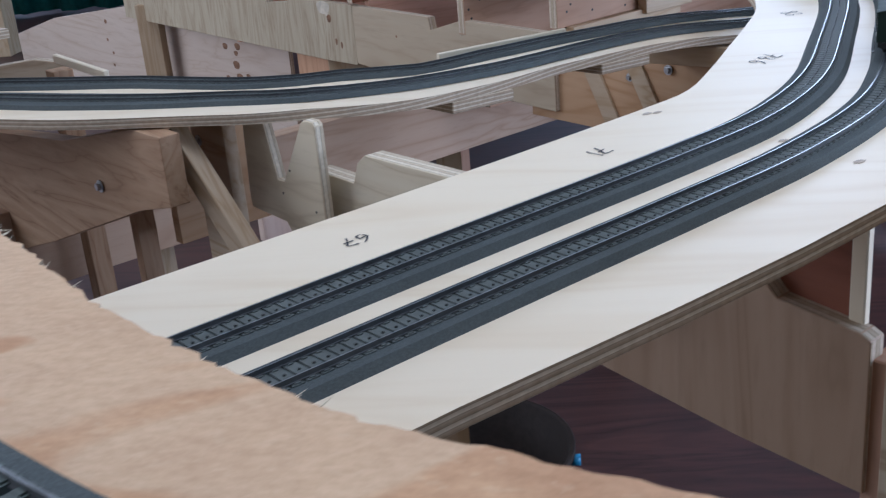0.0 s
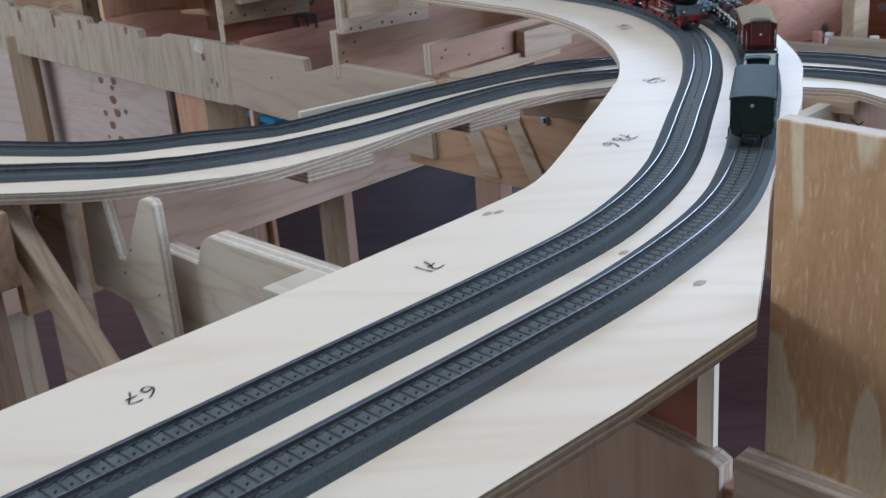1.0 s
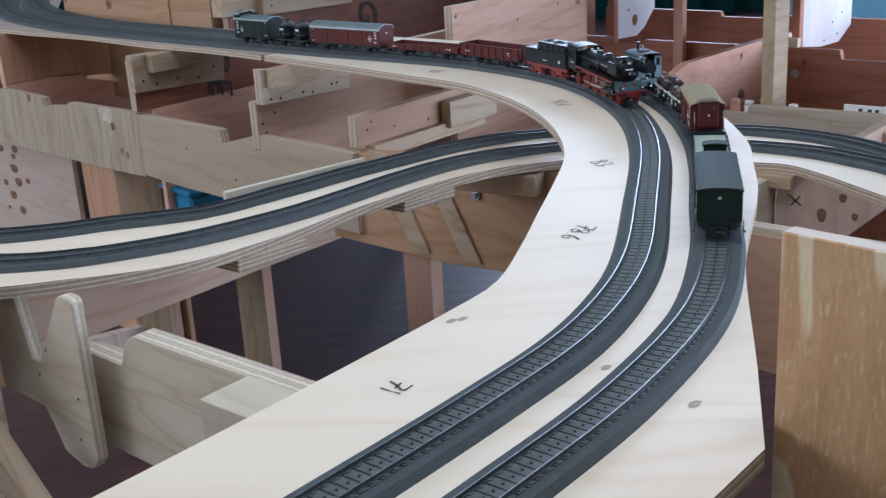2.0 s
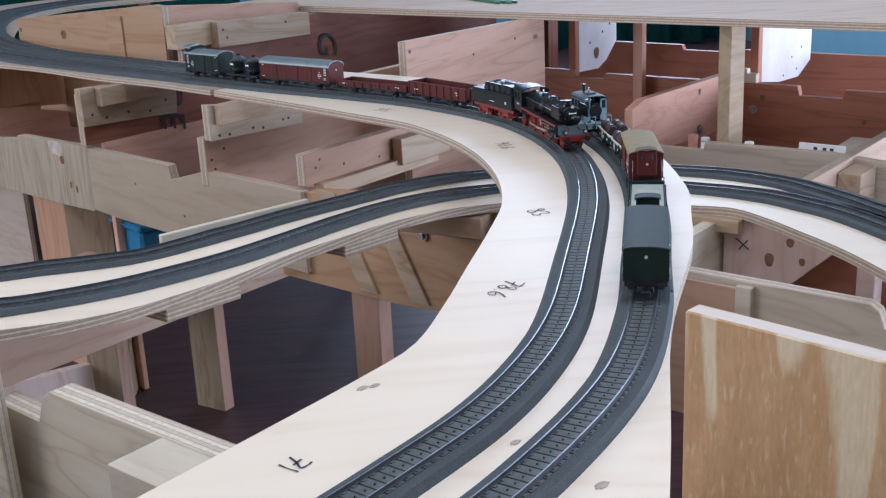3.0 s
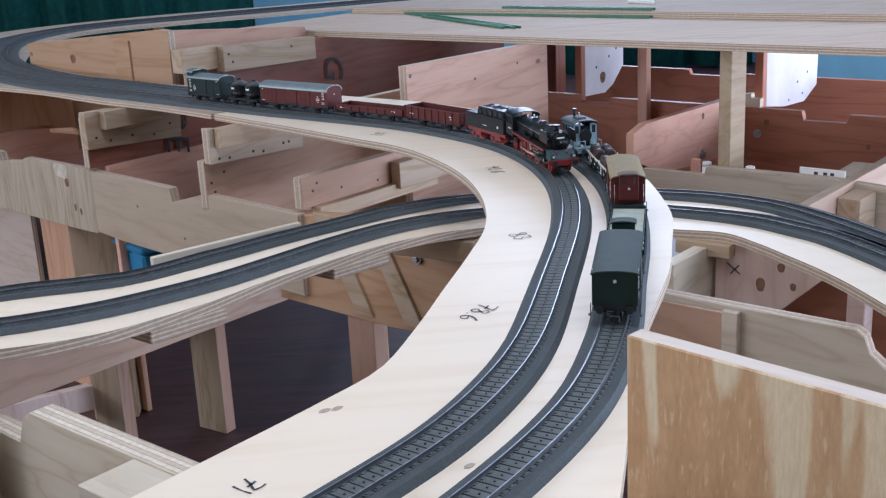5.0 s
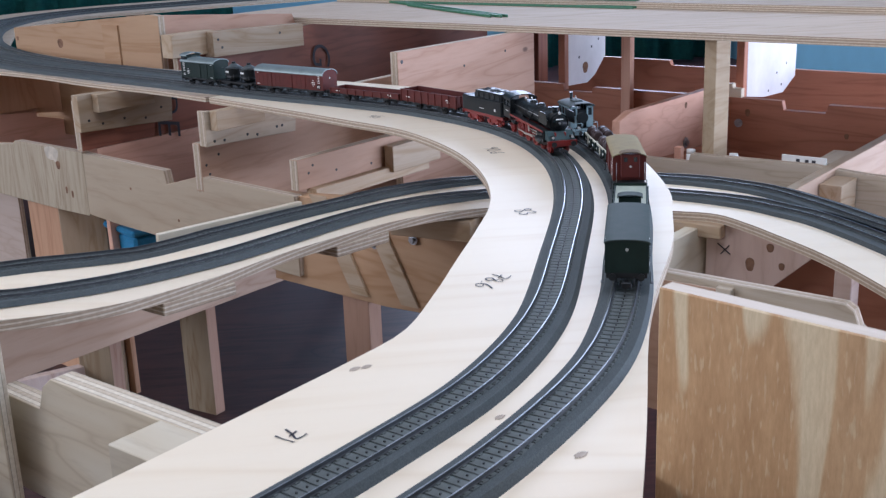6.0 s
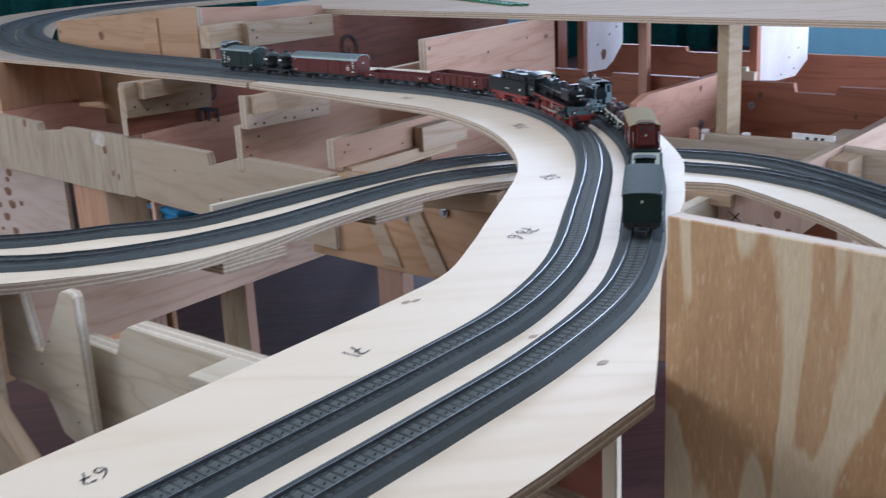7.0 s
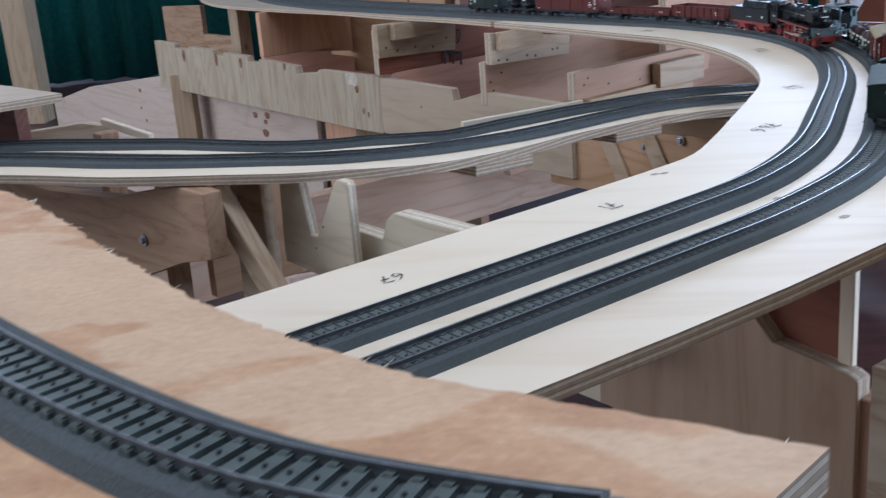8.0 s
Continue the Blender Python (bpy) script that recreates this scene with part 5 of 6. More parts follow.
for _s in (0.265, 0.355):
    _b = go(go(_o, V, _s), U, 0.0095)
    _r = thing("plastic_tube", pose(_b[0], _b[1], FLOOR), "slim white plastic tube standing behind the plywood rail", "tube", "white tubes")
    part("tube_body", tube(bmesh.new(), (0, 0, 0), (0, 0, 0.495), 0.009, n=16), M_WHITE, _r)
    part("cap", tube(bmesh.new(), (0, 0, 0.495), (0, 0, 0.503), 0.0092, 0.0085, n=16), M_WHITE, _r)

# ---------------------------------------------------------------- rolling stock
RAIL = 0.0052 + 0.0040


SIZE = 1.09


def set_on(line, s, base, size=SIZE):
    """The pose of a vehicle whose axles stand base apart about the place s of a line."""
    a, c = line.at(s - size * base / 2), line.at(s + size * base / 2)
    m = (a + c) / 2
    return pose(m[0], m[1], RAIL, 0, 0, math.degrees(math.atan2(c[1] - a[1], c[0] - a[0]))) @ Matrix.Scale(size, 4)


def wheelset(root, x, r=0.0055, material=None, spokes=False):
    w = None
    for y in (-0.0078, 0.0078):
        sg = 1 if y > 0 else -1
        bm = tube(bmesh.new(), (x, y, r), (x, y + sg * 0.0026, r), r, n=20)
        tube(bm, (x, y - sg * 0.0008, r), (x, y, r), r + 0.0007, n=20)
        tube(bm, (x, y + sg * 0.0026, r), (x, y + sg * 0.0030, r), r * 0.72, r * 0.66, n=20)
        tube(bm, (x, y + sg * 0.0028, r), (x, y + sg * 0.0040, r), r * 0.22, n=10)
        if spokes:
            for k in range(5):
                t = math.pi * k / 5
                tube(bm, (x - r * 0.8 * math.cos(t), y + sg * 0.0030, r - r * 0.8 * math.sin(t)), (x + r * 0.8 * math.cos(t), y + sg * 0.0030, r + r * 0.8 * math.sin(t)), 0.0006, n=5)
        w = part("wheel", bm, material or M_UNDER, root)
    part("axle", tube(bmesh.new(), (x, -0.0078, r), (x, 0.0078, r), 0.0011, n=8), M_UNDER, root)
    return w


def bogie_gear(root, length, axles, material=None, low=0.0075, beam=None, r=0.0055):
    """Frame, buffers, couplings, axle guards and wheels of a wagon."""
    material = material or M_UNDER
    h = length / 2
    for y in (-0.0115, 0.0115):
        bm = box(bmesh.new(), -h, h, y - 0.001, y + 0.001, low + 0.0015, low + 0.0045, 0.0003)
        part("sole_bar", bm, material, root)
    for sg in (-1, 1):
        part("buffer_beam", box(bmesh.new(), *sorted((sg * h, sg * (h - 0.0016))), -0.0145, 0.0145, low + 0.0008, low + 0.0052, 0.0003), beam or material, root)
        for y in (-0.010, 0.010):
            bm = tube(bmesh.new(), (sg * h, y, low + 0.003), (sg * (h + 0.0045), y, low + 0.003), 0.0014, 0.0011, n=10)
            tube(bm, (sg * (h + 0.0045), y, low + 0.003), (sg * (h + 0.0052), y, low + 0.003), 0.0026, n=14)
            part("buffer", bm, M_UNDER, root)
        bm = box(bmesh.new(), *sorted((sg * (h - 0.004), sg * (h + 0.009))), -0.0018, 0.0018, low - 0.0035, low - 0.002, 0.0003)
        box(bm, *sorted((sg * (h + 0.007), sg * (h + 0.0095))), -0.0035, 0.0035, low - 0.004, low + 0.0005, 0.0004)
        part("coupling", bm, M_UNDER, root)
        bm = bmesh.new()
        for y in (-0.005, 0.005):
            tube(bm, (sg * (h + 0.0005), y, low + 0.001), (sg * (h + 0.0015), y, low - 0.004), 0.0004, n=6)
        part("brake_hose", bm, M_UNDER, root)
    for x in axles:
        wheelset(root, x, r)
        for y in (-0.0122, 0.0122):
            sg = 1 if y > 0 else -1
            bm = prism(bmesh.new(), [(x - 0.0055, low + 0.002), (x - 0.0018, r - 0.0016), (x + 0.0018, r - 0.0016), (x + 0.0055, low + 0.002)], *sorted((y, y + sg * 0.0008)))
            box(bm, x - 0.0016, x + 0.0016, *sorted((y, y + sg * 0.0024)), r - 0.0014, r + 0.0016, 0.0004)
            box(bm, x - 0.0075, x + 0.0075, *sorted((y, y + sg * 0.0014)), r + 0.0018, r + 0.0027, 0.0003)
            part("axle_guard", bm, M_UNDER, root)
    # brake gear between the axles
    for k in (-1, 1):
        bm = tube(bmesh.new(), (k * 0.006, -0.009, low - 0.001), (k * 0.02, -0.009, low - 0.0035), 0.0006, n=6)
        tube(bm, (k * 0.006, 0.009, low - 0.001), (k * 0.02, 0.009, low - 0.0035), 0.0006, n=6)
        box(bm, k * 0.012 - 0.003, k * 0.012 + 0.003, -0.006, 0.006, low - 0.003, low + 0.001, 0.0004)
        part("brake_gear", bm, M_UNDER, root)


def arch(half, z0, rise, n=14, over=0.0):
    """A roof's arched cross-section, 0.8 mm thick."""
    top = [(half * math.cos(math.pi * i / n), z0 + rise * math.sin(math.pi * i / n) ** 0.9) for i in range(n + 1)]
    return top + [(y * 0.97, z - 0.0009) for y, z in reversed(top)]


def bars(root, rows, material=None, label="row of tiny print"):
    """Small flat bars of print: (x0, x1, y, z0, z1), lying 0.15 mm proud of a side wall."""
    for x0, x1, y, z0, z1 in rows:
        sg = 1 if y > 0 else -1
        part("print", box(bmesh.new(), x0, x1, *sorted((y, y + sg * 0.00018)), z0, z1), material or M_WHITE, root, label)


def box_van(line, s, length, body, roof, label, roof_rise=0.006, hut=False, planks=14, tall=0.027, doors=True, wheelbase=0.055):
    root = thing("box_van", set_on(line, s, wheelbase), label, "railway wagon", "rolling stock")
    low, w = 0.0075, 0.0155
    z0 = low + 0.0045
    h = length / 2
    x_back = -h + (0.012 if hut else 0)
    bogie_gear(root, length, (-wheelbase / 2, wheelbase / 2), low=low)
    part("body", box(bmesh.new(), x_back, h, -w, w, z0, z0 + tall, 0.0003), body, root)
    n = planks
    for y in (-w, w):
        sg = 1 if y > 0 else -1
        for i in range(1, n):
            x = x_back + (h - x_back) * i / n
            wide = 0.0006 if i % 4 == 0 else 0.00025
            part("side_rib", box(bmesh.new(), x - wide, x + wide, *sorted((y, y + sg * (0.0007 if i % 4 == 0 else 0.0002))), z0 + 0.0005, z0 + tall - 0.0005), body, root)
        if doors:
            c = (x_back + h) / 2
            part("door", box(bmesh.new(), c - 0.009, c + 0.009, *sorted((y, y + sg * 0.0009)), z0 + 0.001, z0 + tall - 0.002, 0.0002), body, root)
            part("door_rail", box(bmesh.new(), c - 0.009, c + 0.028, *sorted((y, y + sg * 0.0014)), z0 - 0.0004, z0 + 0.0006), M_UNDER, root)
        for x in (x_back + 0.004, h - 0.004):
            bm = box(bmesh.new(), x - 0.002, x + 0.002, *sorted((y + sg * 0.001, y + sg * 0.0028)), 0.004, 0.0046, 0.0001)
            for k in (-0.0018, 0.0018):
                box(bm, x + k - 0.0002, x + k + 0.0002, *sorted((y + sg * 0.001, y + sg * 0.0014)), 0.004, z0)
            part("footstep", bm, M_UNDER, root)
    for x, k in ((x_back, -1), (h, 1)):
        pts = [(w * math.cos(math.pi * i / 12), z0 + tall + (roof_rise - 0.0006) * math.sin(math.pi * i / 12) ** 0.9) for i in range(13)]
        part("gable", cross(bmesh.new(), pts + [(-w, z0 + tall - 0.0004), (w, z0 + tall - 0.0004)], *sorted((x - k * 0.001, x))), body, root)
    bm = cross(bmesh.new(), arch(w + 0.0008, z0 + tall, roof_rise), x_back - 0.0008, h + 0.0008, smooth=False)
    part("roof", bm, roof, root, "plain curved roof")
    bars(root, [(x_back + 0.006, x_back + 0.0105, -w, z0 + 0.0105 + 0.0024 * k, z0 + 0.0115 + 0.0024 * k) for k in range(6)], None, "louvre")
    bars(root, [(x_back + 0.006, x_back + 0.0105, w, z0 + 0.0105 + 0.0024 * k, z0 + 0.0115 + 0.0024 * k) for k in range(6)], None, "louvre")
    for y in (-w, w):
        part("panel", box(bmesh.new(), x_back + 0.005, x_back + 0.0125, *sorted((y, y + (0.0002 if y > 0 else -0.0002))), z0 + 0.002, z0 + 0.0085), M_BLACK, root, "black notice panel")
        sg = 0.0002 if y > 0 else -0.0002
        bars(root, [(x_back + 0.006, x_back + 0.0115, y + sg, z0 + 0.004 + 0.0018 * k, z0 + 0.0047 + 0.0018 * k) for k in range(2)])
        bars(root, [(x_back + 0.016, x_back + 0.023, y, z0 + 0.0085 + 0.0022 * k, z0 + 0.0095 + 0.0022 * k) for k in range(2)] + [(x_back + 0.018, x_back + 0.021, y, z0 + 0.006, z0 + 0.0068), (x_back + 0.0185, x_back + 0.0205, y, z0 + 0.0135, z0 + 0.015),
                    (h - 0.010, h - 0.004, y, z0 + 0.0025, z0 + 0.0032), (h - 0.008, h - 0.005, y, z0 + tall - 0.003, z0 + tall - 0.0022)])
    if hut:
        part("brake_hut", box(bmesh.new(), -h + 0.0015, x_back - 0.0004, -0.0085, 0.0085, z0 + 0.0055, z0 + tall + 0.005, 0.0003), body, root, "brakeman's hut on the end platform")
        bm = cross(bmesh.new(), arch(0.0098, z0 + tall + 0.005, 0.0026, 10), -h + 0.0008, x_back + 0.0006)
        part("hut_roof", bm, paint("hut_roof_brown", (0.16, 0.115, 0.075), 0.8, spec=0.15), root)
        for y in (-0.0045, 0.0045):
            part("hut_window", box(bmesh.new(), -h + 0.0012, -h + 0.0016, y - 0.0016, y + 0.0016, z0 + tall - 0.002, z0 + tall + 0.0022), M_GLASSY, root)
        part("tail_lamp", tube(bmesh.new(), (-h + 0.0005, 0, z0 + 0.016), (-h + 0.0016, 0, z0 + 0.016), 0.0011, n=12), M_LAMP, root)
        part("platform", box(bmesh.new(), -h, x_back, -0.0135, 0.0135, z0 - 0.0004, z0 + 0.0006), M_UNDER, root)
        for y in (-0.013, 0.013):
            part("handrail", tube(bmesh.new(), (-h + 0.001, y, z0), (-h + 0.001, y, z0 + 0.020), 0.00025, n=6), M_STEEL, root, "thin end handrail")
            part("steps", box(bmesh.new(), -h + 0.002, x_back - 0.002, y - 0.001, y + 0.001, 0.004, 0.0046), M_UNDER, root)
    else:
        part("tail_lamp", tube(bmesh.new(), (-h - 0.0006, 0, z0 + tall - 0.005), (-h, 0, z0 + tall - 0.005), 0.0012, n=12), M_LAMP, root)
    return root


def flat_wagon(line, s, length, label, wheelbase, side, deck, hut=False):
    root = thing("flat_wagon", set_on(line, s, wheelbase), label, "railway wagon", "rolling stock")
    low, w = 0.0075, 0.0150
    z0 = low + 0.0045
    h = length / 2
    bogie_gear(root, length, (-wheelbase / 2, wheelbase / 2), low=low)
    part("floor", box(bmesh.new(), -h, h, -w, w, z0 - 0.0012, z0), side, root)
    n = int(length / 0.0032)
    for i in range(n):
        x = -h + length * i / n
        part("deck_board", box(bmesh.new(), x + 0.0002, x + length / n - 0.0002, -w + 0.0014, w - 0.0014, z0, z0 + 0.0009), deck, root)
    for y in (-w, w):
        sg = 1 if y > 0 else -1
        part("side_board", box(bmesh.new(), -h, h, *sorted((y - sg * 0.0012, y)), z0 - 0.003, z0 + 0.0022, 0.0003), side, root)
        for k in range(9):
            x = -h + 0.006 + (length - 0.012) * k / 8
            part("stake_pocket", box(bmesh.new(), x - 0.0011, x + 0.0011, *sorted((y, y + sg * 0.0011)), z0 - 0.0028, z0 + 0.0018), side, root)
        bars(root, [(-h + 0.012 + 0.014 * k, -h + 0.016 + 0.014 * k, y, z0 - 0.001, z0 + 0.0006) for k in range(6)])
    for x in (-h, h):
        part("end_board", box(bmesh.new(), x - 0.0007, x + 0.0007, -w, w, z0, z0 + 0.0032), side, root)
    if hut:
        part("brake_hut", box(bmesh.new(), -h + 0.0008, -h + 0.0108, -0.009, 0.009, z0 + 0.0005, z0 + 0.024, 0.0004), side, root, "green brakeman's cabin")
        part("hut_roof", cross(bmesh.new(), arch(0.0102, z0 + 0.024, 0.0022, 10), -h - 0.0004, -h + 0.012), M_GREENROOF, root)
        for k in (-0.0003, 0.0105):
            part("hut_window", box(bmesh.new(), -h + k + 0.0004, -h + k + 0.0008, -0.0035, 0.0035, z0 + 0.015, z0 + 0.020), M_GLASSY, root)
    return root


def barrel_wagon(line, s, length=0.118):
    root = thing("flat_wagon", set_on(line, s, 0.06), "dark green flat wagon with an ivory load frame", "railway wagon", "rolling stock")
    low, w = 0.0075, 0.0145
    z0 = low + 0.0045
    h = length / 2
    bogie_gear(root, length, (-0.03, 0.03), low=low)
    part("floor", box(bmesh.new(), -h, h, -w, w, z0 - 0.001, z0 + 0.0006), M_UNDER, root)
    for y in (-w, w):
        sg = 1 if y > 0 else -1
        part("side_board", box(bmesh.new(), -h, h, *sorted((y - sg * 0.001, y)), z0 - 0.0032, z0 + 0.0032, 0.0003), M_GREEN, root)
        part("load_rail", box(bmesh.new(), -h, h, *sorted((y - sg * 0.0034, y - sg * 0.0014)), z0 + 0.0008, z0 + 0.0042, 0.0003), M_IVORY, root, "ivory load rail")
        for k in range(6):
            x = -h + 0.009 + (length - 0.018) * k / 5
            part("stake", box(bmesh.new(), x - 0.0009, x + 0.0009, *sorted((y - sg * 0.0002, y + sg * 0.0010)), z0 - 0.003, z0 + 0.006, 0.0002), M_IVORY if k in (1, 4) else M_GREEN, root)
        bars(root, [(-h + 0.012 + 0.0175 * k, -h + 0.0165 + 0.0175 * k, y, z0 - 0.0012, z0 + 0.001) for k in range(6)])
    for x in (-h + 0.001, -h + 0.012, -0.0015, 0.0045, h - 0.012, h - 0.001):
        part("cross_rail", box(bmesh.new(), x - 0.001, x + 0.001, -w + 0.0035, w - 0.0035, z0 + 0.0008, z0 + 0.0040), M_IVORY, root)
    mat = root.matrix_basis
    for cx in (-0.042, -0.022, 0.017, 0.037):
        for cy in (-0.0058, 0.0058):
            bm = bmesh.new()
            prof = [(0, 0.0046), (0.0006, 0.0050), (0.0045, 0.0056), (0.005, 0.0060), (0.0058, 0.0060), (0.0063, 0.0056), (0.0120, 0.0056), (0.0125, 0.0060), (0.0133, 0.0060), (0.0138, 0.0056), (0.0182, 0.0050), (0.0188, 0.0046)]
            rings = [[bm.verts.new((x, r * math.cos(2 * math.pi * i / 18), r * math.sin(2 * math.pi * i / 18))) for i in range(18)] for x, r in prof]
            for a, c in zip(rings[:-1], rings[1:]):
                for i in range(18):
                    bm.faces.new((a[i], a[(i + 1) % 18], c[(i + 1) % 18], c[i])).smooth = True
            bm.faces.new(rings[0][::-1])
            bm.faces.new(rings[-1])
            bmesh.ops.recalc_face_normals(bm, faces=bm.faces[:])
            tagged(part("barrel", bm, M_BARREL, None, "", mat @ pose(cx, cy, z0 + 0.0066)), "dark brown hooped barrel lying on a flat wagon", "barrel", "barrels")
    return root


def tank_loco(line, s):
    """A small boxy locomotive with a glazed cab all round."""
    root = thing("tank_locomotive", set_on(line, s, 0.034, 1.0), "small grey-green glazed-cab steam locomotive with dark roof", "locomotive", "rolling stock")
    low, w, h = 0.0085, 0.0155, 0.037
    z0 = low + 0.0045
    bogie_gear(root, 0.074, (-0.018, 0.018), low=0.008, r=0.0075)
    part("footplate", box(bmesh.new(), -h, h, -0.0165, 0.0165, z0 - 0.0016, z0, 0.0004), M_GREY, root)
    for y in (-0.0165, 0.0165):
        sg = 1 if y > 0 else -1
        part("valance", box(bmesh.new(), -h, h, *sorted((y, y - sg * 0.0008)), z0 - 0.0045, z0 - 0.0016), M_DARKROOF, root)
    x0, x1 = -0.021, 0.021
    for y in (-w, w):
        sg = 1 if y > 0 else -1
        part("cab_side", box(bmesh.new(), x0, x1, *sorted((y, y - sg * 0.001)), z0, z0 + 0.0165, 0.0002), M_GREY, root)
        for k in range(5):
            x = x0 + (x1 - x0 - 0.0016) * k / 4
            part("window_post", box(bmesh.new(), x, x + 0.0016, *sorted((y, y - sg * 0.001)), z0 + 0.0165, z0 + 0.026), M_GREY, root)
        part("cab_sill", box(bmesh.new(), x0, x1, *sorted((y, y - sg * 0.001)), z0 + 0.0255, z0 + 0.0285), M_GREY, root)
        for k in range(4):
            x = x0 + 0.0016 + (x1 - x0 - 0.0016) * k / 4
            part("pane", box(bmesh.new(), x, x + (x1 - x0) / 4 - 0.002, *sorted((y - sg * 0.0006, y - sg * 0.0008)), z0 + 0.0165, z0 + 0.0255), M_GLASSY, root)
        part("number_plate", box(bmesh.new(), -0.004, 0.004, *sorted((y, y + sg * 0.0003)), z0 + 0.007, z0 + 0.0092), M_LRED, root, "small red plate")
        bars(root, [(-0.014, -0.011, y, z0 + 0.0065, z0 + 0.0072), (0.010, 0.013, y, z0 + 0.0065, z0 + 0.0072), (-0.0025, 0.0025, y, z0 + 0.004, z0 + 0.0046)])
    for x, k in ((x0, -1), (x1, 1)):
        for y0, y1 in ((-w, -0.0065), (0.0065, w)):
            part("cab_front", box(bmesh.new(), *sorted((x, x - k * 0.001)), y0, y1, z0, z0 + 0.0165), M_GREY, root)
            part("cab_pillar", box(bmesh.new(), *sorted((x, x - k * 0.001)), y0, y0 + 0.002, z0 + 0.0165, z0 + 0.0285), M_GREY, root)
            part("cab_pillar", box(bmesh.new(), *sorted((x, x - k * 0.001)), y1 - 0.002, y1, z0 + 0.0165, z0 + 0.0285), M_GREY, root)
            part("front_pane", box(bmesh.new(), *sorted((x - k * 0.0004, x - k * 0.0006)), y0 + 0.002, y1 - 0.002, z0 + 0.0165, z0 + 0.0262), M_GLASSY, root)
            part("front_header", box(bmesh.new(), *sorted((x, x - k * 0.001)), y0, y1, z0 + 0.0262, z0 + 0.0285), M_GREY, root)
    part("boiler", tube(bmesh.new(), (-0.024, 0, z0 + 0.014), (0.027, 0, z0 + 0.014), 0.0075, n=24), M_BLACK, root)
    part("firebox", box(bmesh.new(), -0.0195, 0.0195, -0.0062, 0.0062, z0, z0 + 0.024, 0.001), M_BLACK, root, "dark boiler casing inside the cab")
    part("smokebox", tube(bmesh.new(), (0.027, 0, z0 + 0.013), (0.031, 0, z0 + 0.013), 0.0085, 0.0078, n=24), M_BLACK, root)
    part("roof", cross(bmesh.new(), arch(w + 0.0012, z0 + 0.0285, 0.0042), x0 - 0.0022, x1 + 0.0022), M_DARKROOF, root, "dark grey arched cab roof")
    bm = box(bmesh.new(), -0.009, 0.007, -0.006, 0.006, z0 + 0.0315, z0 + 0.0345, 0.0008)
    part("roof_vent", bm, M_DARKROOF, root)
    bm = tube(bmesh.new(), (0.016, 0, z0 + 0.028), (0.016, 0, z0 + 0.041), 0.0019, 0.0022, n=14)
    tube(bm, (0.016, 0, z0 + 0.0405), (0.016, 0, z0 + 0.0418), 0.0026, n=14)
    part("chimney", bm, M_BLACK, root)
    bm = tube(bmesh.new(), (0.001, 0, z0 + 0.034), (0.001, 0, z0 + 0.0385), 0.0009, n=8)
    tube(bm, (0.001, 0, z0 + 0.0385), (0.001, 0, z0 + 0.0395), 0.0014, 0.0004, n=8)
    part("whistle", bm, M_STEEL, root)
    for sg in (-1, 1):
        for y in (-0.0105, 0.0105):
            part("lamp", tube(bmesh.new(), (sg * (h - 0.002), y, z0 + 0.004), (sg * (h + 0.0006), y, z0 + 0.004), 0.0017, n=12), M_LAMP, root)
        part("beam", box(bmesh.new(), *sorted((sg * h, sg * (h + 0.001))), -0.0165, 0.0165, z0 - 0.005, z0 - 0.0004), M_GREY, root)
        for y in (-0.0150, -0.006, 0.006, 0.0150):
            part("handrail_post", tube(bmesh.new(), (sg * (h - 0.001), y, z0), (sg * (h - 0.001), y, z0 + 0.0095), 0.0004, n=6), M_GREY, root)
        bm = tube(bmesh.new(), (sg * (h - 0.001), -0.0150, z0 + 0.0095), (sg * (h - 0.001), -0.006, z0 + 0.0095), 0.0004, n=6)
        tube(bm, (sg * (h - 0.001), 0.006, z0 + 0.0095), (sg * (h - 0.001), 0.0150, z0 + 0.0095), 0.0004, n=6)
        for y in (-0.0150, 0.0150):
            tube(bm, (sg * (h - 0.001), y, z0 + 0.0095), (sg * 0.021, y, z0 + 0.0095), 0.0004, n=6)
        part("handrail", bm, M_GREY, root)
    for y in (-0.0135, 0.0135):
        part("coupling_rod", box(bmesh.new(), -0.019, 0.019, y - 0.0005, y + 0.0005, 0.0058, 0.0070, 0.0002), M_STEEL, root)
    return root


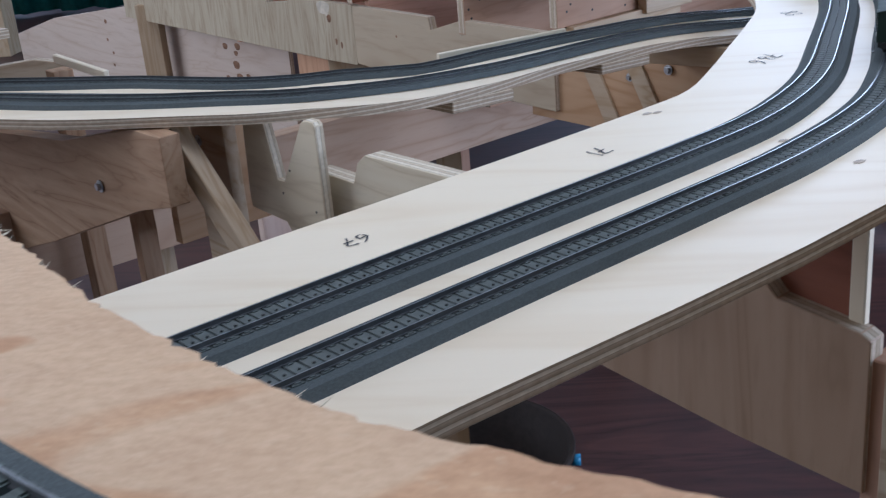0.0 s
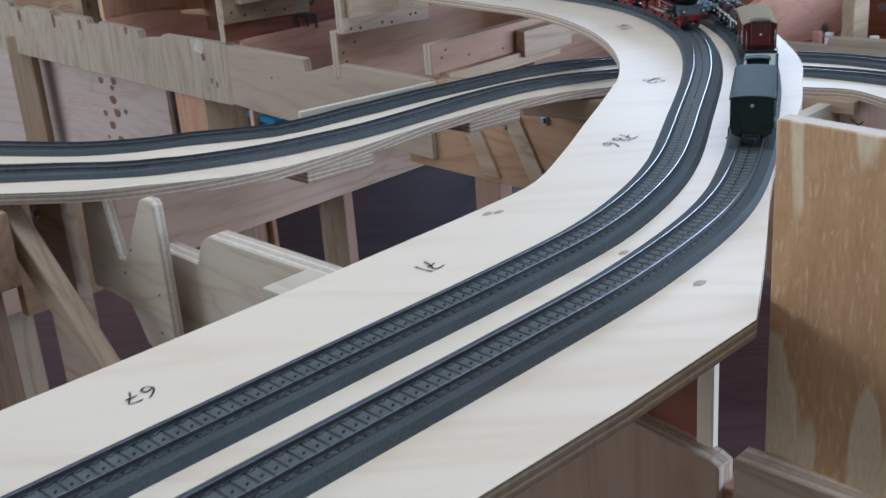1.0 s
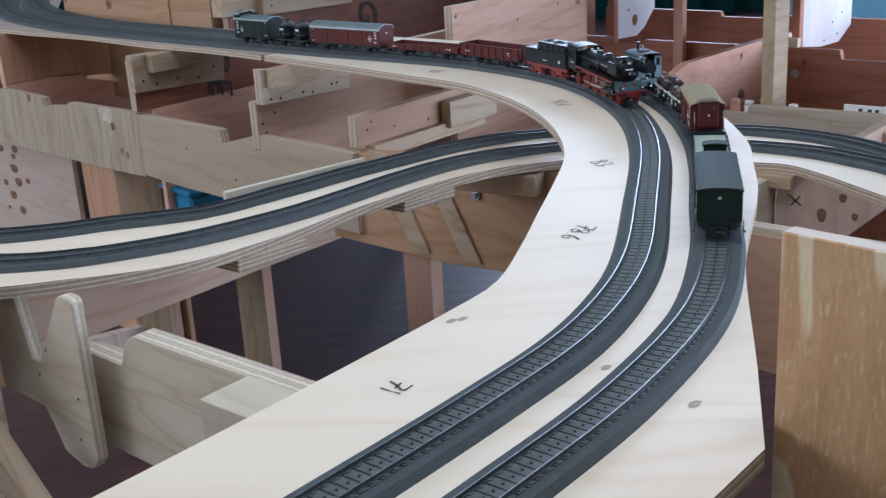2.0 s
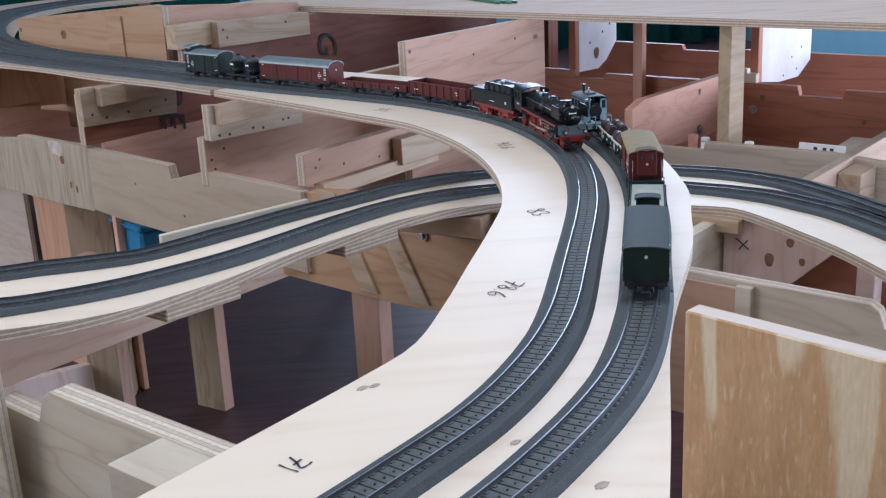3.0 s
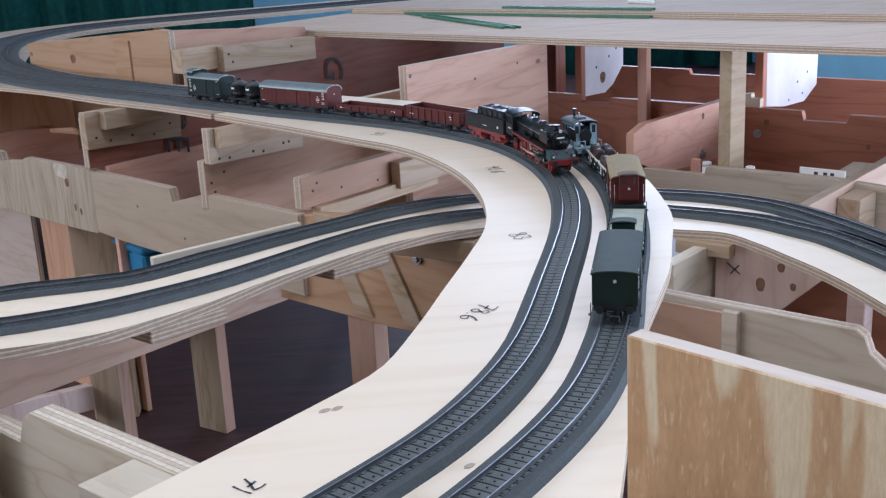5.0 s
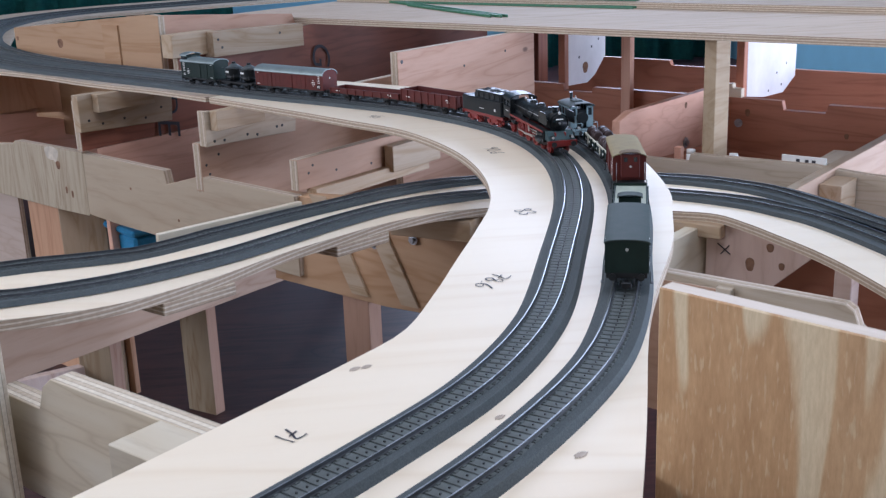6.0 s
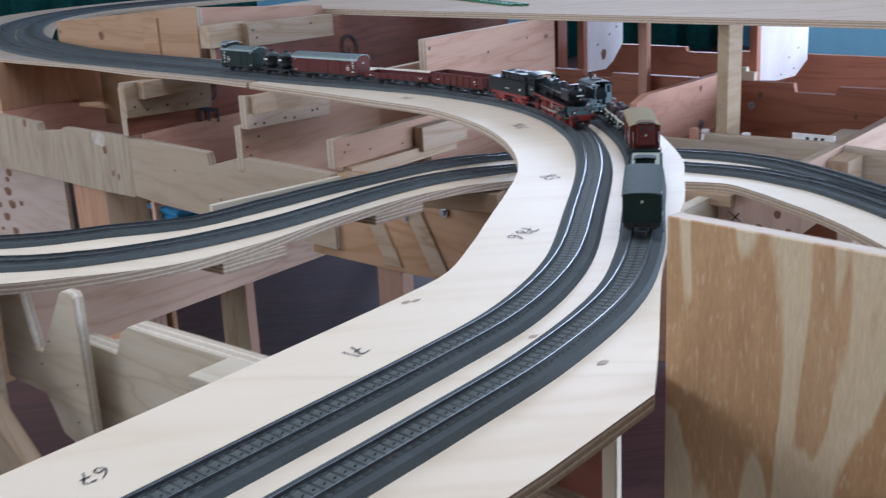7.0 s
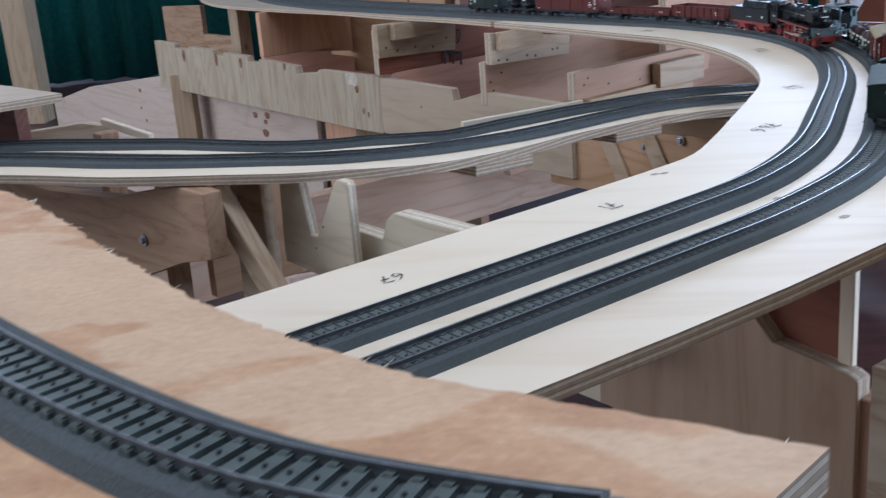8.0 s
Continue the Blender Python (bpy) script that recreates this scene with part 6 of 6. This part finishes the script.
def open_wagon(line, s, length, tall, label, load=None, wheelbase=0.055):
    root = thing("open_wagon", set_on(line, s, wheelbase), label, "railway wagon", "rolling stock")
    low, w = 0.0075, 0.0155
    z0 = low + 0.0045
    h = length / 2
    bogie_gear(root, length, (-wheelbase / 2, wheelbase / 2), low=low)
    part("floor", box(bmesh.new(), -h, h, -w, w, z0 - 0.001, z0 + 0.001), M_BROWN, root)
    for y in (-w, w):
        sg = 1 if y > 0 else -1
        part("side", box(bmesh.new(), -h, h, *sorted((y, y - sg * 0.001)), z0, z0 + tall, 0.0002), M_BROWN, root)
        part("top_rail", box(bmesh.new(), -h, h, *sorted((y + sg * 0.0006, y - sg * 0.0012)), z0 + tall - 0.0012, z0 + tall + 0.0003), M_BROWN, root)
        n = 8
        for i in range(n + 1):
            x = -h + 0.001 + (length - 0.002) * i / n
            part("side_post", box(bmesh.new(), x - 0.0007, x + 0.0007, *sorted((y, y + sg * 0.0012)), z0 - 0.002, z0 + tall), M_BROWN, root)
        bars(root, [(-h + 0.015, -h + 0.022, y, z0 + 0.5 * tall, z0 + 0.5 * tall + 0.001), (-h + 0.015, -h + 0.020, y, z0 + 0.3 * tall, z0 + 0.3 * tall + 0.001), (h - 0.02, h - 0.012, y, z0 + 0.3 * tall, z0 + 0.3 * tall + 0.0012)])
    for x in (-h, h):
        sg = 1 if x > 0 else -1
        part("end", box(bmesh.new(), *sorted((x, x - sg * 0.001)), -w, w, z0, z0 + tall, 0.0002), M_BROWN, root)
        for y in (-0.006, 0.006):
            part("end_post", box(bmesh.new(), *sorted((x, x + sg * 0.001)), y - 0.0008, y + 0.0008, z0, z0 + tall), M_BROWN, root)
    return root


def silo_wagon(line, s):
    root = thing("hopper_wagon", set_on(line, s, 0.045), "black wagon with two conical silo vessels", "railway wagon", "rolling stock")
    length, low = 0.082, 0.0075
    z0 = low + 0.0045
    bogie_gear(root, length, (-0.0225, 0.0225), low=low)
    part("floor", box(bmesh.new(), -length / 2, length / 2, -0.0135, 0.0135, z0 - 0.001, z0), M_UNDER, root)
    for x in (-0.019, 0.019):
        bm = tube(bmesh.new(), (x, 0, z0), (x, 0, z0 + 0.009), 0.008, 0.0145, n=28)
        tube(bm, (x, 0, z0 + 0.009), (x, 0, z0 + 0.020), 0.0145, n=28, caps=False)
        part("vessel", bm, M_BLACK, root)
        part("vessel_cone", tube(bmesh.new(), (x, 0, z0 + 0.020), (x, 0, z0 + 0.0275), 0.0148, 0.003, n=28), M_DARKROOF, root)
        part("vessel_hatch", tube(bmesh.new(), (x, 0, z0 + 0.0275), (x, 0, z0 + 0.030), 0.0032, n=14), M_UNDER, root)
        for y in (-0.0147, 0.0147):
            bars(root, [(x - 0.004, x + 0.004, y, z0 + 0.014, z0 + 0.0165)], None, "white notice")
        for k in range(4):
            t = math.pi / 4 + k * math.pi / 2
            part("vessel_leg", tube(bmesh.new(), (x + 0.013 * math.cos(t), 0.013 * math.sin(t), z0), (x + 0.0145 * math.cos(t), 0.0145 * math.sin(t), z0 + 0.011), 0.0007, n=6), M_UNDER, root)
    bm = tube(bmesh.new(), (-0.034, 0.013, z0 + 0.021), (0.034, 0.013, z0 + 0.021), 0.0005, n=6)
    tube(bm, (-0.034, -0.013, z0 + 0.021), (0.034, -0.013, z0 + 0.021), 0.0005, n=6)
    part("gangway_rail", bm, M_UNDER, root)
    return root


def luggage_van(line, s):
    root = box_van(line, s, 0.088, M_GREEN, M_SILVER, "dark green luggage van with silver roof and lookout", 0.0065, False, 10, 0.026, True, 0.05)
    part("lookout", box(bmesh.new(), -0.043, -0.029, -0.0145, 0.0145, 0.038, 0.047, 0.0004), M_GREEN, root, "raised green lookout")
    part("lookout_roof", cross(bmesh.new(), arch(0.0158, 0.047, 0.0048), -0.0445, -0.0275), M_SILVER, root)
    for y in (-0.0146, 0.0146):
        part("lookout_window", box(bmesh.new(), -0.040, -0.032, y - 0.0002, y + 0.0002, 0.041, 0.045), M_GLASSY, root)
    return root


def express_loco(line, s):
    """A large black express locomotive; the front lies towards +x."""
    root = thing("steam_locomotive", set_on(line, s, 0.085, 1.16), "large black steam locomotive with red frame and wheels", "locomotive", "rolling stock")
    zb = 0.0335  # boiler axis
    f, b = 0.083, -0.083
    part("boiler", tube(bmesh.new(), (-0.046, 0, zb), (0.046, 0, zb), 0.0105, 0.0100, n=32), M_BLACK, root)
    part("smokebox", tube(bmesh.new(), (0.046, 0, zb), (0.073, 0, zb), 0.0106, n=32), M_BLACK, root)
    bm = tube(bmesh.new(), (0.073, 0, zb), (0.0745, 0, zb), 0.0098, 0.0070, n=28)
    tube(bm, (0.0745, 0, zb), (0.0755, 0, zb), 0.0070, 0.0020, n=28)
    part("smokebox_door", bm, M_BLACK, root)
    part("door_crank", tube(bmesh.new(), (0.0755, 0, zb), (0.0768, 0, zb), 0.0012, n=10), M_STEEL, root)
    part("front_plate", box(bmesh.new(), 0.0752, 0.0756, -0.004, 0.004, zb + 0.0038, zb + 0.0050), M_WHITE, root, "pale plate on the smokebox door")
    for x in (-0.028, -0.006, 0.016, 0.036):
        part("boiler_band", tube(bmesh.new(), (x, 0, zb), (x + 0.0008, 0, zb), 0.0108, n=32, caps=False), M_UNDER, root)
    bm = tube(bmesh.new(), (0.062, 0, zb + 0.008), (0.062, 0, zb + 0.0165), 0.0034, 0.0030, n=18)
    tube(bm, (0.062, 0, zb + 0.0150), (0.062, 0, zb + 0.0166), 0.0038, n=18)
    part("chimney", bm, M_BLACK, root)
    for x, r, t in ((0.045, 0.0042, 0.0135), (0.018, 0.0045, 0.0138), (-0.008, 0.0042, 0.0134)):
        bm = tube(bmesh.new(), (x, 0, zb + 0.007), (x, 0, zb + t - 0.0015), r, n=20)
        tube(bm, (x, 0, zb + t - 0.0015), (x, 0, zb + t), r, r * 0.6, n=20)
        part("dome", bm, M_BLACK, root)
    for y in (-0.0035, 0.0035):
        part("safety_valve", tube(bmesh.new(), (-0.026, y, zb + 0.009), (-0.026, y, zb + 0.0135), 0.0009, n=8), M_STEEL, root)
    for y in (-1, 1):
        part("handrail", tube(bmesh.new(), (-0.045, y * 0.0108, zb + 0.003), (0.070, y * 0.0112, zb + 0.003), 0.0004, n=6), M_STEEL, root)
        part("feed_pipe", tube(bmesh.new(), (0.018, y * 0.0105, zb + 0.004), (0.010, y * 0.0125, zb - 0.010), 0.0008, n=8), M_UNDER, root)
        part("running_board", box(bmesh.new(), -0.046, 0.068, *sorted((y * 0.0085, y * 0.0160)), 0.0238, 0.0248, 0.0002), M_UNDER, root)
        part("board_edge", box(bmesh.new(), -0.046, 0.068, *sorted((y * 0.0160, y * 0.0165)), 0.0228, 0.0250), M_LRED, root, "red edge of the running board")
        bm = prism(bmesh.new(), [(0.053, 0.0325), (0.0775, 0.0325), (0.079, 0.035), (0.078, 0.0435), (0.0755, 0.0455), (0.056, 0.0455), (0.053, 0.043)], *sorted((y * 0.0148, y * 0.0154)))
        part("smoke_deflector", bm, M_BLACK, root, "upright black smoke deflector")
        part("frame_side", box(bmesh.new(), b + 0.012, f - 0.004, *sorted((y * 0.0048, y * 0.0060)), 0.0065, 0.0235, 0.0002), M_LRED, root)
        part("cylinder", tube(bmesh.new(), (0.047, y * 0.0135, 0.0125), (0.067, y * 0.0135, 0.0125), 0.0046, n=20), M_BLACK, root)
        part("valve_chest", tube(bmesh.new(), (0.048, y * 0.0135, 0.0195), (0.066, y * 0.0135, 0.0195), 0.0030, n=16), M_BLACK, root)
        part("cylinder_cover", tube(bmesh.new(), (0.067, y * 0.0135, 0.0125), (0.0688, y * 0.0135, 0.0125), 0.0036, n=18), M_STEEL, root)
        part("piston_rod", tube(bmesh.new(), (0.030, y * 0.0138, 0.0125), (0.047, y * 0.0138, 0.0125), 0.0009, n=8), M_STEEL, root)
        part("slide_bar", box(bmesh.new(), 0.027, 0.048, *sorted((y * 0.0130, y * 0.0145)), 0.0155, 0.0165), M_STEEL, root)
        part("coupling_rod", box(bmesh.new(), -0.026, 0.026, *sorted((y * 0.0128, y * 0.0136)), 0.0088, 0.0106, 0.0003), M_STEEL, root)
        part("connecting_rod", prism(bmesh.new(), [(0.0, 0.0085), (0.031, 0.0112), (0.031, 0.0132), (0.0, 0.0110)], *sorted((y * 0.0140, y * 0.0147))), M_STEEL, root)
        part("link", prism(bmesh.new(), [(0.014, 0.0145), (0.018, 0.0150), (0.017, 0.0222), (0.013, 0.0222)], *sorted((y * 0.0138, y * 0.0145))), M_STEEL, root)
        part("radius_rod", tube(bmesh.new(), (0.015, y * 0.0142, 0.0185), (0.049, y * 0.0140, 0.0195), 0.0007, n=6), M_STEEL, root)
        part("injector", tube(bmesh.new(), (-0.042, y * 0.0140, 0.0160), (-0.030, y * 0.0140, 0.0160), 0.0022, n=12), M_UNDER, root)
        part("air_tank", tube(bmesh.new(), (-0.020, y * 0.0120, 0.0215), (0.006, y * 0.0120, 0.0215), 0.0020, n=12), M_LRED, root)
        part("ladder", box(bmesh.new(), 0.0685, 0.0695, *sorted((y * 0.0125, y * 0.0160)), 0.012, 0.0245), M_UNDER, root)
        part("steps", box(bmesh.new(), -0.078, -0.072, *sorted((y * 0.0145, y * 0.0162)), 0.0065, 0.0075), M_LRED, root)
    for x in (-0.026, 0.0, 0.026):
        wheelset(root, x, 0.0105, M_LRED, True)
    for x in (0.050, 0.071):
        wheelset(root, x, 0.0052, M_LRED, True)
    wheelset(root, -0.056, 0.0066, M_LRED, True)
    part("front_deck", prism(bmesh.new(), [(0.068, 0.0248), (0.0725, 0.0248), (0.083, 0.0165), (0.083, 0.0150), (0.068, 0.0150)], -0.0140, 0.0140), paint("apron_grey", (0.045, 0.075, 0.078), 0.6, spec=0.25), root, "grey-green sloping front apron")
    part("buffer_beam", box(bmesh.new(), 0.083, 0.0845, -0.0160, 0.0160, 0.0095, 0.0158, 0.0003), M_LRED, root, "red buffer beam")
    for y in (-0.0105, 0.0105):
        bm = tube(bmesh.new(), (0.0845, y, 0.0125), (0.0885, y, 0.0125), 0.0016, 0.0012, n=10)
        tube(bm, (0.0885, y, 0.0125), (0.0893, y, 0.0125), 0.0029, n=16)
        part("buffer", bm, M_UNDER, root)
        part("lamp", tube(bmesh.new(), (0.080, y, 0.0195), (0.0848, y, 0.0195), 0.0019, n=14), M_BLACK, root)
        part("lamp_glass", tube(bmesh.new(), (0.0848, y, 0.0195), (0.0852, y, 0.0195), 0.0015, n=14), M_LAMP, root)
    part("top_lamp", tube(bmesh.new(), (0.0745, 0, zb + 0.0115), (0.0765, 0, zb + 0.0115), 0.0016, n=12), M_LAMP, root)
    part("coupling", box(bmesh.new(), 0.084, 0.094, -0.003, 0.003, 0.004, 0.0055, 0.0004), M_UNDER, root)
    part("pilot", box(bmesh.new(), 0.070, 0.083, -0.006, 0.006, 0.0085, 0.015), M_LRED, root)
    # cab
    for y in (-1, 1):
        part("cab_side", box(bmesh.new(), -0.072, -0.046, *sorted((y * 0.0150, y * 0.0160)), 0.0185, 0.0320), M_BLACK, root)
        part("cab_upper", box(bmesh.new(), -0.072, -0.046, *sorted((y * 0.0145, y * 0.0155)), 0.0395, 0.0420), M_BLACK, root)
        for x in (-0.072, -0.061, -0.048):
            part("cab_pillar", box(bmesh.new(), x, x + 0.002, *sorted((y * 0.0147, y * 0.0157)), 0.0320, 0.0395), M_BLACK, root)
        part("cab_window", box(bmesh.new(), -0.070, -0.048, *sorted((y * 0.0146, y * 0.0149)), 0.0320, 0.0395), M_GLASSY, root)
        bars(root, [(-0.063, -0.053, y * 0.0160, 0.0265, 0.0275)])
    part("cab_front", box(bmesh.new(), -0.047, -0.046, -0.0150, 0.0150, 0.0248, 0.0420), M_BLACK, root)
    part("cab_roof", cross(bmesh.new(), arch(0.0162, 0.0418, 0.0062), -0.0745, -0.0445), M_BLACK, root)
    part("firebox", box(bmesh.new(), -0.046, -0.020, -0.0100, 0.0100, 0.0200, 0.0330, 0.001), M_BLACK, root)
    part("cab_floor", box(bmesh.new(), -0.074, -0.046, -0.0148, 0.0148, 0.0175, 0.0188), M_UNDER, root)
    return root


def tender(line, s):
    root = thing("tender", set_on(line, s, 0.055, 1.16), "black coal tender on red running gear", "tender", "rolling stock")
    h = 0.045
    part("tank", prism(bmesh.new(), [(-h, 0.0145), (h, 0.0145), (h, 0.0335), (-h, 0.0335)], -0.0158, 0.0158, 0.0008), M_BLACK, root)
    part("bunker", prism(bmesh.new(), [(-0.022, 0.0335), (0.041, 0.0335), (0.041, 0.0425), (-0.018, 0.0425)], -0.0125, 0.0125, 0.0006), M_BLACK, root)
    bm = bmesh.new()
    n = 16
    grid = [[bm.verts.new((-0.017 + 0.057 * i / n, -0.0115 + 0.023 * j / 8, 0.0412 + 0.0014 * random.random() + 0.0008 * math.sin(math.pi * j / 8))) for j in range(9)] for i in range(n + 1)]
    for i in range(n):
        for j in range(8):
            bm.faces.new((grid[i][j], grid[i + 1][j], grid[i + 1][j + 1], grid[i][j + 1]))
    part("coal", bm, M_COAL, root, "heap of black coal")
    for y in (-1, 1):
        for k in range(5):
            x = -0.014 + 0.012 * k
            part("bunker_rib", prism(bmesh.new(), [(x - 0.0042, 0.0335), (x + 0.0042, 0.0335), (x + 0.0042, 0.0385), (x + 0.002, 0.0405), (x - 0.002, 0.0405), (x - 0.0042, 0.0385)], *sorted((y * 0.0125, y * 0.0131))), M_UNDER, root, "dark arched panel of the coal bunker")
        part("frame_side", box(bmesh.new(), -h, h, *sorted((y * 0.0125, y * 0.0138)), 0.0105, 0.0145), M_LRED, root)
        for x in (-0.032, -0.014, 0.014, 0.032):
            part("axle_box", box(bmesh.new(), x - 0.0028, x + 0.0028, *sorted((y * 0.0118, y * 0.0142)), 0.0035, 0.0085, 0.0004), M_LRED, root)
        for x in (-0.023, 0.023):
            part("bogie_side", prism(bmesh.new(), [(x - 0.014, 0.0045), (x + 0.014, 0.0045), (x + 0.014, 0.0075), (x + 0.006, 0.0105), (x - 0.006, 0.0105), (x - 0.014, 0.0075)], *sorted((y * 0.0118, y * 0.0128))), M_LRED, root)
        bars(root, [(-0.004, 0.006, y * 0.0158, 0.0205, 0.0212), (0.030, 0.033, y * 0.0158, 0.0205, 0.0235)])
    for x in (-0.032, -0.014, 0.014, 0.032):
        wheelset(root, x, 0.0058, M_LRED)
    for y in (-0.0105, 0.0105):
        bm = tube(bmesh.new(), (-h, y, 0.0125), (-h - 0.0042, y, 0.0125), 0.0014, n=10)
        tube(bm, (-h - 0.0042, y, 0.0125), (-h - 0.005, y, 0.0125), 0.0027, n=14)
        part("buffer", bm, M_UNDER, root)
    part("drawbar", box(bmesh.new(), h, h + 0.012, -0.003, 0.003, 0.010, 0.012), M_UNDER, root)
    part("coupling", box(bmesh.new(), -h - 0.009, -h, -0.003, 0.003, 0.004, 0.0055), M_UNDER, root)
    part("rear_beam", box(bmesh.new(), -h - 0.001, -h, -0.0155, 0.0155, 0.0095, 0.0155), M_LRED, root)
    return root


# the train on the outer track runs away, its glazed locomotive leading; the express on the inner track comes nearer
_s = OUTER.near(0.253, 1.202) - 0.028
box_van(OUTER, _s + 0.056, 0.103, M_GREEN, M_GREENROOF, "long dark green box van with grey-green roof", 0.0026, False, 12, 0.0225, True, 0.060)
flat_wagon(OUTER, _s + 0.208, 0.136, "dark green flat wagon with pale ribbed deck and cabin", 0.075, M_GREEN, M_DECK, True)
box_van(OUTER, _s + 0.350, 0.102, M_BROWN, M_CREAM, "red-brown box van with cream roof and brake hut", 0.0045, True, 9, 0.0225)
barrel_wagon(OUTER, _s + 0.490)
tank_loco(OUTER, _s + 0.625)
_s = INNER.near(0.311, 1.685) - 0.011


def low_set(root):
    root.matrix_basis = root.matrix_basis @ Matrix.Diagonal((1.0, 1.0, 0.93, 1.0))
    return root


def facing_back(root):
    root.matrix_basis = root.matrix_basis @ pose(0, 0, 0, 0, 0, 180)
    return root


low_set(facing_back(express_loco(INNER, _s + 0.0996)))
low_set(facing_back(tender(INNER, _s + 0.2445)))
open_wagon(INNER, _s + 0.382, 0.120, 0.015, "red-brown open wagon with high ribbed sides")
open_wagon(INNER, _s + 0.531, 0.139, 0.0065, "long red-brown low-sided wagon, empty", wheelbase=0.08)
box_van(INNER, _s + 0.7045, 0.148, M_BROWN, M_SILVER, "long red-brown covered van with silver arched roof", 0.0085, False, 16, 0.0225, True, 0.09)
silo_wagon(INNER, _s + 0.842)
facing_back(luggage_van(INNER, _s + 0.948))


def nest(root, plan):
    """Hang small parts under the nearest part that they belong to."""
    def centre(ob):
        return sum((Vector(c) for c in ob.bound_box), Vector()) / 8

    kin = {}
    for ob in root.children:
        kin.setdefault(ob.name.split(".")[0], []).append(ob)
    for host_name, small in plan.items():
        for kind in small:
            for ob in kin.get(kind, []):
                if host_name in kin and ob.parent is root:
                    ob.parent = min(kin[host_name], key=lambda h: (centre(h) - centre(ob)).length)


for _o in [o for o in bpy.data.objects if o.parent is None and o.get("group") == "rolling stock"]:
    nest(_o, {"door": ["door_rail"], "brake_hut": ["hut_roof", "hut_window"], "lookout": ["lookout_roof", "lookout_window"], "body": ["panel", "print", "side_rib", "gable"],
              "vessel": ["vessel_cone", "vessel_hatch", "vessel_leg"], "side": ["side_post", "top_rail"], "end": ["end_post"], "side_board": ["stake_pocket", "stake"],
              "boiler": ["boiler_band", "dome", "chimney", "safety_valve", "feed_pipe"], "smokebox": ["smokebox_door", "door_crank", "top_lamp"], "lamp": ["lamp_glass"], "cylinder": ["cylinder_cover", "piston_rod", "valve_chest"],
              "cab_side": ["cab_window", "pane", "window_post"], "cab_front": ["front_pane", "front_header"], "roof": ["roof_vent", "whistle"], "bunker": ["bunker_rib", "coal"], "bogie_side": ["axle_box"],
              "buffer_beam": ["buffer", "coupling", "brake_hose"], "sole_bar": ["axle_guard", "brake_gear"], "running_board": ["board_edge"], "wheel": ["axle"]})
